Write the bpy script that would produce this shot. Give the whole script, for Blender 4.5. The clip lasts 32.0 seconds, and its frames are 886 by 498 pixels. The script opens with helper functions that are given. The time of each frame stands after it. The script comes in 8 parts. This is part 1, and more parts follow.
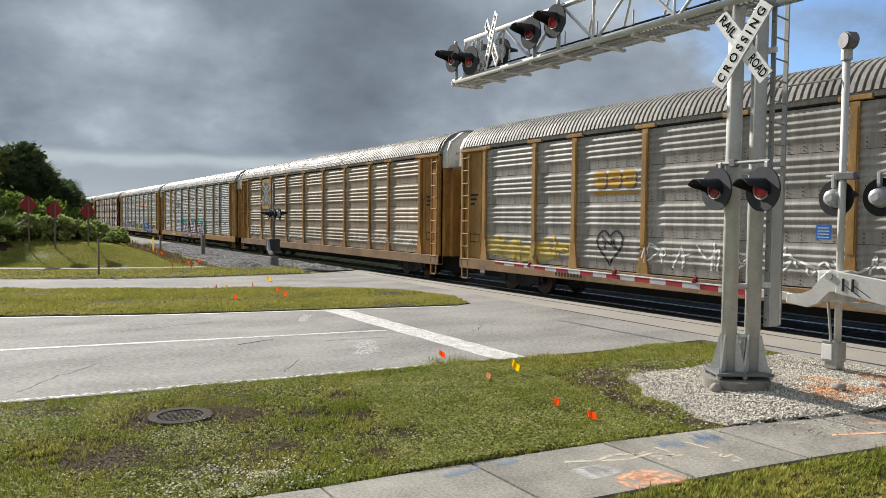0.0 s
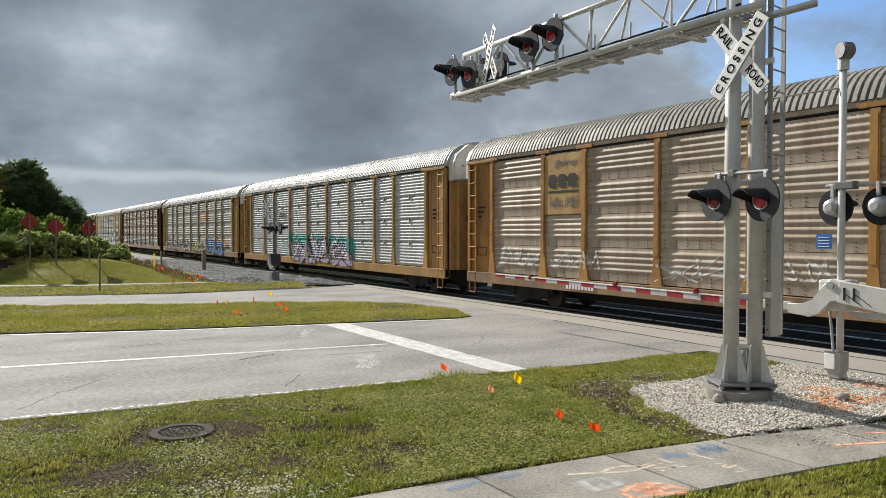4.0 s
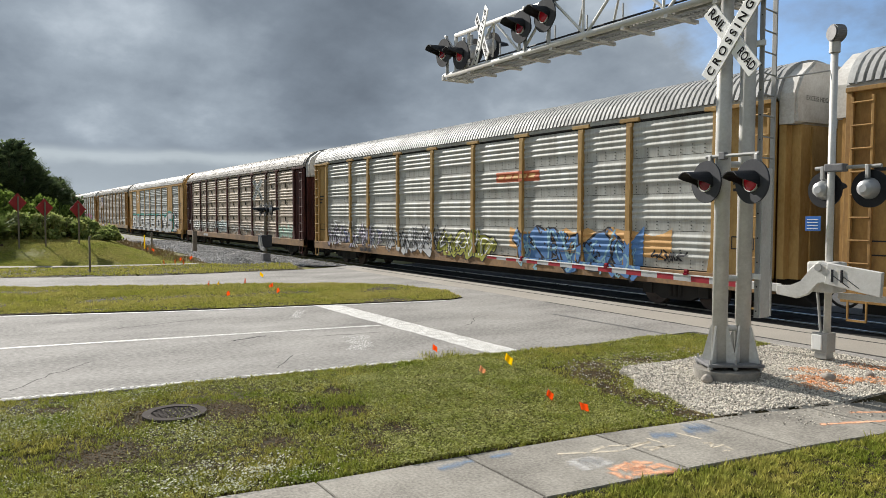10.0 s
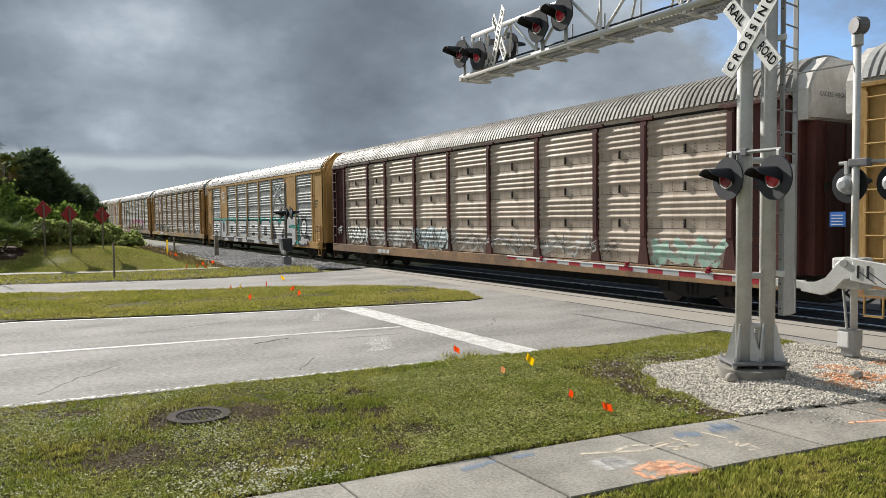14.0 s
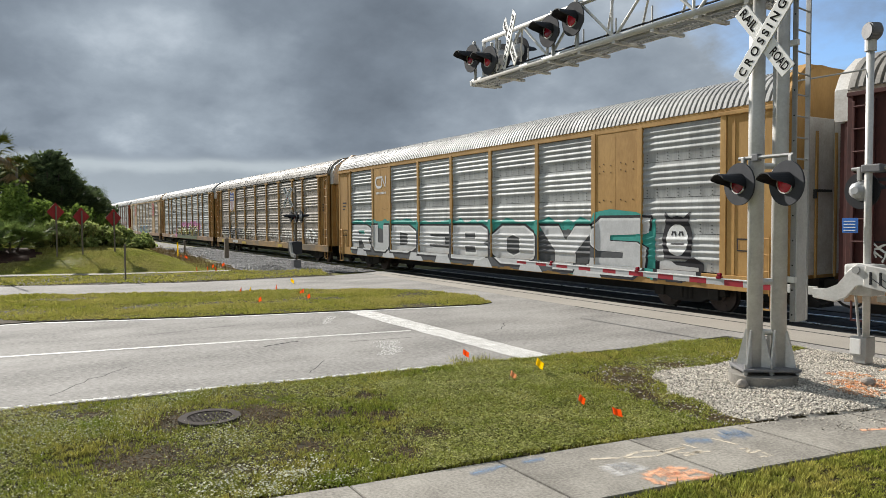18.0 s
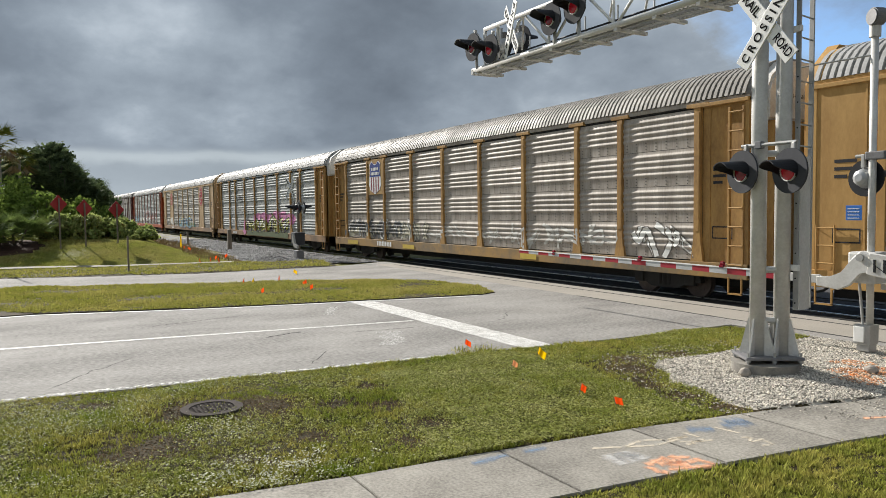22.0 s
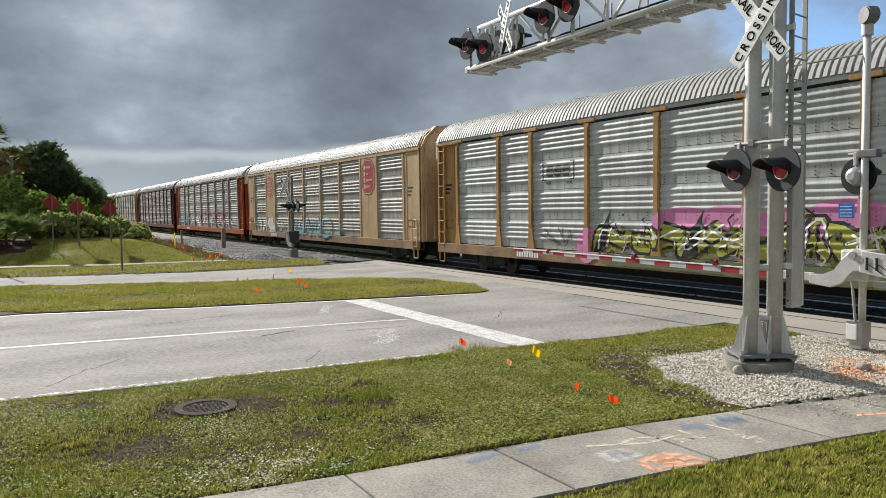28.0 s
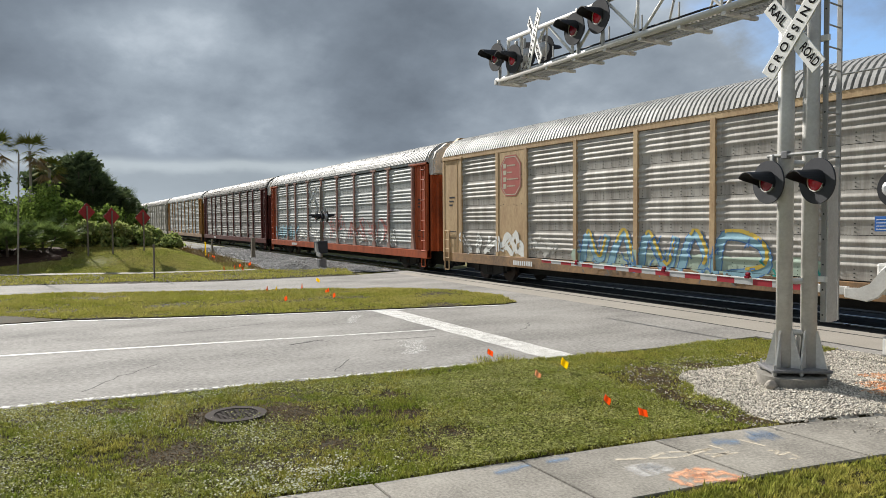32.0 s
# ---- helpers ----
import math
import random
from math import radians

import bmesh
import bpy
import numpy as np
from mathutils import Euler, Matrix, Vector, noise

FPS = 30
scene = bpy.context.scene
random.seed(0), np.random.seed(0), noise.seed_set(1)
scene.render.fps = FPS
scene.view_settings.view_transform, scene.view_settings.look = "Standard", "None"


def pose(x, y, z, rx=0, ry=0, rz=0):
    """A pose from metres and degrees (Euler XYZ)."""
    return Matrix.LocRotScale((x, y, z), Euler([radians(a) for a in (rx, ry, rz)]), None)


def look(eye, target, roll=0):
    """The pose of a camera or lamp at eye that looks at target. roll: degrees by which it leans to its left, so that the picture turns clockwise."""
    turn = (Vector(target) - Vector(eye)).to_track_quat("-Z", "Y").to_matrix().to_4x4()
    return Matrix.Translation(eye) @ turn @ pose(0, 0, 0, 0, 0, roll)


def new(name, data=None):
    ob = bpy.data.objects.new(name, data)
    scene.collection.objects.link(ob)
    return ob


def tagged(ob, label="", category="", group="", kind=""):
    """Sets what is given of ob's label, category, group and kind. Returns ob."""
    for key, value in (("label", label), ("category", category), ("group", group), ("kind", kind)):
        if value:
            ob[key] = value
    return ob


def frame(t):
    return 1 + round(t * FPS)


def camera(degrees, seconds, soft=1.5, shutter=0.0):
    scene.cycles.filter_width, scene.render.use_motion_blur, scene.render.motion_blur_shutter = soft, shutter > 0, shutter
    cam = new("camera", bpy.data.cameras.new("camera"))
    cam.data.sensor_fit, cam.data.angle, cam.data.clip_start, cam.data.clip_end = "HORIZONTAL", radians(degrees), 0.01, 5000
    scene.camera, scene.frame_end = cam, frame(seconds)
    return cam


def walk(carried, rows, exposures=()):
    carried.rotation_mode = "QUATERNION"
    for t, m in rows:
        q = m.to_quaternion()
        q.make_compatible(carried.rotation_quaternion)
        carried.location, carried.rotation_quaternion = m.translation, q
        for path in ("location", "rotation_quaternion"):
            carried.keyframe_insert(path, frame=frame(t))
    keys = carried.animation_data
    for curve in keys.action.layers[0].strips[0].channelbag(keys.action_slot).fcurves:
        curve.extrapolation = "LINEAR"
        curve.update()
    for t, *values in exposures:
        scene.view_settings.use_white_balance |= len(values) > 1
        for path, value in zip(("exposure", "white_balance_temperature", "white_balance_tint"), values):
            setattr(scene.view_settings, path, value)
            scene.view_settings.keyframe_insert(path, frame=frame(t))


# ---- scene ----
cam = camera(63, 32.0, soft=0.7)

PATH = [
    (0, (0.000, -14.880, 2.429), (-1.6928, -13.8186, 2.3477), 0.60),
    (0.5, (0.001, -14.877, 2.427), (-1.6984, -13.8253, 2.3536), 0.60),
    (1, (0.003, -14.876, 2.426), (-1.7025, -13.8326, 2.3611), 0.40),
    (1.5, (0.005, -14.874, 2.426), (-1.7044, -13.8372, 2.3668), 0.11),
    (2, (0.007, -14.876, 2.426), (-1.7030, -13.8412, 2.3687), -0.22),
    (2.5, (0.008, -14.877, 2.424), (-1.7009, -13.8396, 2.3662), -0.29),
    (3, (0.007, -14.877, 2.423), (-1.6985, -13.8339, 2.3675), -0.21),
    (3.5, (0.009, -14.879, 2.424), (-1.6922, -13.8290, 2.3750), -0.01),
    (5.5, (0.012, -14.883, 2.424), (-1.6648, -13.7932, 2.3747), -0.08),
    (6, (0.011, -14.883, 2.422), (-1.6629, -13.7904, 2.3556), -0.18),
    (6.5, (0.011, -14.882, 2.420), (-1.6625, -13.7890, 2.3386), -0.20),
    (7, (0.016, -14.878, 2.422), (-1.6567, -13.7858, 2.3304), -0.24),
    (7.5, (0.024, -14.873, 2.427), (-1.6486, -13.7811, 2.3309), -0.27),
    (8, (0.029, -14.870, 2.429), (-1.6433, -13.7771, 2.3326), -0.32),
    (8.5, (0.030, -14.872, 2.428), (-1.6423, -13.7802, 2.3295), -0.35),
    (9, (0.030, -14.880, 2.427), (-1.6455, -13.7934, 2.3276), -0.24),
    (9.5, (0.030, -14.888, 2.430), (-1.6492, -13.8063, 2.3316), -0.02),
    (10, (0.028, -14.895, 2.432), (-1.6533, -13.8161, 2.3358), 0.12),
    (10.5, (0.026, -14.900, 2.432), (-1.6553, -13.8211, 2.3416), 0.18),
    (11, (0.028, -14.902, 2.431), (-1.6541, -13.8236, 2.3466), 0.07),
    (11.5, (0.032, -14.901, 2.429), (-1.6535, -13.8269, 2.3523), -0.12),
    (12, (0.033, -14.902, 2.428), (-1.6586, -13.8369, 2.3573), -0.29),
    (12.5, (0.032, -14.905, 2.425), (-1.6660, -13.8496, 2.3560), -0.46),
    (13, (0.031, -14.908, 2.423), (-1.6722, -13.8623, 2.3506), -0.53),
    (13.5, (0.032, -14.906, 2.424), (-1.6752, -13.8679, 2.3430), -0.59),
    (14, (0.031, -14.900, 2.426), (-1.6792, -13.8668, 2.3337), -0.69),
    (14.5, (0.027, -14.892, 2.424), (-1.6850, -13.8632, 2.3216), -0.78),
    (16.5, (0.041, -14.911, 2.428), (-1.6794, -13.8945, 2.3393), -0.63),
    (17, (0.041, -14.917, 2.429), (-1.6798, -13.9020, 2.3478), -0.51),
    (17.5, (0.039, -14.923, 2.428), (-1.6834, -13.9092, 2.3488), -0.44),
    (18, (0.035, -14.925, 2.427), (-1.6879, -13.9129, 2.3461), -0.40),
    (18.5, (0.032, -14.925, 2.429), (-1.6912, -13.9139, 2.3455), -0.37),
    (19, (0.030, -14.921, 2.433), (-1.6937, -13.9110, 2.3458), -0.37),
    (19.5, (0.026, -14.915, 2.432), (-1.6982, -13.9057, 2.3429), -0.39),
    (20, (0.023, -14.908, 2.429), (-1.7006, -13.8977, 2.3381), -0.49),
    (20.5, (0.022, -14.899, 2.427), (-1.7017, -13.8892, 2.3317), -0.58),
    (21, (0.022, -14.890, 2.426), (-1.7031, -13.8824, 2.3254), -0.63),
    (21.5, (0.022, -14.885, 2.423), (-1.7034, -13.8792, 2.3179), -0.70),
    (22, (0.022, -14.886, 2.422), (-1.7045, -13.8827, 2.3138), -0.72),
    (22.5, (0.025, -14.891, 2.421), (-1.7007, -13.8856, 2.3112), -0.70),
    (23, (0.029, -14.894, 2.424), (-1.6940, -13.8841, 2.3164), -0.73),
    (23.5, (0.034, -14.901, 2.428), (-1.6860, -13.8854, 2.3247), -0.71),
    (24, (0.036, -14.906, 2.427), (-1.6813, -13.8862, 2.3296), -0.72),
    (24.5, (0.036, -14.912, 2.426), (-1.6805, -13.8890, 2.3326), -0.70),
    (25, (0.034, -14.915, 2.427), (-1.6818, -13.8919, 2.3358), -0.64),
    (25.5, (0.032, -14.918, 2.430), (-1.6844, -13.8953, 2.3371), -0.62),
    (27.5, (0.020, -14.880, 2.421), (-1.6996, -13.8652, 2.3117), -0.75),
    (28, (0.023, -14.879, 2.421), (-1.6959, -13.8629, 2.3084), -0.78),
    (28.5, (0.025, -14.878, 2.420), (-1.6936, -13.8616, 2.3060), -0.75),
    (29, (0.025, -14.877, 2.417), (-1.6976, -13.8660, 2.3039), -0.59),
    (29.5, (0.023, -14.879, 2.418), (-1.7064, -13.8803, 2.3051), -0.42),
    (30, (0.024, -14.884, 2.423), (-1.7164, -13.9053, 2.3144), -0.28),
    (30.5, (0.032, -14.887, 2.425), (-1.7194, -13.9274, 2.3254), -0.19),
    (31, (0.045, -14.897, 2.424), (-1.7148, -13.9514, 2.3350), -0.27),
    (31.5, (0.045, -14.910, 2.423), (-1.7165, -13.9652, 2.3424), -0.37),
    (32, (0.036, -14.915, 2.418), (-1.7205, -13.9629, 2.3365), -0.48),
]
walk(cam, [(t, look(eye, target, roll)) for t, eye, target, roll in PATH])

# ---- world and sun ----
SUN = Vector((-0.84, -0.13, 0.5)).normalized()  # towards the sun
world = bpy.data.worlds.new("sky")
scene.world = world
world.use_nodes = True
wn, wl = world.node_tree.nodes, world.node_tree.links
wn.clear()


def wnode(kind, **values):
    n = wn.new(kind)
    for k, v in values.items():
        if k in n.inputs.keys():
            n.inputs[k].default_value = v
    return n


sky = wnode("ShaderNodeTexSky")
sky.sky_type = "NISHITA"
sky.sun_disc = False
sky.sun_elevation = math.asin(SUN.z)
sky.sun_rotation = math.atan2(SUN.x, SUN.y)
tc = wnode("ShaderNodeTexCoord")
sep = wnode("ShaderNodeSeparateXYZ")
wl.new(tc.outputs["Generated"], sep.inputs[0])
# clouds lie on a flat layer, so they crowd together towards the horizon
lift = wnode("ShaderNodeMath"); lift.operation = "MAXIMUM"; lift.inputs[1].default_value = 0.0
wl.new(sep.outputs["Z"], lift.inputs[0])
lift2 = wnode("ShaderNodeMath"); lift2.operation = "ADD"; lift2.inputs[1].default_value = 0.45
wl.new(lift.outputs[0], lift2.inputs[0])
flat = wnode("ShaderNodeCombineXYZ")
for i, ax in enumerate("XY"):
    d = wnode("ShaderNodeMath"); d.operation = "DIVIDE"
    wl.new(sep.outputs[ax], d.inputs[0]); wl.new(lift2.outputs[0], d.inputs[1])
    wl.new(d.outputs[0], flat.inputs[i])


def wnoise(scale, detail, rough, offset):
    m = wnode("ShaderNodeMapping"); m.inputs["Location"].default_value = offset
    wl.new(flat.outputs[0], m.inputs[0])
    n = wnode("ShaderNodeTexNoise", Scale=scale, Detail=detail, Roughness=rough)
    wl.new(m.outputs[0], n.inputs["Vector"])
    return n.outputs[0]


def wramp(value, stops):
    r = wnode("ShaderNodeValToRGB")
    els = r.color_ramp.elements
    while len(els) < len(stops):
        els.new(0.5)
    for e, (p, c) in zip(els, stops):
        e.position, e.color = p, (*c, 1)
    wl.new(value, r.inputs[0])
    return r.outputs[0]


big = wnoise(0.62, 5, 0.5, (2.1, 0.4, 0))
small = wnoise(2.0, 8, 0.58, (5.0, 1.0, 0))
mixv = wnode("ShaderNodeMath"); mixv.operation = "MULTIPLY_ADD"; mixv.inputs[1].default_value = 0.42
wl.new(small, mixv.inputs[0])
bigs = wnode("ShaderNodeMath"); bigs.operation = "MULTIPLY"; bigs.inputs[1].default_value = 0.62
wl.new(big, bigs.inputs[0])
# the thickest bank of cloud stands over the line of wagons
bank = wnode("ShaderNodeVectorMath"); bank.operation = "DOT_PRODUCT"
bank.inputs[1].default_value = Vector((-0.93, 0.4, 0.16)).normalized()
wl.new(tc.outputs["Generated"], bank.inputs[0])
thick = wnode("ShaderNodeMapRange"); thick.interpolation_type = "SMOOTHSTEP"
for key, v in (("From Min", 0.965), ("From Max", 0.998), ("To Min", 0.014), ("To Max", -0.03)):
    thick.inputs[key].default_value = v
wl.new(bank.outputs["Value"], thick.inputs["Value"])
bigt = wnode("ShaderNodeMath"); bigt.operation = "ADD"
wl.new(bigs.outputs[0], bigt.inputs[0]); wl.new(thick.outputs[0], bigt.inputs[1])
wl.new(bigt.outputs[0], mixv.inputs[2])
cloud_grey = wramp(mixv.outputs[0], [(0.4, (0.12, 0.145, 0.178)), (0.47, (0.17, 0.204, 0.246)), (0.54, (0.262, 0.307, 0.357)), (0.66, (0.56, 0.62, 0.68))])
# the cloud is lit through more brightly towards the sun
towards = wnode("ShaderNodeVectorMath"); towards.operation = "DOT_PRODUCT"
towards.inputs[1].default_value = SUN
wl.new(tc.outputs["Generated"], towards.inputs[0])
lit = wnode("ShaderNodeMapRange")
for key, v in (("From Min", 0.35), ("From Max", 0.98), ("To Min", 0.95), ("To Max", 1.22)):
    lit.inputs[key].default_value = v
wl.new(towards.outputs["Value"], lit.inputs["Value"])
litc = wnode("ShaderNodeVectorMath"); litc.operation = "SCALE"
wl.new(cloud_grey, litc.inputs[0]); wl.new(lit.outputs[0], litc.inputs["Scale"])
# a thin bright streak of cloud low over the horizon, with even grey haze below it
streak = wnode("ShaderNodeMath"); streak.operation = "MULTIPLY_ADD"; streak.inputs[1].default_value = 0.05
wl.new(small, streak.inputs[0]); wl.new(sep.outputs["Z"], streak.inputs[2])
band = wramp(streak.outputs[0], [(0.0, (0.5, 0.56, 0.6)), (0.07, (0.36, 0.41, 0.45)), (0.085, (0.36, 0.41, 0.45)), (0.095, (0.56, 0.62, 0.65)), (0.103, (0.56, 0.62, 0.65)), (0.112, (0.26, 0.3, 0.35))])
bandf = wramp(streak.outputs[0], [(0.0, (0.8, 0.8, 0.8)), (0.1, (0.6, 0.6, 0.6)), (0.115, (0, 0, 0))])
lowmix = wnode("ShaderNodeMix"); lowmix.data_type = "RGBA"
wl.new(bandf, lowmix.inputs[0]); wl.new(litc.outputs[0], lowmix.inputs[6]); wl.new(band, lowmix.inputs[7])
# where the cloud breaks and the blue shows: away over the far side of the line
dotn = wnode("ShaderNodeVectorMath"); dotn.operation = "DOT_PRODUCT"
dotn.inputs[1].default_value = Vector((-0.24, 0.88, 0.42)).normalized()
wl.new(tc.outputs["Generated"], dotn.inputs[0])
hole = wnode("ShaderNodeMath"); hole.operation = "MULTIPLY_ADD"; hole.inputs[1].default_value = 0.35
wl.new(small, hole.inputs[0]); wl.new(dotn.outputs["Value"], hole.inputs[2])
clear = wnode("ShaderNodeMapRange")
clear.inputs["From Min"].default_value, clear.inputs["From Max"].default_value = 1.07, 1.13
wl.new(hole.outputs[0], clear.inputs["Value"])
skys = wnode("ShaderNodeMix"); skys.data_type = "RGBA"; skys.blend_type = "MULTIPLY"; skys.inputs[0].default_value = 1.0
skys.inputs[7].default_value = (0.1, 0.125, 0.16, 1)
wl.new(sky.outputs[0], skys.inputs[6])
final = wnode("ShaderNodeMix"); final.data_type = "RGBA"
wl.new(clear.outputs[0], final.inputs[0]); wl.new(lowmix.outputs[2], final.inputs[6]); wl.new(skys.outputs[2], final.inputs[7])
bg = wnode("ShaderNodeBackground", Strength=0.7)
wout = wnode("ShaderNodeOutputWorld")
wl.new(final.outputs[2], bg.inputs[0]); wl.new(bg.outputs[0], wout.inputs[0])

sun = new("sun", bpy.data.lights.new("sun", "SUN"))
sun.data.energy, sun.data.angle, sun.data.color = 5.0, radians(0.6), (1.0, 0.95, 0.88)
sun.matrix_world = look(SUN * 50, (0, 0, 0))
scene.view_settings.exposure = 0.7


# ---- materials ----
def material(name, base, dark=None, rough=0.7, metal=0.0, scale=3.0, fine=40.0, bump=0.1, stretch=(1, 1, 1), amount=0.6, per_object=False, emit=None, spec=0.5, vary=0.0, worn=0.0, fw=0.45, thin=0.0, smear=0.0):
    """Two scales of noise between two colours, a fine bump, and rough patches."""
    m = bpy.data.materials.new(name)
    m.use_nodes = True
    nt = m.node_tree
    nodes, links = nt.nodes, nt.links
    b = nodes["Principled BSDF"]
    b.inputs["Metallic"].default_value = metal
    b.inputs["Specular IOR Level"].default_value = spec
    tco = nodes.new("ShaderNodeTexCoord")
    mp = nodes.new("ShaderNodeMapping")
    mp.inputs["Scale"].default_value = stretch
    links.new(tco.outputs["Object"], mp.inputs[0])
    info = nodes.new("ShaderNodeObjectInfo")
    if per_object:
        off = nodes.new("ShaderNodeVectorMath"); off.operation = "SCALE"
        off.inputs[0].default_value = (31.0, 17.0, 23.0)
        links.new(info.outputs["Random"], off.inputs["Scale"])
        links.new(off.outputs[0], mp.inputs["Location"])
    n1 = nodes.new("ShaderNodeTexNoise"); n1.inputs["Scale"].default_value = scale; n1.inputs["Detail"].default_value = 6; n1.inputs["Roughness"].default_value = 0.6
    n2 = nodes.new("ShaderNodeTexNoise"); n2.inputs["Scale"].default_value = fine; n2.inputs["Detail"].default_value = 4; n2.inputs["Roughness"].default_value = 0.65
    links.new(mp.outputs[0], n1.inputs["Vector"]); links.new(mp.outputs[0], n2.inputs["Vector"])
    add = nodes.new("ShaderNodeMath"); add.operation = "MULTIPLY_ADD"; add.inputs[1].default_value = fw
    links.new(n2.outputs[0], add.inputs[0])
    half = nodes.new("ShaderNodeMath"); half.operation = "MULTIPLY"; half.inputs[1].default_value = 1.2 - fw
    links.new(n1.outputs[0], half.inputs[0]); links.new(half.outputs[0], add.inputs[2])
    ramp = nodes.new("ShaderNodeMapRange")
    ramp.inputs["From Min"].default_value, ramp.inputs["From Max"].default_value = 0.46, 0.74
    ramp.inputs["To Min"].default_value, ramp.inputs["To Max"].default_value = 0.0, amount
    links.new(add.outputs[0], ramp.inputs["Value"])
    mix = nodes.new("ShaderNodeMix"); mix.data_type = "RGBA"
    mix.inputs[6].default_value = (*base, 1)
    mix.inputs[7].default_value = (*(dark or [c * 0.5 for c in base]), 1)
    links.new(ramp.outputs[0], mix.inputs[0])
    col = mix.outputs[2]
    if vary:
        hsv = nodes.new("ShaderNodeHueSaturation")
        val = nodes.new("ShaderNodeMapRange")
        val.inputs["To Min"].default_value, val.inputs["To Max"].default_value = 1 - vary, 1 + vary
        geo = nodes.new("ShaderNodeNewGeometry")
        links.new(info.outputs["Random"] if per_object else geo.outputs["Random Per Island"], val.inputs["Value"])
        links.new(val.outputs[0], hsv.inputs["Value"])
        links.new(col, hsv.inputs["Color"])
        col = hsv.outputs[0]
    links.new(col, b.inputs["Base Color"])
    rr = nodes.new("ShaderNodeMapRange")
    rr.inputs["To Min"].default_value, rr.inputs["To Max"].default_value = max(0.03, rough - 0.12), min(1.0, rough + 0.12)
    links.new(n1.outputs[0], rr.inputs["Value"]); links.new(rr.outputs[0], b.inputs["Roughness"])
    if bump:
        bp = nodes.new("ShaderNodeBump"); bp.inputs["Strength"].default_value = bump; bp.inputs["Distance"].default_value = 0.01
        links.new(n2.outputs[0], bp.inputs["Height"]); links.new(bp.outputs[0], b.inputs["Normal"])
    if worn:
        gone = nodes.new("ShaderNodeMapRange")
        gone.inputs["From Min"].default_value, gone.inputs["From Max"].default_value = worn - 0.08, worn + 0.06
        gone.inputs["To Min"].default_value, gone.inputs["To Max"].default_value = 1.0, 0.0
        links.new(n2.outputs[0], gone.inputs["Value"])
        links.new(gone.outputs[0], b.inputs["Alpha"])
    if smear:
        veil = nodes.new("ShaderNodeMapRange")
        veil.inputs["From Min"].default_value, veil.inputs["From Max"].default_value = 0.3, 0.72
        veil.inputs["To Min"].default_value, veil.inputs["To Max"].default_value = 0.0, smear
        links.new(add.outputs[0], veil.inputs["Value"])
        cover = nodes.new("ShaderNodeAttribute"); cover.attribute_name = "cover"
        fade = nodes.new("ShaderNodeMath"); fade.operation = "MULTIPLY"
        links.new(veil.outputs[0], fade.inputs[0]); links.new(cover.outputs["Fac"], fade.inputs[1])
        links.new(fade.outputs[0], b.inputs["Alpha"])
    if thin:
        glow = nodes.new("ShaderNodeBsdfTranslucent")
        links.new(col, glow.inputs["Color"])
        both = nodes.new("ShaderNodeMixShader")
        both.inputs[0].default_value = thin
        links.new(b.outputs[0], both.inputs[1]); links.new(glow.outputs[0], both.inputs[2])
        links.new(both.outputs[0], nodes["Material Output"].inputs["Surface"])
    if emit:
        b.inputs["Emission Color"].default_value = (*emit[0], 1)
        b.inputs["Emission Strength"].default_value = emit[1]
    return m


ASPHALT = material("asphalt", (0.33, 0.318, 0.297), (0.145, 0.139, 0.13), 0.95, scale=0.8, fine=26, bump=0.5, amount=0.95, stretch=(1, 0.45, 1), fw=0.72, spec=0.15)
ROAD_WORN = material("worn_concrete", (0.35, 0.325, 0.285), (0.21, 0.195, 0.17), 0.8, scale=0.35, fine=45, bump=0.2, amount=0.7, spec=0.12, fw=0.65)
TAR = material("tar", (0.06, 0.058, 0.055), rough=0.8, spec=0.12)
CONCRETE = material("concrete", (0.344, 0.324, 0.283), (0.164, 0.153, 0.134), 0.85, scale=1.3, fine=34, bump=0.3, amount=1.0, per_object=True, vary=0.07, spec=0.12, fw=0.65)
ROAD_PAINT = material("road_paint", (0.702, 0.693, 0.666), (0.378, 0.369, 0.342), 0.7, scale=5, fine=55, bump=0.2, amount=0.9, worn=0.6)
EDGE_PAINT = material("broken_road_paint", (0.62, 0.61, 0.58), (0.36, 0.35, 0.32), 0.8, scale=4, fine=11, bump=0.2, amount=0.9, worn=0.53)
OLD_PAINT = material("faded_road_paint", (0.6, 0.59, 0.56), (0.35, 0.34, 0.32), 0.8, scale=4, fine=28, amount=0.9, worn=0.5)
SOIL = material("soil", (0.13, 0.135, 0.04), (0.19, 0.165, 0.07), 0.95, scale=0.9, fine=25, bump=0.5, amount=1.0, spec=0.12)
# soil coloured near black: the shade in the gaps between blades is painted in
LAWN = material("lawn_ground_gap_shade", (0.03, 0.028, 0.012), (0.055, 0.04, 0.022), 0.95, scale=1.1, fine=30, bump=0.6, amount=0.9, spec=0.12)
DIRT = material("bare_dirt", (0.22, 0.155, 0.085), (0.12, 0.085, 0.05), 0.95, scale=3, fine=50, bump=0.5, amount=0.9, spec=0.12)
GRASS = material("grass_blade", (0.18, 0.235, 0.028), (0.42, 0.37, 0.1), 0.6, scale=0.9, fine=6, bump=0, amount=0.9, vary=0.6, spec=0.04, thin=0.3)
BANK = material("rough_bank_blade", (0.27, 0.3, 0.06), (0.4, 0.36, 0.13), 0.6, scale=0.4, fine=4, bump=0, amount=1.0, vary=0.5, spec=0.04, thin=0.3)
MOWN = material("sunny_mown_blade", (0.27, 0.285, 0.045), (0.42, 0.37, 0.12), 0.6, scale=0.5, fine=5, bump=0, amount=0.9, vary=0.4, spec=0.04, thin=0.4)
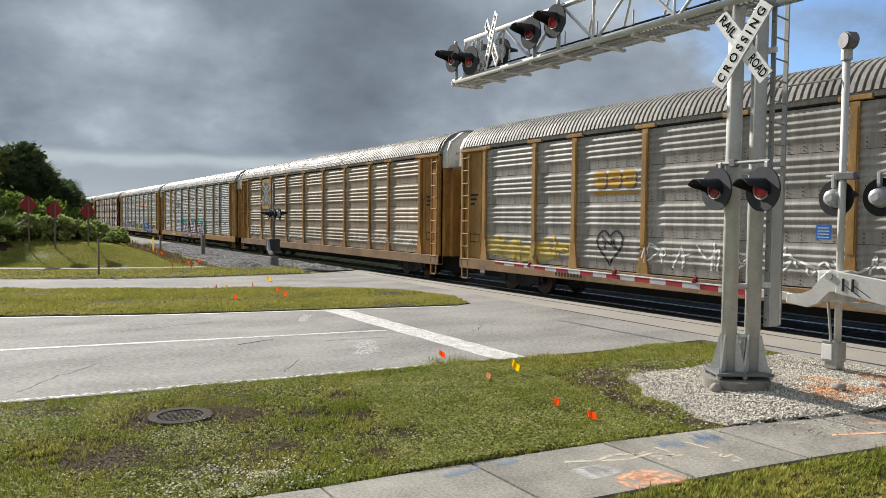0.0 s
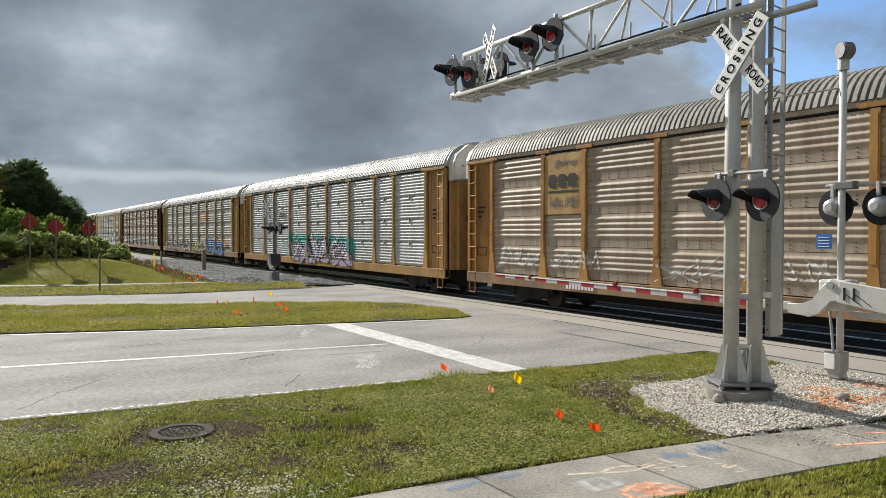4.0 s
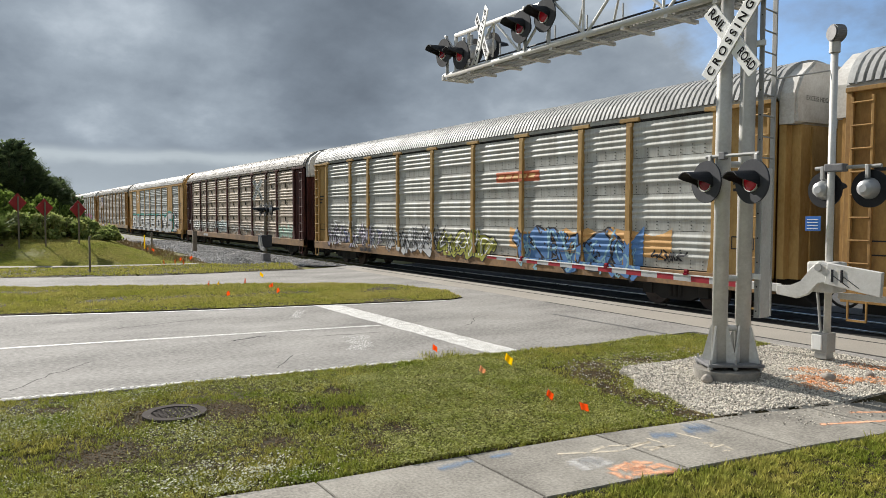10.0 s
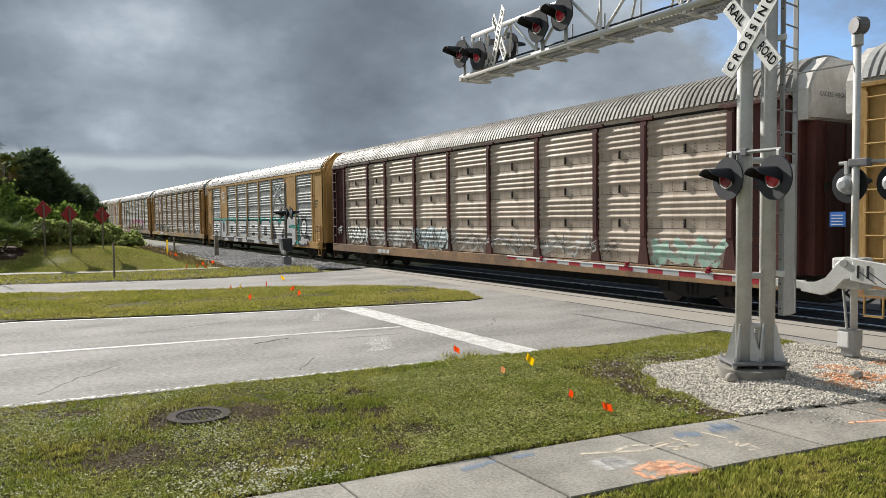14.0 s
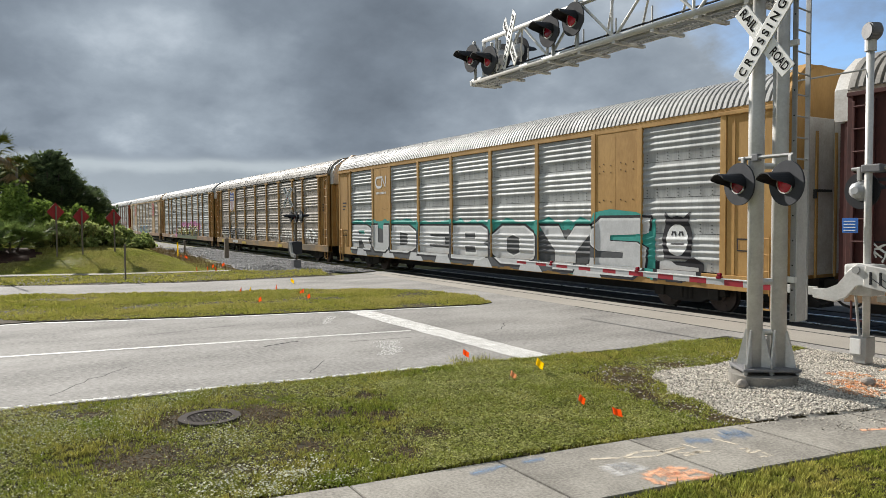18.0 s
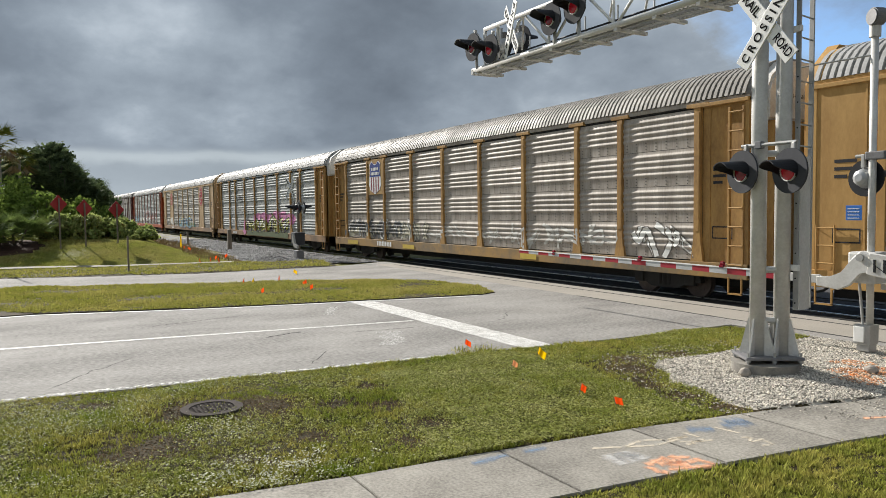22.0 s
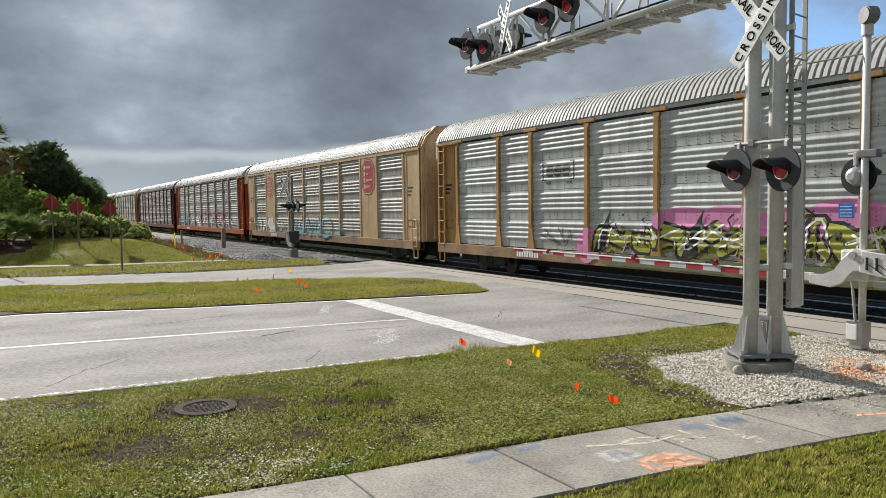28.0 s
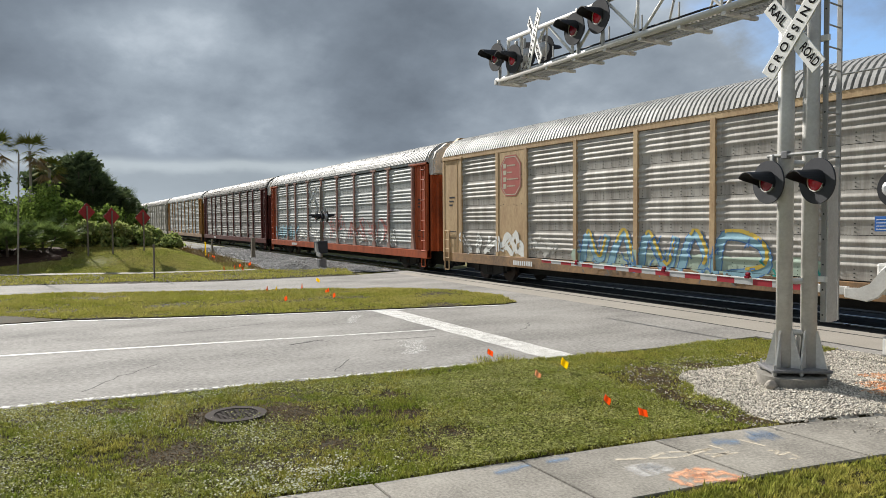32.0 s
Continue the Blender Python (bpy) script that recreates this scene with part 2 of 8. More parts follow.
CLOVER = material("ground_cover", (0.22, 0.25, 0.05), (0.42, 0.41, 0.17), 0.7, scale=2, fine=9, bump=0, amount=0.8, vary=0.6, spec=0.03, thin=0.3)
PALE_LEAF = material("pale_weed", (0.6, 0.6, 0.46), (0.36, 0.38, 0.22), 0.7, scale=3, fine=9, bump=0, vary=0.3, spec=0.03, thin=0.25)
GRAVEL = material("white_gravel", (0.53, 0.495, 0.43), (0.30, 0.27, 0.225), 0.85, scale=5, fine=30, bump=0.1, vary=0.65, spec=0.12)
BALLAST = material("ballast", (0.25, 0.245, 0.24), (0.1, 0.098, 0.095), 0.9, scale=4, fine=14, bump=1.0, amount=1.0, spec=0.12)
STONE = material("ballast_stone", (0.31, 0.305, 0.3), (0.14, 0.137, 0.133), 0.85, scale=5, fine=30, bump=0.2, vary=0.5, spec=0.12)
GALV = material("galvanised_steel", (0.400, 0.400, 0.384), (0.272, 0.272, 0.264), 0.5, 0.35, scale=2.5, fine=30, bump=0.03, amount=0.6)
ALU_PAINT = material("aluminium_paint", (0.62, 0.615, 0.59), (0.42, 0.41, 0.385), 0.5, 0.15, scale=2.0, fine=25, bump=0.05, amount=0.7)
BLACK = material("matt_black_paint", (0.014, 0.015, 0.018), (0.03, 0.031, 0.035), 0.6, scale=4, bump=0.02, spec=0.2)
TARGET = material("weathered_black_disc", (0.06, 0.062, 0.068), (0.045, 0.047, 0.052), 0.8, scale=4, bump=0.02, spec=0.15)
RED_LENS = material("red_lens", (0.24, 0.004, 0.02), (0.13, 0.002, 0.01), 0.2, scale=8, bump=0.0)
RED_LIT = material("lit_red_lens", (0.28, 0.005, 0.022), (0.17, 0.003, 0.012), 0.2, scale=8, bump=0.0, emit=((1.0, 0.05, 0.06), 0.03))
DOME = material("grey_dome", (0.42, 0.43, 0.44), (0.3, 0.31, 0.32), 0.35, 0.3, scale=6, bump=0.02)
WHITE = material("white_sheeting", (0.8, 0.8, 0.78), (0.62, 0.61, 0.57), 0.45, scale=4, bump=0.02, amount=0.5)
INK = material("black_lettering", (0.012, 0.012, 0.013), rough=0.8, bump=0, spec=0.05)
RED = material("red_sheeting", (0.38, 0.012, 0.028), (0.25, 0.01, 0.02), 0.45, scale=4, bump=0.02)
RED_SIGN = material("faded_red_sheeting", (0.34, 0.02, 0.022), (0.2, 0.014, 0.016), 0.6, scale=4, bump=0.02)
BLUE_SIGN = material("blue_sheeting", (0.03, 0.15, 0.5), (0.02, 0.1, 0.38), 0.4, scale=6, bump=0.0)
CONC_BASE = material("foundation_concrete", (0.25, 0.235, 0.205), (0.12, 0.11, 0.095), 0.9, scale=5, bump=0.3)
RUSTIRON = material("cast_iron", (0.08, 0.07, 0.064), (0.045, 0.039, 0.035), 0.95, 0.0, scale=8, bump=0.2, spec=0.05)
RAILSTEEL = material("worn_rail", (0.5, 0.48, 0.45), (0.2, 0.16, 0.13), 0.3, 0.85, scale=3, bump=0.02)
WOOD = material("weathered_wood", (0.2, 0.17, 0.13), (0.1, 0.085, 0.065), 0.9, scale=4, fine=30, stretch=(1, 1, 0.15), bump=0.3)
ORANGE_S = material("smeared_orange_paint", (0.85, 0.36, 0.16), (0.8, 0.5, 0.34), 0.85, scale=6, fine=22, bump=0.1, amount=0.9, smear=1.1)
CREAM_S = material("smeared_cream_paint", (0.72, 0.64, 0.5), (0.6, 0.53, 0.42), 0.85, scale=7, fine=24, bump=0.1, amount=0.8, smear=1.0)
WHITE_S = material("smeared_white_paint", (0.72, 0.71, 0.69), (0.55, 0.54, 0.52), 0.85, scale=14, fine=40, bump=0.1, amount=0.8, smear=0.8)
BLUE_S = material("smeared_blue_paint", (0.1, 0.22, 0.42), (0.2, 0.27, 0.34), 0.85, scale=7, fine=30, bump=0.1, amount=0.9, smear=0.7)
FLAG_O = material("orange_flag", (0.95, 0.27, 0.05), (0.85, 0.2, 0.03), 0.5, scale=9, bump=0, thin=0.65)
FLAG_Y = material("yellow_flag", (0.95, 0.75, 0.02), (0.8, 0.6, 0.015), 0.5, scale=9, bump=0, thin=0.65)
FLAG_P = material("pale_flag", (0.85, 0.55, 0.35), (0.7, 0.42, 0.25), 0.5, scale=9, bump=0, thin=0.65)
WIRE = material("flag_wire", (0.3, 0.29, 0.28), rough=0.5, metal=0.6, bump=0)
LEAF_DARK = material("dark_leaf", (0.075, 0.11, 0.05), (0.13, 0.16, 0.075), 0.8, scale=0.6, fine=4, bump=0, vary=0.5, spec=0.1, thin=0.3)
LEAF_MID = material("bush_leaf", (0.15, 0.22, 0.045), (0.22, 0.28, 0.07), 0.9, scale=0.7, fine=4, bump=0, vary=0.45, spec=0.04, thin=0.35)
LEAF_PALE = material("pale_vine_leaf", (0.2, 0.27, 0.07), (0.46, 0.46, 0.2), 0.6, scale=0.7, fine=4, bump=0, vary=0.45, spec=0.04, thin=0.35)
LEAF_DRY = material("dry_frond", (0.22, 0.15, 0.06), (0.3, 0.2, 0.08), 0.7, scale=0.7, fine=4, bump=0, vary=0.3)
FROND = material("palm_frond", (0.13, 0.17, 0.04), (0.28, 0.25, 0.08), 0.9, scale=0.9, fine=4, bump=0, vary=0.35, spec=0.04)
BARK = material("bark", (0.13, 0.1, 0.075), (0.07, 0.055, 0.04), 0.95, scale=5, bump=0.5)
PALM_BARK = material("palm_trunk", (0.3, 0.27, 0.23), (0.2, 0.175, 0.145), 0.9, scale=4, stretch=(1, 1, 4), bump=0.4)


# ---- mesh helpers ----
def part(name, bm, mat, parent=None, label=""):
    me = bm
    if isinstance(bm, bmesh.types.BMesh):
        bmesh.ops.recalc_face_normals(bm, faces=bm.faces)
        me = bpy.data.meshes.new(name)
        bm.to_mesh(me)
        bm.free()
    if not len(me.materials):
        me.materials.append(None)
    ob = new(name, me)
    ob.material_slots[0].link = "OBJECT"
    ob.material_slots[0].material = mat
    if parent:
        ob.parent = parent
    if label:
        ob["label"] = label
    return ob


def box(bm, x0, x1, y0, y1, z0, z1, bevel=0.0):
    r = bmesh.ops.create_cube(bm, size=1)
    for v in r["verts"]:
        v.co = Vector((x0 + (v.co.x + 0.5) * (x1 - x0), y0 + (v.co.y + 0.5) * (y1 - y0), z0 + (v.co.z + 0.5) * (z1 - z0)))
    if bevel:
        es = list({e for v in r["verts"] for e in v.link_edges})
        bmesh.ops.bevel(bm, geom=es, offset=bevel, segments=2, affect="EDGES", profile=0.6)
    return bm


def rod(bm, a, b, r, seg=12, r2=None, caps=True):
    a, b = Vector(a), Vector(b)
    d = b - a
    m = Matrix.Translation((a + b) / 2) @ d.to_track_quat("Z", "Y").to_matrix().to_4x4()
    bmesh.ops.create_cone(bm, cap_ends=caps, segments=seg, radius1=r, radius2=r if r2 is None else r2, depth=d.length, matrix=m)
    return bm


def tube(points, r, seg=8):
    """One bent pipe through the points."""
    pts = [Vector(p) for p in points]
    bm = bmesh.new()
    rings = []
    for i, p in enumerate(pts):
        d = (pts[min(i + 1, len(pts) - 1)] - pts[max(i - 1, 0)]).normalized()
        u = d.orthogonal().normalized()
        w = d.cross(u)
        rings.append([bm.verts.new(p + (u * math.cos(a) + w * math.sin(a)) * r) for a in [2 * math.pi * k / seg for k in range(seg)]])
    for a, b in zip(rings, rings[1:]):
        for k in range(seg):
            bm.faces.new((a[k], a[(k + 1) % seg], b[(k + 1) % seg], b[k]))
    return bm


def bmnew():
    return bmesh.new()


def prism(bm, outline, axis, lo, hi):
    """A flat outline carried along an axis from lo to hi; the outline gives the two other axes in order."""
    def at(p, h):
        return {"x": (h, p[0], p[1]), "y": (p[0], h, p[1]), "z": (p[0], p[1], h)}[axis]
    a = [bm.verts.new(at(p, lo)) for p in outline]
    b = [bm.verts.new(at(p, hi)) for p in outline]
    bm.faces.new(a[::-1])
    bm.faces.new(b)
    n = len(a)
    for i in range(n):
        bm.faces.new((a[i], a[(i + 1) % n], b[(i + 1) % n], b[i]))
    return bm


def mesh_np(name, verts, faces):
    """A mesh out of arrays, all faces with the same count of corners."""
    verts, faces = np.asarray(verts, dtype=np.float32), np.asarray(faces, dtype=np.int32)
    me = bpy.data.meshes.new(name)
    k = faces.shape[1]
    me.vertices.add(len(verts)); me.loops.add(faces.size); me.polygons.add(len(faces))
    me.vertices.foreach_set("co", verts.ravel())
    me.loops.foreach_set("vertex_index", faces.ravel())
    me.polygons.foreach_set("loop_start", np.arange(0, faces.size, k, dtype=np.int32))
    me.update(calc_edges=True)
    return me


def smooth(ob, on=True):
    ob.data.polygons.foreach_set("use_smooth", [on] * len(ob.data.polygons))
    return ob


def thing(name, label, category, group="", m=None, kind=""):
    e = new(name)
    e.empty_display_size = 0.2
    if m is not None:
        e.matrix_world = m
    return tagged(e, label, category, group, kind)


def letters(text, size, bold=0.0):
    """The outline of words in the built-in font, centred, as a flat mesh in x and y."""
    cu = bpy.data.curves.new("words", "FONT")
    cu.body, cu.size, cu.align_x, cu.align_y, cu.offset = text, size, "CENTER", "CENTER", bold
    ob = new("words", cu)
    me = bpy.data.meshes.new_from_object(ob.evaluated_get(bpy.context.evaluated_depsgraph_get()))
    bpy.data.objects.remove(ob)
    me.materials.clear()
    return me


def slab(name, outline, z0, z1, mat, label, category, kind="structure"):
    ob = part(name, prism(bmnew(), outline, "z", z0, z1), mat)
    return tagged(ob, label, category, "", kind)


def inside(outline, xs, ys):
    res = np.zeros(len(xs), bool)
    n = len(outline)
    for i in range(n):
        (x0, y0), (x1, y1) = outline[i], outline[(i + 1) % n]
        if y0 == y1:
            continue
        c = ((y0 > ys) != (y1 > ys)) & (xs < (x1 - x0) * (ys - y0) / (y1 - y0) + x0)
        res ^= c
    return res


rng = np.random.default_rng(7)

# ---- ground ----
def berm(x, y):
    """The rise of the verge behind the far carriageway."""
    def step(v, a, b):
        u = np.clip((v - a) / (b - a), 0, 1)
        return u * u * (3 - 2 * u)
    u = -x - 0.45 * np.clip(-y - 11, 0, 12)
    return 1.05 * step(u, 35.3, 43.5) * step(-y, 5.6, 10.0) + 0.3 * step(u, 43, 50) * step(-y, 5.6, 9)


def wavy(x, y):
    return 0.025 * np.sin(x * 1.3 + 0.7 * y) * np.sin(0.9 * y - 0.4 * x) + 0.012 * np.sin(3.1 * x) * np.sin(2.7 * y)


gx = np.concatenate([[-2500, -900, -400, -200], np.linspace(-130, -62, 40), np.linspace(-60, -30, 76), np.linspace(-28, 10, 20), [30, 100, 400, 2500]])
gy = np.concatenate([[-2500, -600, -200, -80], np.linspace(-40, -26, 10), np.linspace(-25, 10, 71), [20, 60, 200, 800, 2500]])
GX, GY = np.meshgrid(gx, gy)
GZ = -0.07 + berm(GX, GY) * (GX < -33)
idx = np.arange(GX.size).reshape(GX.shape)
quads = np.stack([idx[:-1, :-1], idx[:-1, 1:], idx[1:, 1:], idx[1:, :-1]], -1).reshape(-1, 4)
ground = smooth(part("ground", mesh_np("ground", np.stack([GX, GY, GZ], -1).reshape(-1, 3), quads), SOIL))
tagged(ground, "rough green and brown grass verge rising to a low bank", "ground", kind="structure")

NEAR_ROAD = [(-10.9, -40), (-10.85, -14.8), (-10.6, -12.7), (-10.3, -9.3), (-10.05, -7.1), (-9.85, -5.4), (-9.75, -2.4), (-3.0, -2.2), (40, -2.0), (40, -0.05), (-31, -0.05), (-29.8, -3.0), (-29.8, -8.9), (-31.9, -14.6), (-34, -22), (-34, -40)]
slab("road", NEAR_ROAD, -0.3, 0.0, ASPHALT, "grey worn asphalt road leading over the level crossing", "road")
# darker than the near road: deepens the train's shade by colour
DARKTAR = material("shade_dark_asphalt", (0.11, 0.108, 0.104), (0.055, 0.054, 0.052), 0.95, scale=0.8, fine=26, bump=0.4, fw=0.7, spec=0.1)
slab("crossing_apron", [(40, 3.2), (-31, 3.2), (-34, 12), (-30, 40), (-8, 40), (-9, 8), (40, 8)], -0.3, -0.004, DARKTAR, "worn asphalt surface beyond the rails, darkened for the train's shade", "road")
MEDIAN = [(-20.2, -40), (-20.1, -14.7), (-18.85, -11.1), (-17.85, -7.1), (-17.1, -3.7), (-17.3, -3.1), (-18.5, -2.75), (-20.0, -2.7), (-21.9, -3.0), (-24.1, -6.3), (-25.4, -9.8), (-27.5, -14.6), (-29, -22), (-29, -40)]
VERGE = [(-10.7, -40), (-10.7, -14.8), (-10.45, -12.7), (-10.15, -9.3), (-9.9, -7.1), (-9.7, -5.4), (-9.6, -2.6), (-7.6, -2.5), (-4.9, -2.6), (-4.7, -5.2), (-5.0, -6.3), (-5.35, -7.8), (-5.7, -9.8), (-5.95, -12.6), (-6.7, -17.5), (-7.5, -22), (-9, -40)]
WALK = [(-4.7, -5.2), (-5.0, -6.3), (-5.35, -7.8), (-5.7, -9.8), (-5.95, -12.6), (-6.7, -17.5), (-5.2, -17.5), (-4.75, -12.6), (-4.45, -10.15), (-4.3, -8.8), (-3.95, -6.6), (-3.6, -5.2)]
SIDE_LAWN = [(-5.15, -17.5), (-4.7, -12.6), (-4.4, -10.15), (-4.25, -8.8), (-3.9, -6.6), (-3.5, -4.6), (-2.4, -2.4), (30, -2.4), (30, -40), (-7, -40), (-6.2, -22)]


def lawn(name, outline, z, label, cell):
    xs = [p[0] for p in outline]; ys = [p[1] for p in outline]
    x = np.arange(min(xs), max(xs) + cell, cell); y = np.arange(max(min(ys), -24), max(ys) + cell, cell)
    X, Y = np.meshgrid(x, y)
    keep = inside(outline, X.ravel() + 1e-6, Y.ravel()).reshape(X.shape)
    i = np.arange(X.size).reshape(X.shape)
    q = np.stack([i[:-1, :-1], i[:-1, 1:], i[1:, 1:], i[1:, :-1]], -1).reshape(-1, 4)
    k = keep.ravel()
    q = q[k[q].any(1)]
    Z = z + wavy(X, Y) - np.where(keep, 0, 0.06)
    me = mesh_np(name, np.stack([X, Y, Z], -1).reshape(-1, 3), q)
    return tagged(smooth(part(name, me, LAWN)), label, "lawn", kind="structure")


lawn("lawn_near", VERGE, 0.03, "green clover and grass verge with bare brown patches", 0.12)
lawn("lawn_side", SIDE_LAWN, 0.03, "green grass lawn beside the concrete footpath", 0.2)
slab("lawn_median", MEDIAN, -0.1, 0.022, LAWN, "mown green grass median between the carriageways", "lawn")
FAR_STRIP = [(-31.9, -14.7), (-29.9, -8.9), (-29.9, -3.1), (-33.2, -2.3), (-34.7, -6), (-35.4, -11), (-37, -14.7), (-40, -24), (-35, -24)]
lawn("lawn_far", FAR_STRIP, 0.03, "narrow green grass strip beside the far carriageway", 0.3)
slab("far_footpath", [(-34.9, -6.2), (-35.5, -11), (-37.1, -14.6), (-40, -24), (-41, -24), (-38.3, -14.6), (-36.5, -11), (-35.6, -6.2)], -0.05, 0.055, CONCRETE, "narrow pale concrete footpath across the far verge", "footpath")


# ---- road markings ----
def strip(name, a, b, w, mat, label, z=0.004, wobble=0.0, cells=1):
    a, b = Vector((*a, 0)), Vector((*b, 0))
    d = (b - a).normalized(); n = Vector((-d.y, d.x, 0)) * w / 2
    L, R = [], []
    for i in range(cells + 1):
        c = a.lerp(b, i / cells)
        L.append((c + n * (1 + random.uniform(-wobble, wobble))).to_2d()[:]); R.append((c - n * (1 + random.uniform(-wobble, wobble))).to_2d()[:])
    ob = part(name, prism(bmnew(), R + L[::-1], "z", -0.01, z), mat)
    return tagged(ob, label, "road marking", kind="structure")


strip("stop_line", (-18.0, -7.15), (-10.05, -7.12), 0.62, ROAD_PAINT, "worn white painted stop line across the road", wobble=0.06, cells=26)
strip("centre_line", (-15.15, -14.75), (-13.95, -7.55), 0.13, ROAD_PAINT, "worn white lane line", wobble=0.2, cells=40)
strip("centre_line", (-17.0, -26), (-15.15, -14.76), 0.13, ROAD_PAINT, "worn white lane line", wobble=0.2, cells=40)
for p, q in zip([(-19.95, -26), (-19.92, -14.7), (-18.68, -11.1), (-17.68, -7.1)], [(-19.92, -14.7), (-18.68, -11.1), (-17.68, -7.1), (-16.95, -3.9)]):
    strip("edge_line", p, q, 0.14, ROAD_PAINT, "worn white edge line beside the median", z=0.006, wobble=0.25, cells=30)
strip("edge_line", (-10.95, -14.8), (-10.25, -8.6), 0.11, EDGE_PAINT, "broken white edge line along the grass verge", wobble=0.35, cells=40)
strip("edge_line", (-11.6, -26), (-10.95, -14.82), 0.11, EDGE_PAINT, "broken white edge line along the grass verge", wobble=0.35, cells=40)
strip("old_arrow_mark", (-15.9, -8.75), (-17.2, -8.1), 0.22, OLD_PAINT, "faded white patch of old road paint", z=0.003, wobble=0.5, cells=9)
strip("old_arrow_mark", (-11.6, -9.2), (-13.0, -8.6), 0.4, OLD_PAINT, "faded white patch of old road paint", z=0.003, wobble=0.5, cells=9)
slab("crossing_apron_near", [(-29.6, -0.06), (40, -0.06), (40, -1.98), (-3, -1.98), (-15.3, -1.64), (-29.6, -1.2)], -0.1, 0.002, ROAD_WORN, "pale worn concrete approach beside the rails", "crossing")
strip("apron_joint", (-15.3, -1.66), (-3, -2.0), 0.06, TAR, "black tar joint along the crossing", z=0.005, wobble=0.5, cells=30)
strip("apron_joint", (-29, -0.55), (30, -0.55), 0.07, TAR, "black tar joint along the crossing", z=0.005, wobble=0.3, cells=60)


def crack(points, w=0.018):
    for a, b in zip(points, points[1:]):
        strip("road_crack", a, b, w, TAR, "thin dark crack in the road surface", z=0.002, wobble=0.6, cells=4)


def ragged_line(a, b, n, amp):
    r = random.Random(int(abs(a[0] * 97 + a[1] * 31)))
    return [(a[0] + (b[0] - a[0]) * i / n + r.uniform(-amp, amp), a[1] + (b[1] - a[1]) * i / n + r.uniform(-amp, amp)) for i in range(n + 1)]


crack(ragged_line((-11.5, -14.6), (-12.9, -13.5), 7, 0.1), 0.014)
crack(ragged_line((-10.9, -11.0), (-11.7, -10.4), 5, 0.06), 0.014)
crack(ragged_line((-13.7, -10.9), (-13.95, -10.1), 5, 0.05), 0.05)
crack(ragged_line((-12.9, -5.9), (-13.8, -5.2), 5, 0.08), 0.012)
crack(ragged_line((-13.1, -8.0), (-13.3, -9.2), 6, 0.06), 0.012)
crack(ragged_line((-16.5, -12.5), (-16.9, -10.5), 7, 0.08), 0.012)

# footpath slabs, each of its own, with open joints
walk_base = tagged(part("footpath", prism(bmnew(), WALK, "z", -0.2, 0.02), TAR), "concrete footpath of square slabs with dark joints", "footpath", kind="structure")


def edge(side, y):
    pts = [(-6.7, -17.5), (-5.95, -12.6), (-5.7, -9.8), (-5.35, -7.8), (-5.0, -6.3), (-4.7, -5.2)] if side == 0 else [(-5.2, -17.5), (-4.75, -12.6), (-4.45, -10.15), (-4.3, -8.8), (-3.95, -6.6), (-3.6, -5.2)]
    return float(np.interp(y, [p[1] for p in pts], [p[0] for p in pts]))


ys = [-17.4, -15.5, -13.95, -12.42, -10.91, -9.32, -7.85, -6.3, -5.25]
for a, b in zip(ys, ys[1:]):
    bm = prism(bmnew(), [(edge(0, a) + 0.01, a + 0.008), (edge(1, a) - 0.01, a + 0.008), (edge(1, b) - 0.01, b - 0.008), (edge(0, b) + 0.01, b - 0.008)], "z", -0.1, 0.045 + random.uniform(-0.001, 0.001))
    bmesh.ops.bevel(bm, geom=[e for e in bm.edges if all(v.co.z > 0 for v in e.verts)], offset=0.006, segments=2, affect="EDGES")
    part("slab", bm, CONCRETE, walk_base)


def paint(name, points, w, mat, label, z=0.048):
    """Sprayed strokes on the footpath, thinning out towards their edges."""
    bm = bmnew()
    cover = bm.verts.layers.float.new("cover")
    for a, b in points:
        a, b = Vector((*a, 0)), Vector((*b, 0))
        d = (b - a).normalized(); n = Vector((-d.y, d.x, 0)) * w / 2
        k = max(2, int((b - a).length / 0.04))
        rows = [[bm.verts.new(a.lerp(b, i / k) + n * s * random.uniform(1.0, 2.4) + Vector((0, 0, z))) for s in (-1, 0, 1)] for i in range(k + 1)]
        for i in range(k):
            for j in range(2):
                bm.faces.new((rows[i][j], rows[i + 1][j], rows[i + 1][j + 1], rows[i][j + 1]))
        for r in rows:
            r[1][cover] = 0.0 if r is rows[0] or r is rows[-1] else 1.0
    return tagged(part(name, bm, mat), label, "paint mark", kind="structure")


def path(*pts):
    return list(zip(pts, pts[1:]))


paint("paint_mark", path((-5.34, -10.12), (-5.19, -9.8), (-5.25, -9.51), (-5.14, -9.29), (-5.1, -8.99)) + path((-5.19, -9.8), (-5.06, -9.49), (-5.1, -8.99)), 0.045, CREAM_S, "cream sprayed utility arrow on concrete")
paint("paint_mark", path((-5.02, -9.24), (-4.86, -8.87)) + path((-4.91, -9.25), (-4.94, -8.92)) + path((-5.22, -8.95), (-4.99, -8.93)) + path((-4.98, -9.18), (-4.86, -9.12)) + path((-4.97, -9.05), (-4.85, -9.0)), 0.04, CREAM_S, "cream sprayed utility letters on concrete", z=0.0482)
paint("paint_mark", path((-5.13, -10.11), (-4.8, -10.13)) + path((-5.14, -10.0), (-4.8, -10.0)) + path((-5.12, -9.9), (-4.81, -9.9)) + path((-5.1, -10.05), (-4.92, -9.85)), 0.13, WHITE_S, "smeared white sprayed paint on concrete", z=0.0484)
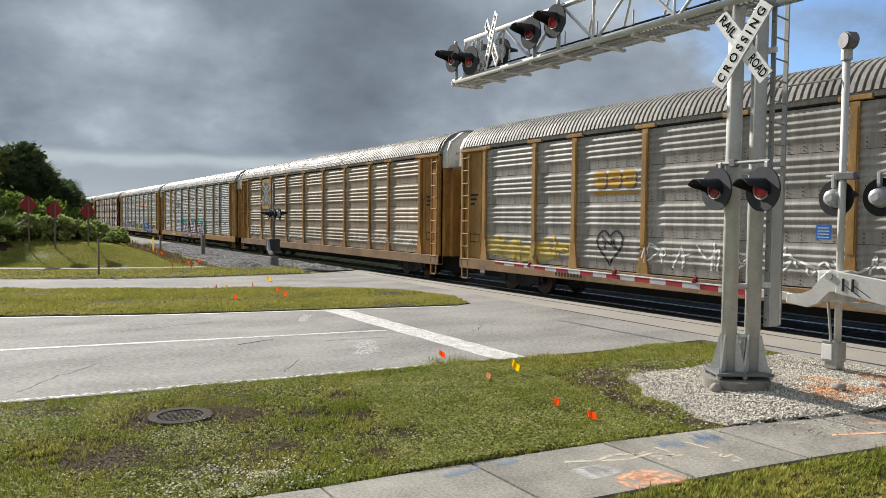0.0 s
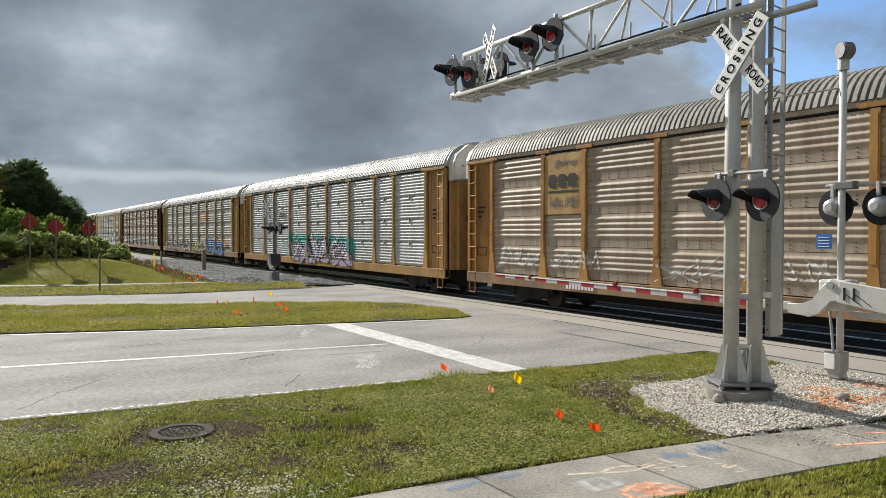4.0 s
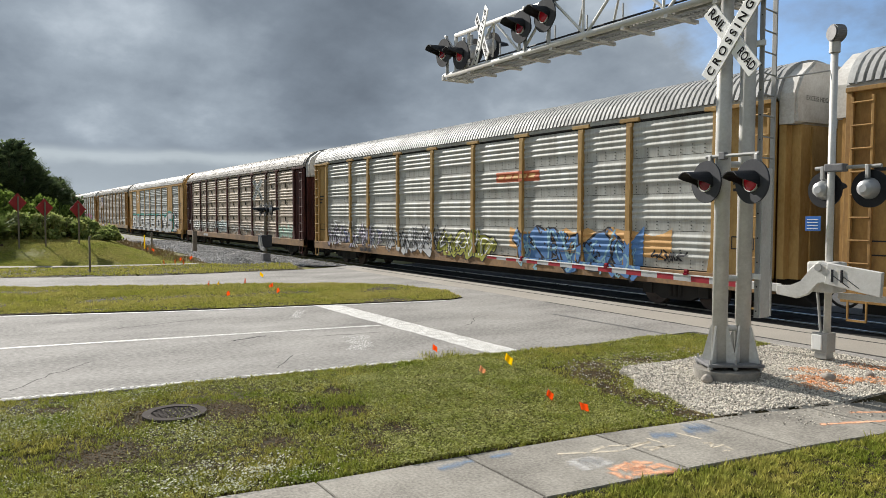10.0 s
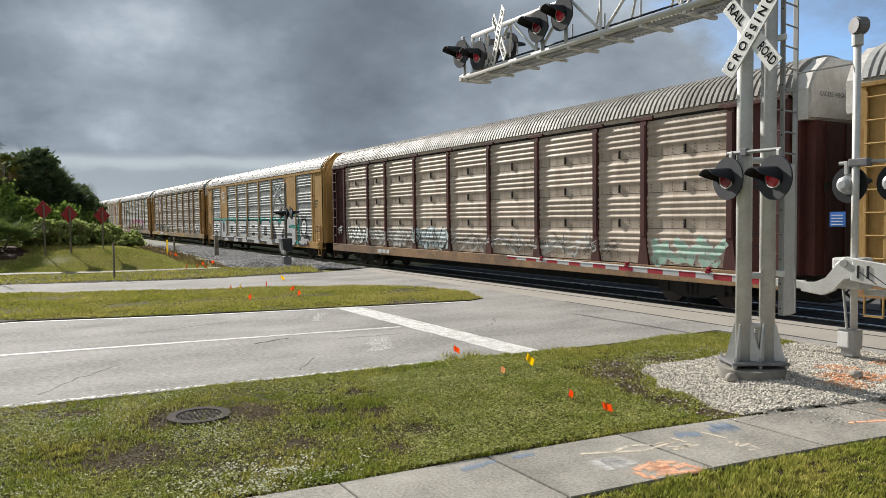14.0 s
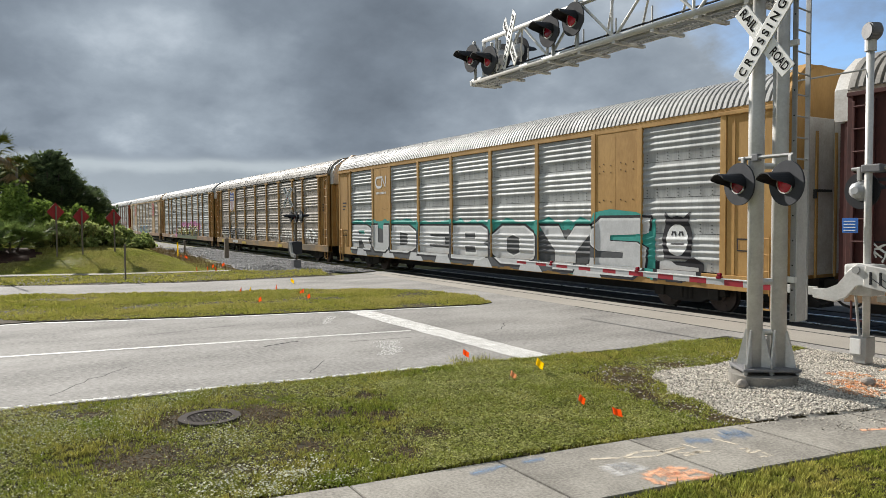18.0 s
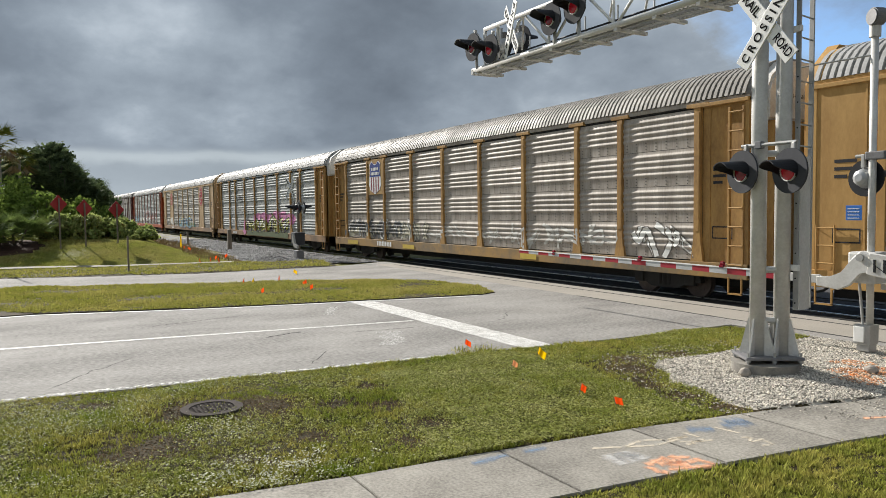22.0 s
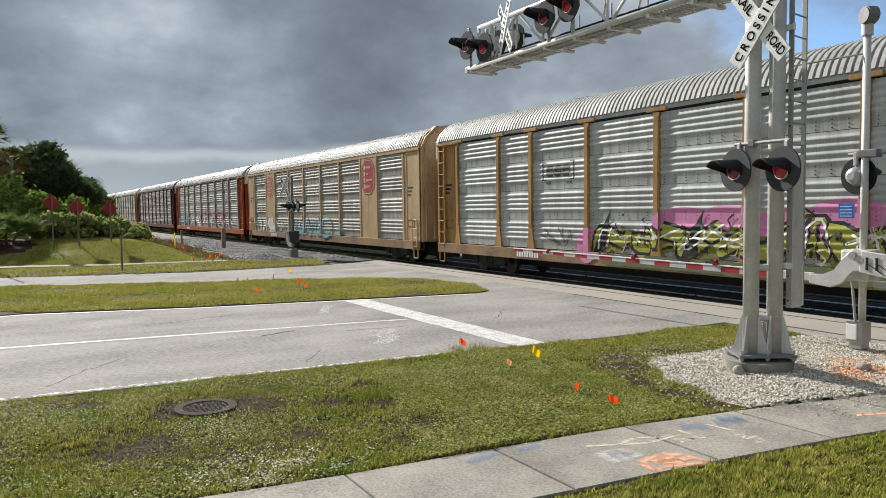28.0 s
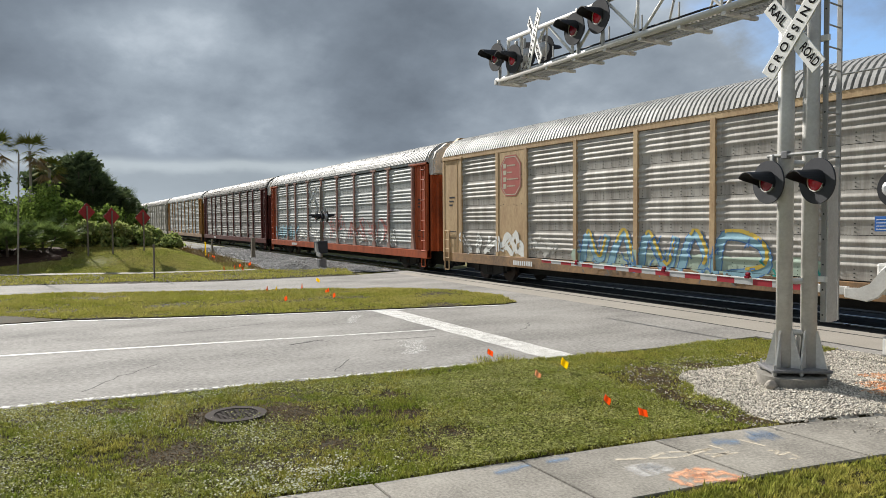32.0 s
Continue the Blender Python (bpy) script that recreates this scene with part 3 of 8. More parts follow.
paint("paint_mark", path((-4.7, -10.01), (-4.47, -10.04), (-4.53, -9.93), (-4.37, -9.45), (-4.63, -9.48), (-4.78, -9.67), (-4.7, -10.01)), 0.07, ORANGE_S, "orange sprayed utility mark on concrete", z=0.0486)
paint("paint_mark", path((-4.68, -9.9), (-4.62, -9.6), (-4.5, -9.55)) + path((-4.6, -9.85), (-4.52, -9.62)), 0.13, ORANGE_S, "orange sprayed fill of the utility mark", z=0.0489)
paint("paint_mark", [((-5.6, -11.35), (-5.62, -10.9)), ((-5.6, -10.75), (-5.6, -10.45))], 0.08, BLUE_S, "faded blue sprayed dashes on concrete")
paint("paint_mark", path((-5.15, -8.42), (-5.06, -8.02)) + path((-5.2, -8.3), (-5.16, -8.0)), 0.17, BLUE_S, "faded blue sprayed utility mark on concrete")
paint("paint_mark", path((-5.24, -8.87), (-5.13, -8.55)), 0.16, BLUE_S, "faded blue sprayed utility mark on concrete", z=0.0482)
paint("paint_mark", path((-5.19, -8.53), (-4.85, -8.47)), 0.04, CREAM_S, "cream sprayed line on concrete", z=0.0485)
paint("paint_mark", path((-4.78, -8.6), (-4.73, -8.47), (-4.63, -8.64), (-4.62, -8.41)) + path((-4.52, -8.64), (-4.45, -8.52), (-4.6, -8.45)), 0.045, CREAM_S, "faint cream sprayed figures on concrete", z=0.0486)
paint("paint_mark", path((-4.5, -6.9), (-4.1, -5.9)) + path((-4.6, -6.1), (-4.3, -5.6)), 0.06, ORANGE_S, "faint orange sprayed line on concrete", z=0.0486)


# ---- grass, ground cover and gravel ----
GRAVEL_BED = [(-7.85, -6.5), (-7.6, -6.85), (-7.2, -6.95), (-6.9, -7.3), (-6.3, -7.3), (-5.95, -7.5), (-5.35, -7.5), (-5.05, -6.5), (-4.85, -5.6), (-4.85, -3.4), (-5.6, -2.5), (-7.9, -2.55), (-7.85, -4.2), (-7.7, -5.6)]


def mound(x, y):
    return 0.03 + wavy(x, y) + 0.09 * np.exp(-(((x + 6.3) / 1.3) ** 2 + ((y + 5.4) / 1.6) ** 2))


def scatter(outline, n):
    xs = [p[0] for p in outline]; ysv = [p[1] for p in outline]
    x = rng.uniform(min(xs), max(xs), n); y = rng.uniform(max(min(ysv), -20), max(ysv), n)
    k = inside(outline, x, y)
    return x[k], y[k]


def bare(x, y):
    """Where the turf is thin: worn patches of the verge."""
    v = np.zeros(len(x))
    for cx, cy, r in ((-7.7, -13.9, 0.55), (-8.55, -12.35, 0.5), (-7.75, -7.2, 0.5), (-8.3, -6.7, 0.45), (-8.05, -5.9, 0.35), (-7.2, -7.55, 0.35), (-6.3, -7.75, 0.3), (-5.7, -7.75, 0.25), (-8.75, -12.55, 0.55), (-8.9, -10.9, 0.25), (-8.9, -13.3, 0.6), (-7.0, -11.0, 0.3), (-8.3, -11.6, 0.35), (-7.3, -12.3, 0.25), (-9.9, -14.2, 0.3), (-6.9, -7.7, 0.3), (-7.9, -11.1, 0.3), (-6.6, -11.5, 0.25)):
        v = np.maximum(v, np.exp(-((x - cx) ** 2 + (y - cy) ** 2) / r ** 2))
    return v


def tufts(name, outline, n, h, mat, label, z, width=0.009, blades=3, bare_ok=True):
    x, y = scatter(outline, n)
    if bare_ok:
        keep = (rng.random(len(x)) > bare(x, y) * 1.1) & ~inside(GRAVEL_BED, x, y)
        x, y = x[keep], y[keep]
    lat = rng.random((97, 89))
    clump = lat[np.floor(x / 0.09).astype(int) % 97, np.floor(y / 0.09).astype(int) % 89]
    k = rng.random(len(x)) < 0.35 + clump
    x, y, clump = x[k], y[k], clump[k]
    patch = (0.5 + clump) * (0.55 + 0.75 * (0.5 + 0.5 * np.sin(1.7 * x + 0.6 * y) * np.sin(1.3 * y - 0.8 * x)))
    x, y, patch = np.repeat(x, blades), np.repeat(y, blades), np.repeat(patch, blades)
    n = len(x)
    ang = rng.uniform(0, 2 * np.pi, n)
    hh = h * patch * rng.uniform(0.5, 1.3, n)
    lean = rng.uniform(0.2, 1.1, n) * hh
    ox, oy = rng.normal(0, 0.012, n), rng.normal(0, 0.012, n)
    x, y = x + ox, y + oy
    z0 = z + wavy(x, y) - 0.01
    dx, dy = np.cos(ang), np.sin(ang)
    a = np.stack([x - dy * width, y + dx * width, z0], -1)
    b = np.stack([x + dy * width, y - dx * width, z0], -1)
    c = np.stack([x + dx * lean, y + dy * lean, z0 + hh], -1)
    v = np.stack([a, b, c], 1).reshape(-1, 3)
    return tagged(part(name, mesh_np(name, v, np.arange(len(v)).reshape(-1, 3)), mat), label, "grass", kind="stuff")


def leaves(name, outline, n, size, mat, label, z, thin=0.0, spot=None):
    x, y = scatter(outline, n)
    keep = (rng.random(len(x)) > bare(x, y)) & ~inside(GRAVEL_BED, x, y)
    if spot:
        keep &= rng.random(len(x)) < np.exp(-((x - spot[0]) / spot[2]) ** 2 - ((y - spot[1]) / spot[3]) ** 2) * (0.6 + 0.5 * np.sin(9 * x) * np.sin(8 * y))
    if thin:
        keep &= (np.sin(2.3 * x + 1.1) * np.sin(1.9 * y + 0.4) + rng.normal(0, 0.35, len(x))) > thin
    x, y = x[keep], y[keep]
    n = len(x)
    s = size * rng.uniform(0.6, 1.3, n)
    ang = rng.uniform(0, 2 * np.pi, n)
    zz = z + wavy(x, y) + rng.uniform(0.005, 0.035, n)
    u = np.stack([np.cos(ang), np.sin(ang), rng.uniform(-0.5, 0.5, n)], -1) * s[:, None]
    w = np.stack([-np.sin(ang), np.cos(ang), rng.uniform(-0.5, 0.5, n)], -1) * s[:, None]
    c = np.stack([x, y, zz], -1)
    v = np.stack([c - u, c - w * 0.8, c + u, c + w * 0.8], 1).reshape(-1, 3)
    return tagged(part(name, mesh_np(name, v, np.arange(len(v)).reshape(-1, 4)), mat), label, "weeds", kind="stuff")


NEARV = [(-10.75, -17.5), (-10.7, -14.8), (-10.45, -12.7), (-10.15, -9.3), (-9.9, -7.1), (-9.7, -5.4), (-9.6, -2.6), (-7.9, -2.6), (-7.8, -5.6), (-5.35, -7.6), (-5.7, -9.8), (-5.97, -12.6), (-6.7, -17.5)]
tufts("grass", NEARV, 165000, 0.046, GRASS, "short green grass with dry blades", 0.03, width=0.007)
# dry thatch, its brown deepened to stand for shade down among the blades
THATCH = material("dry_thatch_gap_shade", (0.13, 0.098, 0.055), (0.07, 0.052, 0.03), 0.9, scale=3, fine=12, bump=0, vary=0.5, spec=0.08)
tufts("grass", NEARV, 60000, 0.022, THATCH, "dry brown thatch between the green blades, darkened for the shade there", 0.03, width=0.007, bare_ok=False)
leaves("ground_cover", NEARV, 170000, 0.0125, CLOVER, "low clover-like ground cover in the verge", 0.038, thin=-0.22)
leaves("ground_cover", [(-9.9, -8.0), (-8.2, -7.7), (-5.7, -8.2), (-5.85, -11.6), (-9.6, -10.4)], 70000, 0.012, CLOVER, "denser broad-leaved ground cover in the verge", 0.046)
PALE_AT = [(-7.9, -14.3), (-7.9, -11.5), (-5.9, -11.5), (-6.1, -14.3)]
leaves("pale_weeds", PALE_AT, 15000, 0.012, PALE_LEAF, "patch of pale silvery weeds in the grass", 0.055, spot=(-6.4, -12.95, 0.42, 0.62))
leaves("pale_weeds", [(-10.6, -17.0), (-10.2, -12.4), (-7.5, -12.8), (-6.6, -17.0)], 16000, 0.009, PALE_LEAF, "pale clover heads scattered over the verge", 0.05, thin=-0.1)
leaves("pale_weeds", NEARV, 12000, 0.008, PALE_LEAF, "sparse pale weeds through the grass", 0.045, thin=0.45)
tufts("grass", [(-5.1, -15), (-4.68, -12.6), (-4.38, -10.15), (-4.23, -8.8), (-3.85, -6.6), (-2.5, -6.6), (-2.5, -15)], 60000, 0.06, GRASS, "thick green lawn grass beside the footpath", 0.03, bare_ok=False)
tufts("grass", [(x * 0.995 - 0.1, y) for x, y in MEDIAN if y > -30], 130000, 0.045, MOWN, "mown grass on the median", 0.03, width=0.016, bare_ok=False)
tufts("grass", FAR_STRIP, 30000, 0.06, MOWN, "grass on the far verge", 0.03, width=0.02, bare_ok=False)


def stones(name, outline, n, size, mat, label, top, category="gravel", worn_only=0.0):
    x, y = scatter(outline, n)
    if worn_only:
        k = bare(x, y) * rng.uniform(0.4, 1.0, len(x)) > worn_only
        x, y = x[k], y[k]
    n = len(x)
    base = np.array([(1, 0, 0), (-1, 0, 0), (0, 1, 0), (0, -1, 0), (0, 0, 1), (0, 0, -1)], float)
    tri = np.array([(0, 2, 4), (2, 1, 4), (1, 3, 4), (3, 0, 4), (2, 0, 5), (1, 2, 5), (3, 1, 5), (0, 3, 5)])
    s = size * rng.uniform(0.5, 1.4, (n, 1, 1)) * rng.uniform(0.6, 1.1, (n, 6, 3))
    ang = rng.uniform(0, 2 * np.pi, n)
    p = base[None] * s + rng.normal(0, size * 0.15, (n, 6, 3))
    ca, sa = np.cos(ang)[:, None], np.sin(ang)[:, None]
    p = np.stack([p[..., 0] * ca - p[..., 1] * sa, p[..., 0] * sa + p[..., 1] * ca, p[..., 2] * 0.8], -1)
    p += np.stack([x, y, top(x, y) + rng.uniform(-0.3, 0.6, n) * size], -1)[:, None]
    f = (tri[None] + (np.arange(n) * 6)[:, None, None]).reshape(-1, 3)
    return tagged(part(name, mesh_np(name, p.reshape(-1, 3), f), mat), label, category, kind="stuff")


def bed(name, outline, top, mat, label, cell, category):
    xs = [p[0] for p in outline]; yv = [p[1] for p in outline]
    x = np.arange(min(xs) - cell, max(xs) + cell, cell); y = np.arange(min(yv) - cell, max(yv) + cell, cell)
    X, Y = np.meshgrid(x, y)
    k = inside(outline, X.ravel(), Y.ravel())
    i = np.arange(X.size).reshape(X.shape)
    q = np.stack([i[:-1, :-1], i[:-1, 1:], i[1:, 1:], i[1:, :-1]], -1).reshape(-1, 4)
    q = q[k[q].any(1)]
    Z = np.where(k.reshape(X.shape), top(X, Y), -0.02)
    return tagged(smooth(part(name, mesh_np(name, np.stack([X, Y, Z], -1).reshape(-1, 3), q), mat)), label, category, kind="structure")


bed("gravel_bed", GRAVEL_BED, mound, GRAVEL, "white crushed stone round the signal foundations", 0.12, "gravel")
stones("gravel", GRAVEL_BED, 42000, 0.017, GRAVEL, "loose white crushed stone round the signal posts", mound)
stones("soil_clods", NEARV, 140000, 0.011, DIRT, "crumbs of bare brown soil in the worn turf", lambda x, y: 0.03 + wavy(x, y), "soil", 0.3)
# stones kicked out over the grass
stones("gravel", [(-8.8, -7.2), (-6.3, -8.1), (-5.2, -7.9), (-5.0, -7.3), (-7.6, -5.4), (-8.3, -3.0)], 2600, 0.014, GRAVEL, "white stones strayed over the grass edge", lambda x, y: 0.05 + wavy(x, y))
stones("gravel", [(-5.3, -7.3), (-4.5, -7.2), (-4.2, -5.4), (-5.0, -5.0)], 420, 0.012, GRAVEL, "white stones strayed over the footpath", lambda x, y: 0.055 + 0 * x)
ORANGE_G = material("orange_sprayed_stone", (0.7, 0.27, 0.1), (0.55, 0.42, 0.3), 0.85, scale=6, fine=20, bump=0.1, amount=1.0, vary=0.4, spec=0.1)
paint_sites = [(-5.75, -4.9), (-5.55, -4.5), (-6.1, -4.3), (-5.9, -3.2), (-5.5, -3.0), (-5.45, -5.2), (-5.2, -4.1)]
for cx, cy in paint_sites:
    stones("painted_gravel", [(cx - 0.25, cy - 0.33), (cx + 0.28, cy - 0.22), (cx + 0.22, cy + 0.28), (cx - 0.22, cy + 0.22)], 260, 0.018, ORANGE_G, "crushed stone sprayed with orange marking paint", lambda x, y: mound(x, y) + 0.012)
LIMESTONE = material("weathered_limestone", (0.36, 0.33, 0.29), (0.2, 0.175, 0.15), 0.9, scale=12, fine=60, bump=0.4, spec=0.1)
for cx, cy, s in ((-6.42, -6.35, 0.085), (-5.62, -4.72, 0.09), (-5.45, -3.9, 0.06)):
    bm = bmnew()
    bmesh.ops.create_icosphere(bm, subdivisions=2, radius=s)
    for v in bm.verts:
        v.co *= 1 + 0.35 * noise.noise(v.co * 9 + Vector((cx, cy, 0)))
        v.co.z *= 0.75
    ob = part("stone", bm, LIMESTONE)
    ob.location = (cx, cy, float(mound(np.array(cx), np.array(cy))) + s * 0.55)
    tagged(ob, "pale fist-sized limestone lying on the gravel", "stone", "loose stones")


# ---- railway ----
# panel colour taken down so the shade under the wagons reads black
DARKPANEL = material("shade_dark_crossing_rubber", (0.055, 0.054, 0.053), (0.025, 0.025, 0.025), 0.9, scale=2, fine=20, bump=0.3, spec=0.1, per_object=True, vary=0.2)

def ballast_top(x, y):
    return -0.05 + 0.04 * np.sin(1.3 * x) * np.sin(2.1 * y) + 0.25 * np.exp(-((x + 35.8) / 1.6) ** 2 - ((y + 4.2) / 0.8) ** 2) - 0.1 * (y > 0)


BAL = [(-31.4, 0.0), (-32.2, -2.4), (-33.6, -5.0), (-37, -5.3), (-42, -4.4), (-50, -4.0), (-70, -3.4), (-90, -3.0), (-230, -3.0), (-230, 6), (-31.4, 6)]
bed("ballast_bed", BAL, ballast_top, BALLAST, "grey crushed stone ballast shoulder along the rails", 0.5, "ballast")
stones("ballast", [(-31.6, 0.4), (-32.3, -2.4), (-33.6, -5.0), (-37, -5.3), (-42, -4.4), (-50, -4.0), (-70, -3.4), (-70, 0.4)], 42000, 0.055, STONE, "loose grey crushed ballast stone", ballast_top, "ballast")
track_bed = slab("crossing_panels", [(-31, 0.0), (42, 0.0), (42, 3.1), (-31, 3.1)], -0.25, -0.05, TAR, "rubber and concrete crossing panels between the rails, darkened for the train's shade", "crossing")
for k in range(36):
    for y0, y1 in ((0.02, 0.68), (0.88, 1.48), (1.5, 2.12), (2.32, 3.05)):
        part("panel", box(bmnew(), -30.9 + 2.0 * k, -30.9 + 2.0 * k + 1.97, y0, y1, -0.1, -0.012, 0.01), DARKPANEL, track_bed)
for y in (0.78, 2.22):
    bm = bmnew()
    prism(bm, [(y - 0.037, 0.0), (y - 0.037, -0.035), (y - 0.01, -0.05), (y - 0.01, -0.14), (y - 0.07, -0.165), (y + 0.07, -0.165), (y + 0.01, -0.14), (y + 0.01, -0.05), (y + 0.037, -0.035), (y + 0.037, 0.0)], "x", -420, 60)
    tagged(part("rail", bm, RAILSTEEL), "worn steel running rail with a bright head", "rail", "rails of the track")
sleeper_mesh = None
for k in range(150):
    bm_ob = part("sleeper", box(bmnew(), -0.115, 0.115, 0.2, 2.8, -0.3, -0.166, 0.012), WOOD) if sleeper_mesh is None else part("sleeper", sleeper_mesh, WOOD)
    sleeper_mesh = bm_ob.data
    bm_ob.location.x = -31.6 - 0.55 * k
    tagged(bm_ob, "weathered wooden sleeper bedded in ballast", "sleeper", "sleepers under the rails")

# ---- the train: covered car carriers ----
PITCH = 27.55
CAR0 = -9.6
POSTS = [-11.5, -8.75, -6.88, -4.13, -1.38, 1.38, 4.13, 6.88, 8.75, 11.5]
PZ0, PZ1, ROWS = 1.06, 4.9, 4
ROWH = (PZ1 - PZ0) / ROWS
SIDE = -1.5


def rib_profile(kind):
    """Points (height share of a row, outward depth) of one row of side sheet."""
    pts = [(0.0, 0.0), (0.02, 0.0)]
    count, low, pitch, wide, deep = (4, 0.25, 0.172, 0.165, 0.031) if kind == "groups" else (7, 0.04, 0.134, 0.128, 0.024)
    for i in range(count):
        z = low + pitch * i
        pts += [(z + wide * q, deep * math.sin(math.pi * q) ** 1.7) for q in (0.0, 0.13, 0.27, 0.41, 0.5, 0.59, 0.73, 0.87, 1.0)]
    return pts + [(0.985, 0.0), (1.0, 0.0)]


PROFILE = {k: rib_profile(k) for k in ("groups", "even")}


def depth_at(kind, z):
    u = (z - PZ0) / ROWH
    if u < 0 or u > ROWS:
        return 0.04
    p = PROFILE[kind]
    return float(np.interp((u % 1.0) * ROWH / (ROWH - 0.012), [a for a, b in p], [b for a, b in p]))


CACHE = {}


def cached(key, make):
    if key not in CACHE:
        CACHE[key] = make()
    return CACHE[key]


def panel_mesh(kind, width):
    def make():
        p = PROFILE[kind]
        w = width / 2
        v, f = [], []
        for z, d in p:
            v += [(-w, -d, z * (ROWH - 0.012)), (w, -d, z * (ROWH - 0.012))]
        n = len(p)
        for i in range(n - 1):
            f.append((2 * i, 2 * i + 1, 2 * i + 3, 2 * i + 2))
        k = len(v)
        v += [(-w, 0.03, 0), (w, 0.03, 0), (w, 0.03, ROWH - 0.012), (-w, 0.03, ROWH - 0.012)]
        f.append((k, k + 3, k + 2, k + 1))
        me = mesh_np("panel", v, f)
        me.polygons.foreach_set("use_smooth", [True] * len(me.polygons))
        return me
    return cached(("panel", kind, round(width, 2)), make)


def rivets_mesh(kind, width):
    def make():
        bm = bmnew()
        for zz in (0.03, 0.12, 0.21) if kind == "groups" else (0.0,):
            for i, x in enumerate(np.arange(-width / 2 + 0.15, width / 2, 0.36)):
                for r in range(ROWS):
                    z = PZ0 + (r + zz) * ROWH + 0.012 * ((i * 7 + r * 3) % 3)
                    box(bm, x - 0.012, x + 0.012, -0.013, 0.0, z, z + 0.02)
        me = bpy.data.meshes.new("rivets"); bm.to_mesh(me); bm.free()
        return me
    return cached(("rivets", kind, round(width, 2)), make)


def latch_mesh():
    def make():
        bm = box(bmnew(), -0.022, 0.022, -0.05, 0.0, -0.11, 0.11, 0.006)
        box(bm, -0.034, 0.034, -0.026, 0.0, 0.06, 0.1, 0.004)
        box(bm, -0.034, 0.034, -0.026, 0.0, -0.1, -0.06, 0.004)
        me = bpy.data.meshes.new("latch"); bm.to_mesh(me); bm.free()
        return me
    return cached("latch", make)


def post_mesh(kind):
    def make():
        bm = bmnew()
        w = 0.1 if kind == "tee" else 0.085
        if kind == "tee":
            prism(bm, [(-w, 4.9), (-w, 1.75), (-w - 0.02, 1.5), (-w - 0.1, 1.0), (w + 0.1, 1.0), (w + 0.02, 1.5), (w, 1.75), (w, 4.9)], "y", -0.075, 0.02)
            box(bm, -0.34, 0.34, -0.085, 0.02, 4.92, 5.02, 0.01)
            box(bm, -w + 0.03, w - 0.03, -0.09, -0.07, 1.8, 4.8, 0.005)
        else:
            box(bm, -w, w, -0.07, 0.02, 1.0, 4.95, 0.008)
        me = bpy.data.meshes.new("post")
        bmesh.ops.recalc_face_normals(bm, faces=bm.faces)
        bm.to_mesh(me); bm.free()
        return me
    return cached(("post", kind), make)


EAVE, CROWN = 5.05, 5.9
# half of the roof's section: a steep shoulder, then a nearly flat top (shares of half width and rise)
SHOULDER = ((1.0, 0.0), (0.955, 0.2), (0.88, 0.42), (0.77, 0.62), (0.62, 0.78), (0.42, 0.9), (0.2, 0.975), (0.0, 1.0))


def roof_mesh():
    def make():
        sec = arch_outline(1.5, EAVE, CROWN)
        arc_y, arc_z = np.array([p[0] for p in sec]), np.array([p[1] for p in sec])
        step, half = 0.165, 13.0
        xs, hs = [], []
        x = -half
        while x < half - step:
            xs += [x, x + 0.04, x + 0.052, x + 0.148, x + 0.16]
            hs += [0, 0, 0.085, 0.085, 0]
            x += step
        xs.append(half); hs.append(0)
        nx, ny = len(xs), len(arc_y)
        # outward direction of the arc
        ty, tz = np.gradient(arc_y), np.gradient(arc_z)
        ln = np.hypot(ty, tz)
        oy, oz = -tz / ln, ty / ln
        X = np.repeat(np.array(xs)[:, None], ny, 1)
        H = np.repeat(np.array(hs)[:, None], ny, 1)
        Y = arc_y[None] + H * oy[None]
        Z = arc_z[None] + H * oz[None]
        i = np.arange(nx * ny).reshape(nx, ny)
        f = np.stack([i[:-1, :-1], i[1:, :-1], i[1:, 1:], i[:-1, 1:]], -1).reshape(-1, 4)
        return mesh_np("roof", np.stack([X, Y, Z], -1).reshape(-1, 3), f)
    return cached("roof", make)


def arch_outline(w, eave, crown):
    half = [(w * p, eave + (crown - eave) * q) for p, q in SHOULDER]
    return [(-y, z) for y, z in half] + half[-2::-1]


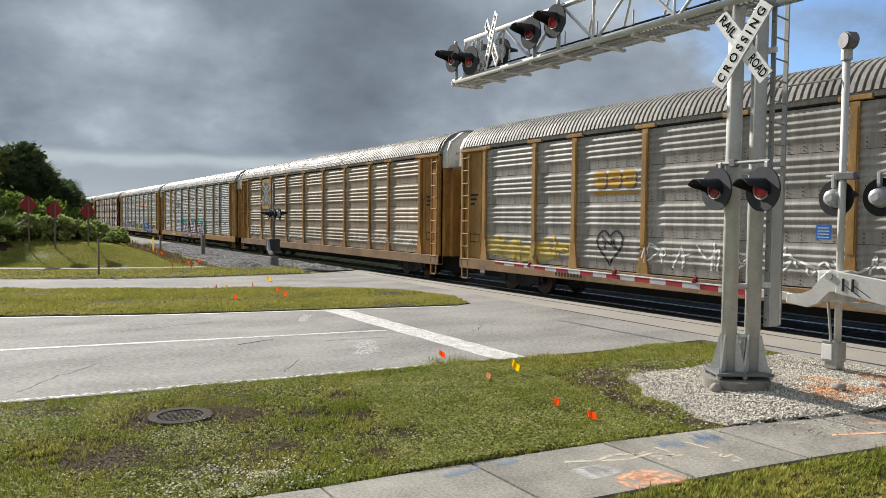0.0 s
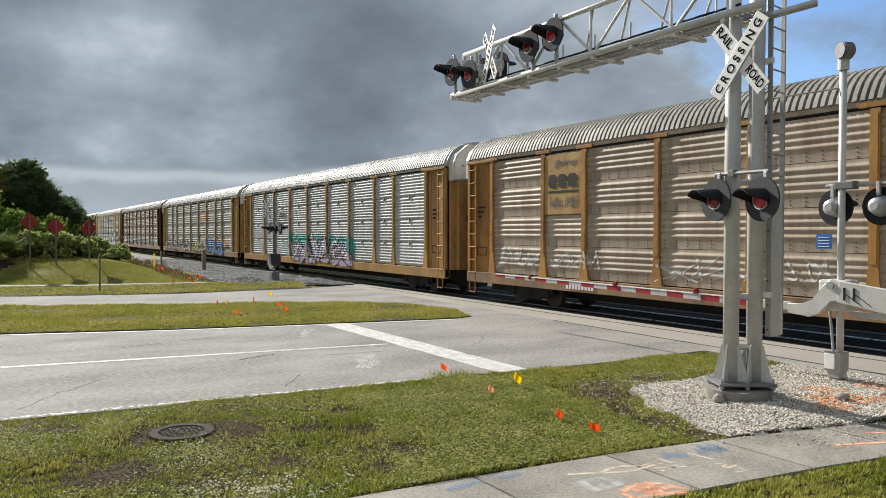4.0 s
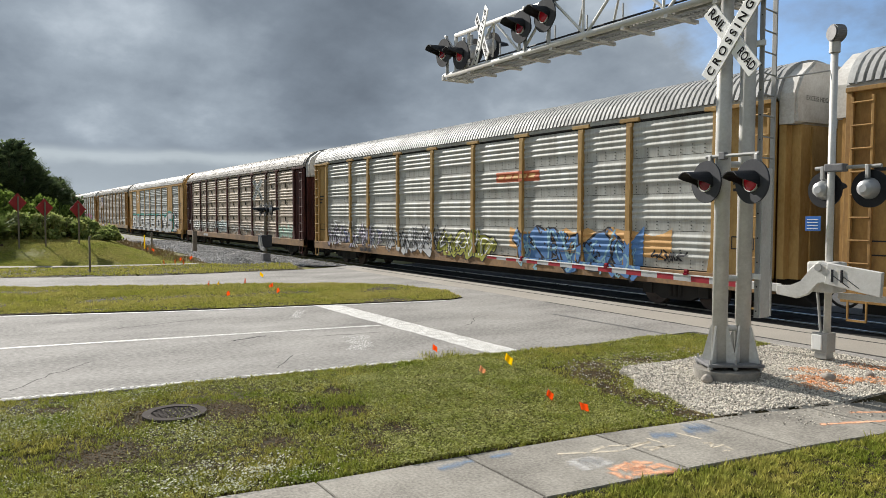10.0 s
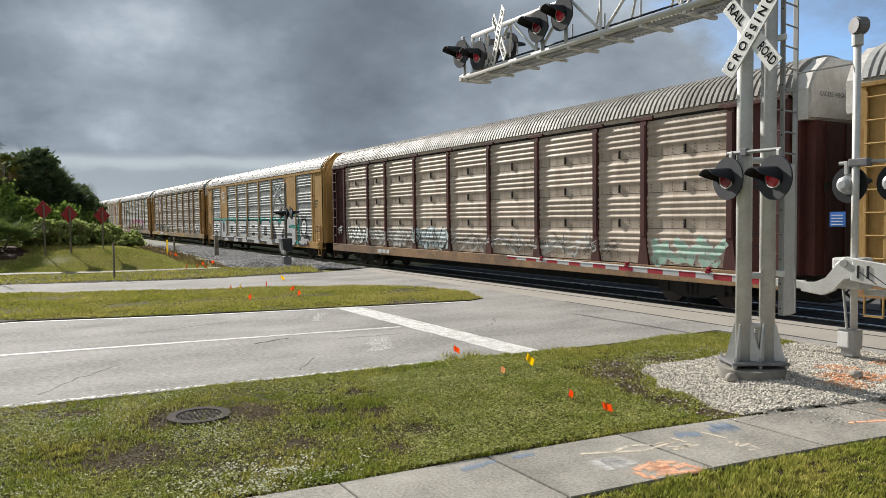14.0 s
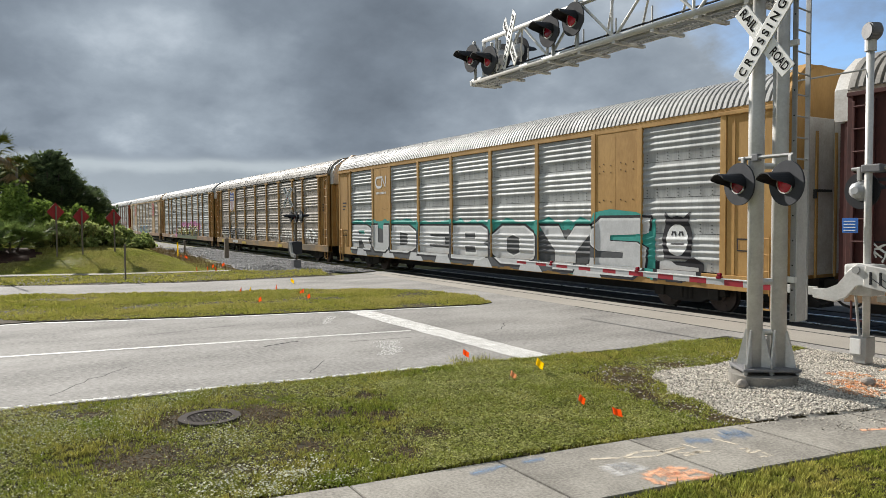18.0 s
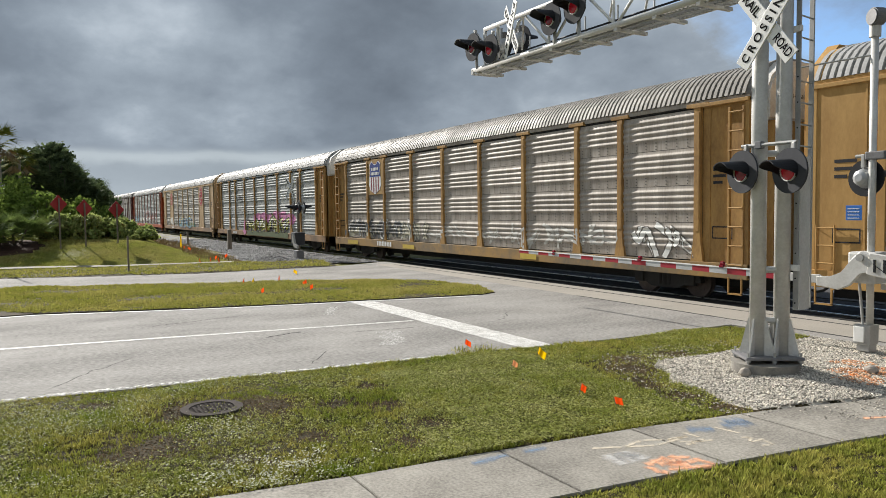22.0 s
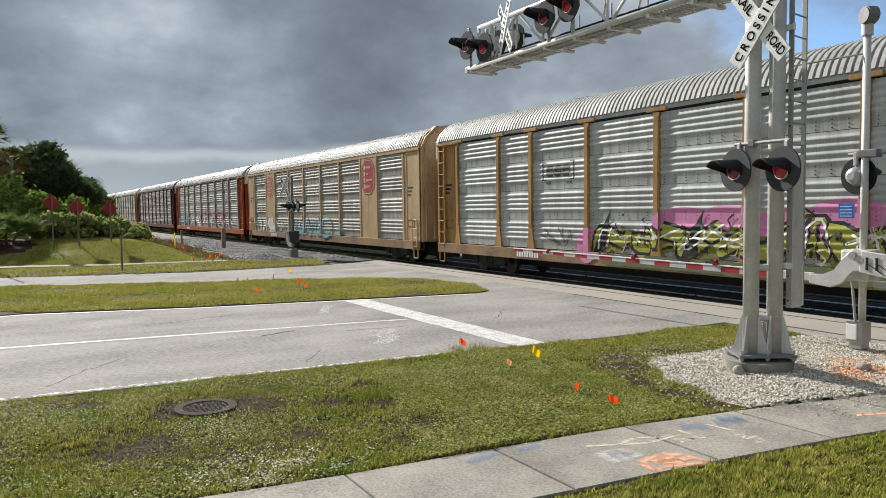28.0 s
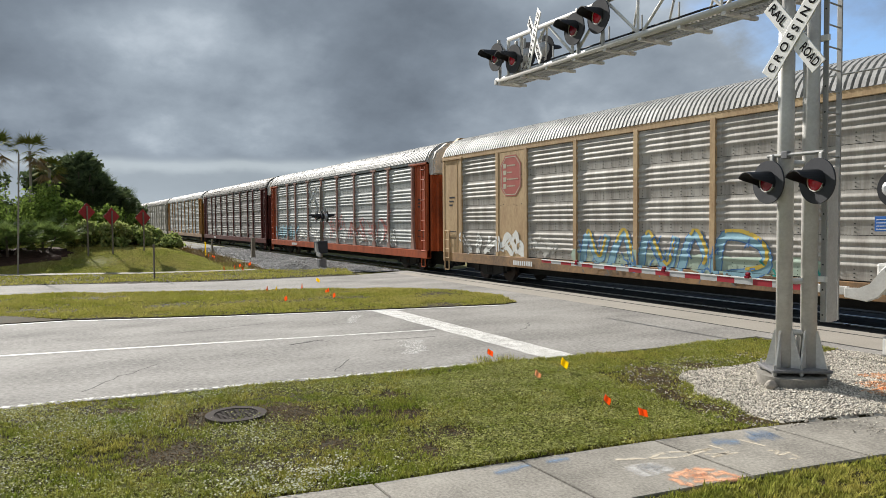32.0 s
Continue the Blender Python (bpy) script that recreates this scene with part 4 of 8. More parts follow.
def end_meshes():
    def make():
        out = {}
        # folded end doors with rounded corners
        bm = prism(bmnew(), [(-1.38, 1.0), (1.38, 1.0), (1.38, 4.42), (-1.38, 4.42)], "x", 0, 0.4)
        bmesh.ops.bevel(bm, geom=[e for e in bm.edges if abs(e.verts[0].co.z - e.verts[1].co.z) > 1 and e.verts[0].co.x > 0.1], offset=0.22, segments=4, affect="EDGES")
        out["door"] = bm
        # hood over the doors, stepping down a little from the roof
        o = [(-1.41, 5.1), (-1.24, 5.45), (-0.7, 5.84), (0.7, 5.84), (1.24, 5.45), (1.41, 5.1)]
        bm = prism(bmnew(), [(-1.41, 4.43)] + o + [(1.41, 4.43)], "x", 0, 0.42)
        bmesh.ops.bevel(bm, geom=[e for e in bm.edges if e.verts[0].co.x > 0.2 and e.verts[1].co.x > 0.2], offset=0.05, segments=2, affect="EDGES")
        out["hood"] = bm
        o = arch_outline(1.54, EAVE, CROWN + 0.1)
        out["end_arch"] = prism(bmnew(), o + [(y * 0.93, z - 0.11) for y, z in o[::-1]], "x", -0.2, 0.04)
        # the painted steel end of a framed wagon: flat top with sloping shoulders
        fr = [(-1.5, 1.0), (-1.5, 5.08), (-1.32, 5.45), (-0.78, 5.93), (0.78, 5.93), (1.32, 5.45), (1.5, 5.08), (1.5, 1.0)]
        bm = prism(bmnew(), fr, "x", -0.1, 0.3)
        bmesh.ops.bevel(bm, geom=[e for e in bm.edges if e.verts[0].co.x > 0.2 and e.verts[1].co.x > 0.2], offset=0.12, segments=2, affect="EDGES")
        out["end_wall"] = bm
        out["end_door"] = box(box(bmnew(), 0.3, 0.36, -1.05, -0.02, 1.1, 4.7, 0.02), 0.3, 0.36, 0.02, 1.05, 1.1, 4.7, 0.02)
        for k in list(out):
            bmesh.ops.recalc_face_normals(out[k], faces=out[k].faces)
            me = bpy.data.meshes.new(k); out[k].to_mesh(me); out[k].free(); out[k] = me
        return out
    return cached("ends", make)


def bay_rivets():
    bm = bmnew()
    for z in (2.9, 3.75, 3.95):
        for i, x in enumerate((-0.68, -0.5, -0.2, 0.2, 0.38, 0.68)):
            box(bm, x - 0.014, x + 0.014, -0.058, -0.05, z + 0.05 * (i % 2), z + 0.05 * (i % 2) + 0.03)
    return bm


def grab_irons_mesh():
    """Short ladder and hand grabs low on the corner of a framed wagon."""
    def make():
        bm = bmnew()
        for x in (-0.2, 0.2):
            rod(bm, (x, -0.07, 0.62), (x, -0.07, 2.0), 0.018, 8)
        for k in range(4):
            rod(bm, (-0.2, -0.07, 0.8 + 0.38 * k), (0.2, -0.07, 0.8 + 0.38 * k), 0.016, 8)
        for z in (0.95, 1.9):
            rod(bm, (-0.2, -0.07, z), (-0.2, 0.02, z), 0.016, 6)
            rod(bm, (0.2, -0.07, z), (0.2, 0.02, z), 0.016, 6)
        me = bpy.data.meshes.new("grab_irons"); bm.to_mesh(me); bm.free()
        return me
    return cached("grab_irons", make)


def ladder_mesh():
    def make():
        bm = bmnew()
        for x in (-0.2, 0.2):
            box(bm, x - 0.028, x + 0.028, -0.05, 0.02, 0.72, 4.8, 0.008)
        for k in range(9):
            z = 1.0 + 0.46 * k
            rod(bm, (-0.2, -0.045, z), (0.2, -0.045, z), 0.02, 8)
        me = bpy.data.meshes.new("ladder"); bm.to_mesh(me); bm.free()
        return me
    return cached("ladder", make)


def truck_meshes():
    def make():
        bm = bmnew()
        for s in (-1, 1):
            y = s * 1.02
            prism(bm, [(-1.25, 0.42), (-1.2, 0.6), (-0.75, 0.62), (-0.35, 0.72), (0.35, 0.72), (0.75, 0.62), (1.2, 0.6), (1.25, 0.42), (0.85, 0.4), (0.45, 0.22), (-0.45, 0.22), (-0.85, 0.4)], "y", y - 0.08, y + 0.08)
            for x in (-0.9, 0.9):
                box(bm, x - 0.16, x + 0.16, y - 0.14 if s < 0 else y - 0.02, y + 0.02 if s < 0 else y + 0.14, 0.32, 0.62, 0.03)
            for x in (-0.16, 0.0, 0.16):
                rod(bm, (x, y + s * 0.06, 0.3), (x, y + s * 0.06, 0.62), 0.07, 10)
        box(bm, -0.22, 0.22, -1.0, 1.0, 0.5, 0.74, 0.02)
        f = bpy.data.meshes.new("truck_frame"); bm.to_mesh(f); bm.free()
        bm = bmnew()
        rod(bm, (0, -0.9, 0), (0, 0.9, 0), 0.085, 12)
        for s in (-1, 1):
            rod(bm, (0, s * 0.72 - 0.065, 0), (0, s * 0.72 + 0.065, 0), 0.42, 32)
            rod(bm, (0, s * 0.66 - 0.02, 0), (0, s * 0.66 + 0.02, 0), 0.445, 32)
            rod(bm, (0, s * 0.8 - 0.04, 0), (0, s * 0.8 + 0.04, 0), 0.14, 16)
            for k in range(6):
                a = k * math.pi / 3
                c = Vector((0.27 * math.cos(a), s * 0.79, 0.27 * math.sin(a)))
                rod(bm, c - Vector((0, 0.012, 0)), c + Vector((0, 0.012, 0)), 0.035, 8)
        w = bpy.data.meshes.new("wheelset"); bm.to_mesh(w); bm.free()
        return f, w
    return cached("truck", make)


def once(key, make):
    def build():
        bm = make()
        bmesh.ops.recalc_face_normals(bm, faces=bm.faces)
        me = bpy.data.meshes.new(key); bm.to_mesh(me); bm.free()
        return me
    return cached(key, build)


def on_side(segments, kind, lift=0.004, framed=False, flat=None):
    """A painted shape on the ribbed side: closed outlines given as segments, cut into thin bands that follow the ribs and posts."""
    segs = np.array(segments, float)
    lift = lift + 0.005
    zlo, zhi = segs[:, [1, 3]].min(), segs[:, [1, 3]].max()
    cuts = {zlo, zhi}
    for r in range(ROWS):
        for u, d in PROFILE[kind]:
            z = PZ0 + r * ROWH + u * (ROWH - 0.012)
            if zlo < z < zhi:
                cuts.add(z)
    cuts = sorted(cuts)
    fine = [cuts[0]]
    for c in cuts[1:]:
        k = max(1, int((c - fine[-1]) / 0.035))
        base = fine[-1]
        fine += [base + (c - base) * (i + 1) / k for i in range(k)]
    pw = 0.1 if not framed else 0.085
    v, f, seen = [], [], {}

    def corner(x, d, z):
        key = (round(x, 3), round(d, 4), round(z, 4))
        if key not in seen:
            seen[key] = len(v)
            v.append((x, SIDE - d - lift, z))
        return seen[key]

    def across(z):
        s = segs[(np.minimum(segs[:, 1], segs[:, 3]) <= z) & (np.maximum(segs[:, 1], segs[:, 3]) > z)]
        return np.sort(s[:, 0] + (z - s[:, 1]) * (s[:, 2] - s[:, 0]) / (s[:, 3] - s[:, 1]))

    for z0, z1 in zip(fine, fine[1:]):
        if z1 - z0 < 1e-4:
            continue
        lo, hi = across(z0 + 1e-6), across(z1 - 1e-6)
        if len(lo) != len(hi):
            lo = hi = across((z0 + z1) / 2)
        for a0, b0, a1, b1 in zip(lo[::2], lo[1::2], hi[::2], hi[1::2]):
            a, b = (a0 + a1) / 2, (b0 + b1) / 2
            marks = [None] + sorted(p for q in POSTS for p in (q - pw, q + pw) if a < p < b) + [None]
            for m0, m1 in zip(marks, marks[1:]):
                l0, l1 = (a0, a1) if m0 is None else (m0, m0)
                r0, r1 = (b0, b1) if m1 is None else (m1, m1)
                onpost = any(abs((l0 + l1 + r0 + r1) / 4 - q) < pw for q in POSTS)
                d0, d1 = (0.094, 0.094) if onpost else (depth_at(kind, z0 + 1e-5), depth_at(kind, z1 - 1e-5))
                if framed and not onpost and 6.88 < abs((l0 + r0) / 2) < 8.75:
                    d0 = d1 = 0.055
                if z0 < PZ0 - 0.01:
                    d0 = d1 = 0.1
                if flat is not None:
                    d0 = d1 = flat
                quad = (corner(l0, d0, z0), corner(r0, d0, z0), corner(r1, d1, z1), corner(l1, d1, z1))
                if len(set(quad)) == 4:
                    f.append(quad)
    if not f:
        return None
    me = mesh_np("paint", v, f)
    me.polygons.foreach_set("use_smooth", [True] * len(me.polygons))
    return me


def loop(points):
    return [(*a, *b) for a, b in zip(points, points[1:] + points[:1])]


def bar(x0, x1, z0, z1, slant=0.0):
    return loop([(x0, z0), (x1, z0), (x1 + slant, z1), (x0 + slant, z1)])


def stroke(points, w):
    """A broad brush line as one closed outline."""
    pts = [Vector(p) for p in points]
    L, R = [], []
    for i, p in enumerate(pts):
        d = (pts[min(i + 1, len(pts) - 1)] - pts[max(i - 1, 0)]).normalized()
        n = Vector((-d.y, d.x)) * w / 2
        L.append((p + n)[:]); R.append((p - n)[:])
    return loop(L + R[::-1])


class Shapes(list):
    """Closed outlines, each to be a piece of its own."""


def curve(pts, n=5):
    """A smooth line through the points."""
    p = [Vector(q) for q in [pts[0]] + list(pts) + [pts[-1]]]
    out = []
    for a, b, c, d in zip(p, p[1:], p[2:], p[3:]):
        for i in range(n):
            t = i / n
            out.append((0.5 * (2 * b + (c - a) * t + (2 * a - 5 * b + 4 * c - d) * t * t + (3 * b - a - 3 * c + d) * t ** 3))[:])
    return out + [p[-1][:]]


def tag_lines(rs, x0, x1, z0, z1, n, jag=0.1, over=0.1):
    """Brush lines of n sprayed shapes in a row, leaning and overlapping."""
    lines = []
    cw = (x1 - x0) / n
    for i in range(n):
        # two tangled strokes, each from one edge of its box to the other
        shape = []
        for k in range(2):
            up = rs.random() < 0.5
            zs = [0.0, rs.uniform(0.45, 1.0), rs.uniform(0.1, 0.6), rs.uniform(0.6, 1.0), rs.uniform(0.0, 0.4)][:rs.randint(4, 5)]
            xs = [0.5 + (q - 1.5) * rs.uniform(-0.35, 0.4) + rs.uniform(-0.25, 0.25) for q in range(len(zs))]
            shape.append([(min(max(x, -0.15), 1.15), 1 - z if up else z) for x, z in zip(xs, zs)])
        lean, dz, top = rs.uniform(-0.15, 0.25) * cw, rs.uniform(0, jag), z1 - rs.uniform(0, jag * 1.5)
        for p in shape:
            lines.append(curve([(x0 + (i - over + q[0] * (1 + 2 * over)) * cw + lean * q[1], z0 + dz + (top - z0 - dz) * q[1]) for q in p], 4))
    return lines


def tag(car, lines, w, fill, rim, kind, label, grow=0.1, lift=0.008, framed=False, shine=None):
    """Fat sprayed lines with a rim of another colour, each over the last, and a thin bright line inside."""
    for i, p in enumerate(lines):
        up = lift + 0.0016 * (i % 8)
        if rim:
            spray(car, "graffiti_rim", stroke(p, w + grow), rim, kind, lift=up, framed=framed)
        spray(car, "graffiti", stroke(p, w), fill, kind, label, lift=up + 0.0008, framed=framed)
    if shine:
        spray(car, "graffiti_line", Shapes([stroke([(x + w * 0.18, z + w * 0.2) for x, z in p[: len(p) * 2 // 3]], w * 0.16) for p in lines]), shine, kind, lift=lift + 0.014, framed=framed)


def emblem_blocks(car, x, z, size, mat, kind, label, underline=False, brackets=False, shade=None, flat=None):
    """A maker's mark drawn as three plain hollow blocks."""
    sh = Shapes()
    for i in range(3):
        a = x + (i - 1.5) * size * 0.98 + size * 0.06
        b, h = a + size * 0.84, size * 0.44
        c = size * 0.16
        o = [(a + c, z - h), (b - c, z - h), (b, z - h + c), (b, z + h - c), (b - c, z + h), (a + c, z + h), (a, z + h - c), (a, z - h + c)]
        sh.append(loop(o) + bar(a + size * 0.24, b - size * 0.1, z - size * 0.05, z + size * 0.06))
    if shade:
        spray(car, "emblem_shadow", Shapes([[(p + 0.05, q - 0.05, r + 0.05, t - 0.05) for p, q, r, t in o] for o in sh]), shade, kind, lift=0.003, flat=flat)
    spray(car, "emblem_block", sh, mat, kind, label, lift=0.008, flat=None if flat is None else flat + 0.003)
    if underline:
        spray(car, "emblem_underline", bar(x - size * 1.5, x + size * 1.5, z - size * 0.78, z - size * 0.64), mat, kind, flat=flat)
    if brackets:
        for q in (-1, 1):
            e = x + q * size * 1.95
            spray(car, "emblem_bracket", Shapes([bar(min(e, e - q * 0.06), max(e, e - q * 0.06), z - size * 0.72, z + size * 0.78), bar(min(e, e - q * 0.2), max(e, e - q * 0.2), z + size * 0.7, z + size * 0.78), bar(min(e, e - q * 0.2), max(e, e - q * 0.2), z - size * 0.72, z - size * 0.64)]), mat, kind)
            spray(car, "emblem_mark", Shapes([bar(e - q * 0.28 - 0.09, e - q * 0.28, z - size * 1.02, z - size * 0.84), bar(e - q * 0.28 + 0.05, e - q * 0.28 + 0.14, z - size * 1.02, z - size * 0.84)]), mat, kind)


def cloud(rs, x0, x1, z0, z1, n):
    """Soft rounded patches of sprayed colour in a row."""
    out = Shapes()
    for i in range(n):
        cx = x0 + (i + 0.5) * (x1 - x0) / n
        rx, rz = (x1 - x0) / n * rs.uniform(0.55, 0.8), (z1 - z0) / 2 * rs.uniform(0.75, 1.0)
        cz = (z0 + z1) / 2 + rs.uniform(-0.08, 0.08)
        out.append(loop([(cx + rx * math.cos(0.314 * t) * rs.uniform(0.92, 1.05), cz + rz * math.sin(0.314 * t) * rs.uniform(0.92, 1.05)) for t in range(20)]))
    return out


def ragged(rs, x0, x1, z0, z1, amp=0.1):
    """One broad fill with an uneven outline."""
    n = max(4, int((x1 - x0) / 0.3))
    low = [(x0 + (x1 - x0) * i / n, z0 + rs.uniform(0, amp)) for i in range(n + 1)]
    top = [(x0 + (x1 - x0) * i / n, z1 - rs.uniform(0, amp * 1.6)) for i in range(n, -1, -1)]
    return loop(low + top)


def zigzag(rs, x0, x1, z0, z1, n, w):
    """Short jagged brush strokes."""
    out = Shapes()
    for i in range(n):
        x, z = rs.uniform(x0, x1), rs.uniform(z0, z1)
        p = [(x, z)]
        for k in range(rs.randint(2, 4)):
            x += rs.uniform(-0.16, 0.22)
            z += rs.uniform(-0.28, 0.28)
            p.append((min(max(x, x0), x1), min(max(z, z0), z1)))
        out.append(stroke(p, w))
    return out


def sheet(name, base, dark, metal=0.08, rough=0.6, amount=0.7):
    return material(name, base, dark, rough, metal, scale=1.3, fine=9, bump=0.02, stretch=(2.2, 1.0, 0.3), amount=amount, per_object=True, vary=0.1, spec=0.22)


def coat(name, base, dark, amount=0.95):
    return material(name, base, dark, 0.6, 0.0, scale=1.5, fine=16, bump=0.08, stretch=(1.0, 1.0, 0.4), amount=amount, per_object=True, vary=0.04, spec=0.2)


SH_GREY = sheet("grey_side_sheet", (0.36, 0.342, 0.312), (0.16, 0.147, 0.125))
SH_BROWN = sheet("brown_stained_side_sheet", (0.4, 0.34, 0.265), (0.24, 0.175, 0.12))
SH_SILVER = sheet("silver_side_sheet", (0.43, 0.445, 0.437), (0.25, 0.256, 0.25))
SH_BEIGE = sheet("beige_stained_side_sheet", (0.42, 0.43, 0.405), (0.25, 0.235, 0.2))
SH_TAN = sheet("tan_stained_side_sheet", (0.47, 0.405, 0.33), (0.29, 0.22, 0.165))
SH_TAUPE = sheet("taupe_stained_side_sheet", (0.41, 0.37, 0.325), (0.19, 0.165, 0.137))
SH_WARM = sheet("warm_grey_side_sheet", (0.41, 0.392, 0.358), (0.2, 0.18, 0.155))
SH_DARK = sheet("dark_side_sheet", (0.36, 0.345, 0.33), (0.17, 0.15, 0.14))
C_GOLD = coat("gold_paint", (0.42, 0.25, 0.085), (0.24, 0.135, 0.05))
C_PALEGOLD = coat("pale_gold_paint", (0.43, 0.285, 0.11), (0.28, 0.16, 0.05))
C_BROWN = coat("rusty_brown_paint", (0.43, 0.23, 0.06), (0.2, 0.1, 0.035))
C_MAROON = coat("maroon_paint", (0.1, 0.035, 0.03), (0.05, 0.022, 0.02))
C_TAN = coat("tan_paint", (0.52, 0.38, 0.22), (0.34, 0.22, 0.12))
C_YELLOW = coat("yellow_body_paint", (0.47, 0.285, 0.1), (0.31, 0.17, 0.055), 0.7)
C_ORANGE = coat("orange_red_paint", (0.42, 0.09, 0.03), (0.22, 0.05, 0.02))
C_ROSE = coat("worn_reddish_grey_paint", (0.36, 0.24, 0.2), (0.26, 0.13, 0.1))
C_DARKRED = coat("dark_red_paint", (0.12, 0.03, 0.025), (0.06, 0.02, 0.018))
C_GREY = coat("plain_grey_paint", (0.4, 0.38, 0.34), (0.22, 0.2, 0.17))
R_GREY = material("weathered_roof", (0.3, 0.285, 0.26), (0.14, 0.132, 0.12), 0.6, 0.1, scale=1.0, fine=12, bump=0.03, amount=0.9, per_object=True, spec=0.2)
R_WHITE = material("pale_roof", (0.4, 0.4, 0.39), (0.22, 0.22, 0.215), 0.6, 0.1, scale=1.0, fine=12, bump=0.03, amount=0.8, per_object=True, spec=0.2)
R_DARK = material("grey_roof", (0.2, 0.19, 0.175), (0.11, 0.103, 0.095), 0.6, 0.1, scale=1.0, fine=12, bump=0.03, amount=0.9, per_object=True, spec=0.2)
UNDER = material("underframe_grime", (0.024, 0.022, 0.02), (0.012, 0.011, 0.01), 0.85, scale=3, bump=0.2)
WHEEL = material("wheel_steel", (0.12, 0.09, 0.075), (0.06, 0.048, 0.042), 0.6, 0.5, scale=5, bump=0.1)
CORE = material("inner_wall", (0.03, 0.03, 0.03), rough=0.9)
HOODW = material("hood_paint", (0.62, 0.61, 0.58), (0.4, 0.37, 0.33), 0.6, scale=1.5, fine=20, bump=0.04, amount=0.9, per_object=True)

S_GRIME = material("grimy_sill_paint", (0.1, 0.085, 0.06), (0.4, 0.22, 0.04), 0.75, scale=0.55, fine=9, bump=0.08, amount=0.7, per_object=True, fw=0.25)
S_RUST = material("rusty_sill_paint", (0.3, 0.17, 0.07), (0.1, 0.065, 0.04), 0.75, scale=0.8, fine=11, bump=0.08, amount=0.9, per_object=True)
SILLS = {0: S_RUST, 1: S_RUST, 3: S_RUST, 4: S_RUST, 6: S_GRIME, 7: S_RUST, 8: S_RUST, 11: S_RUST}


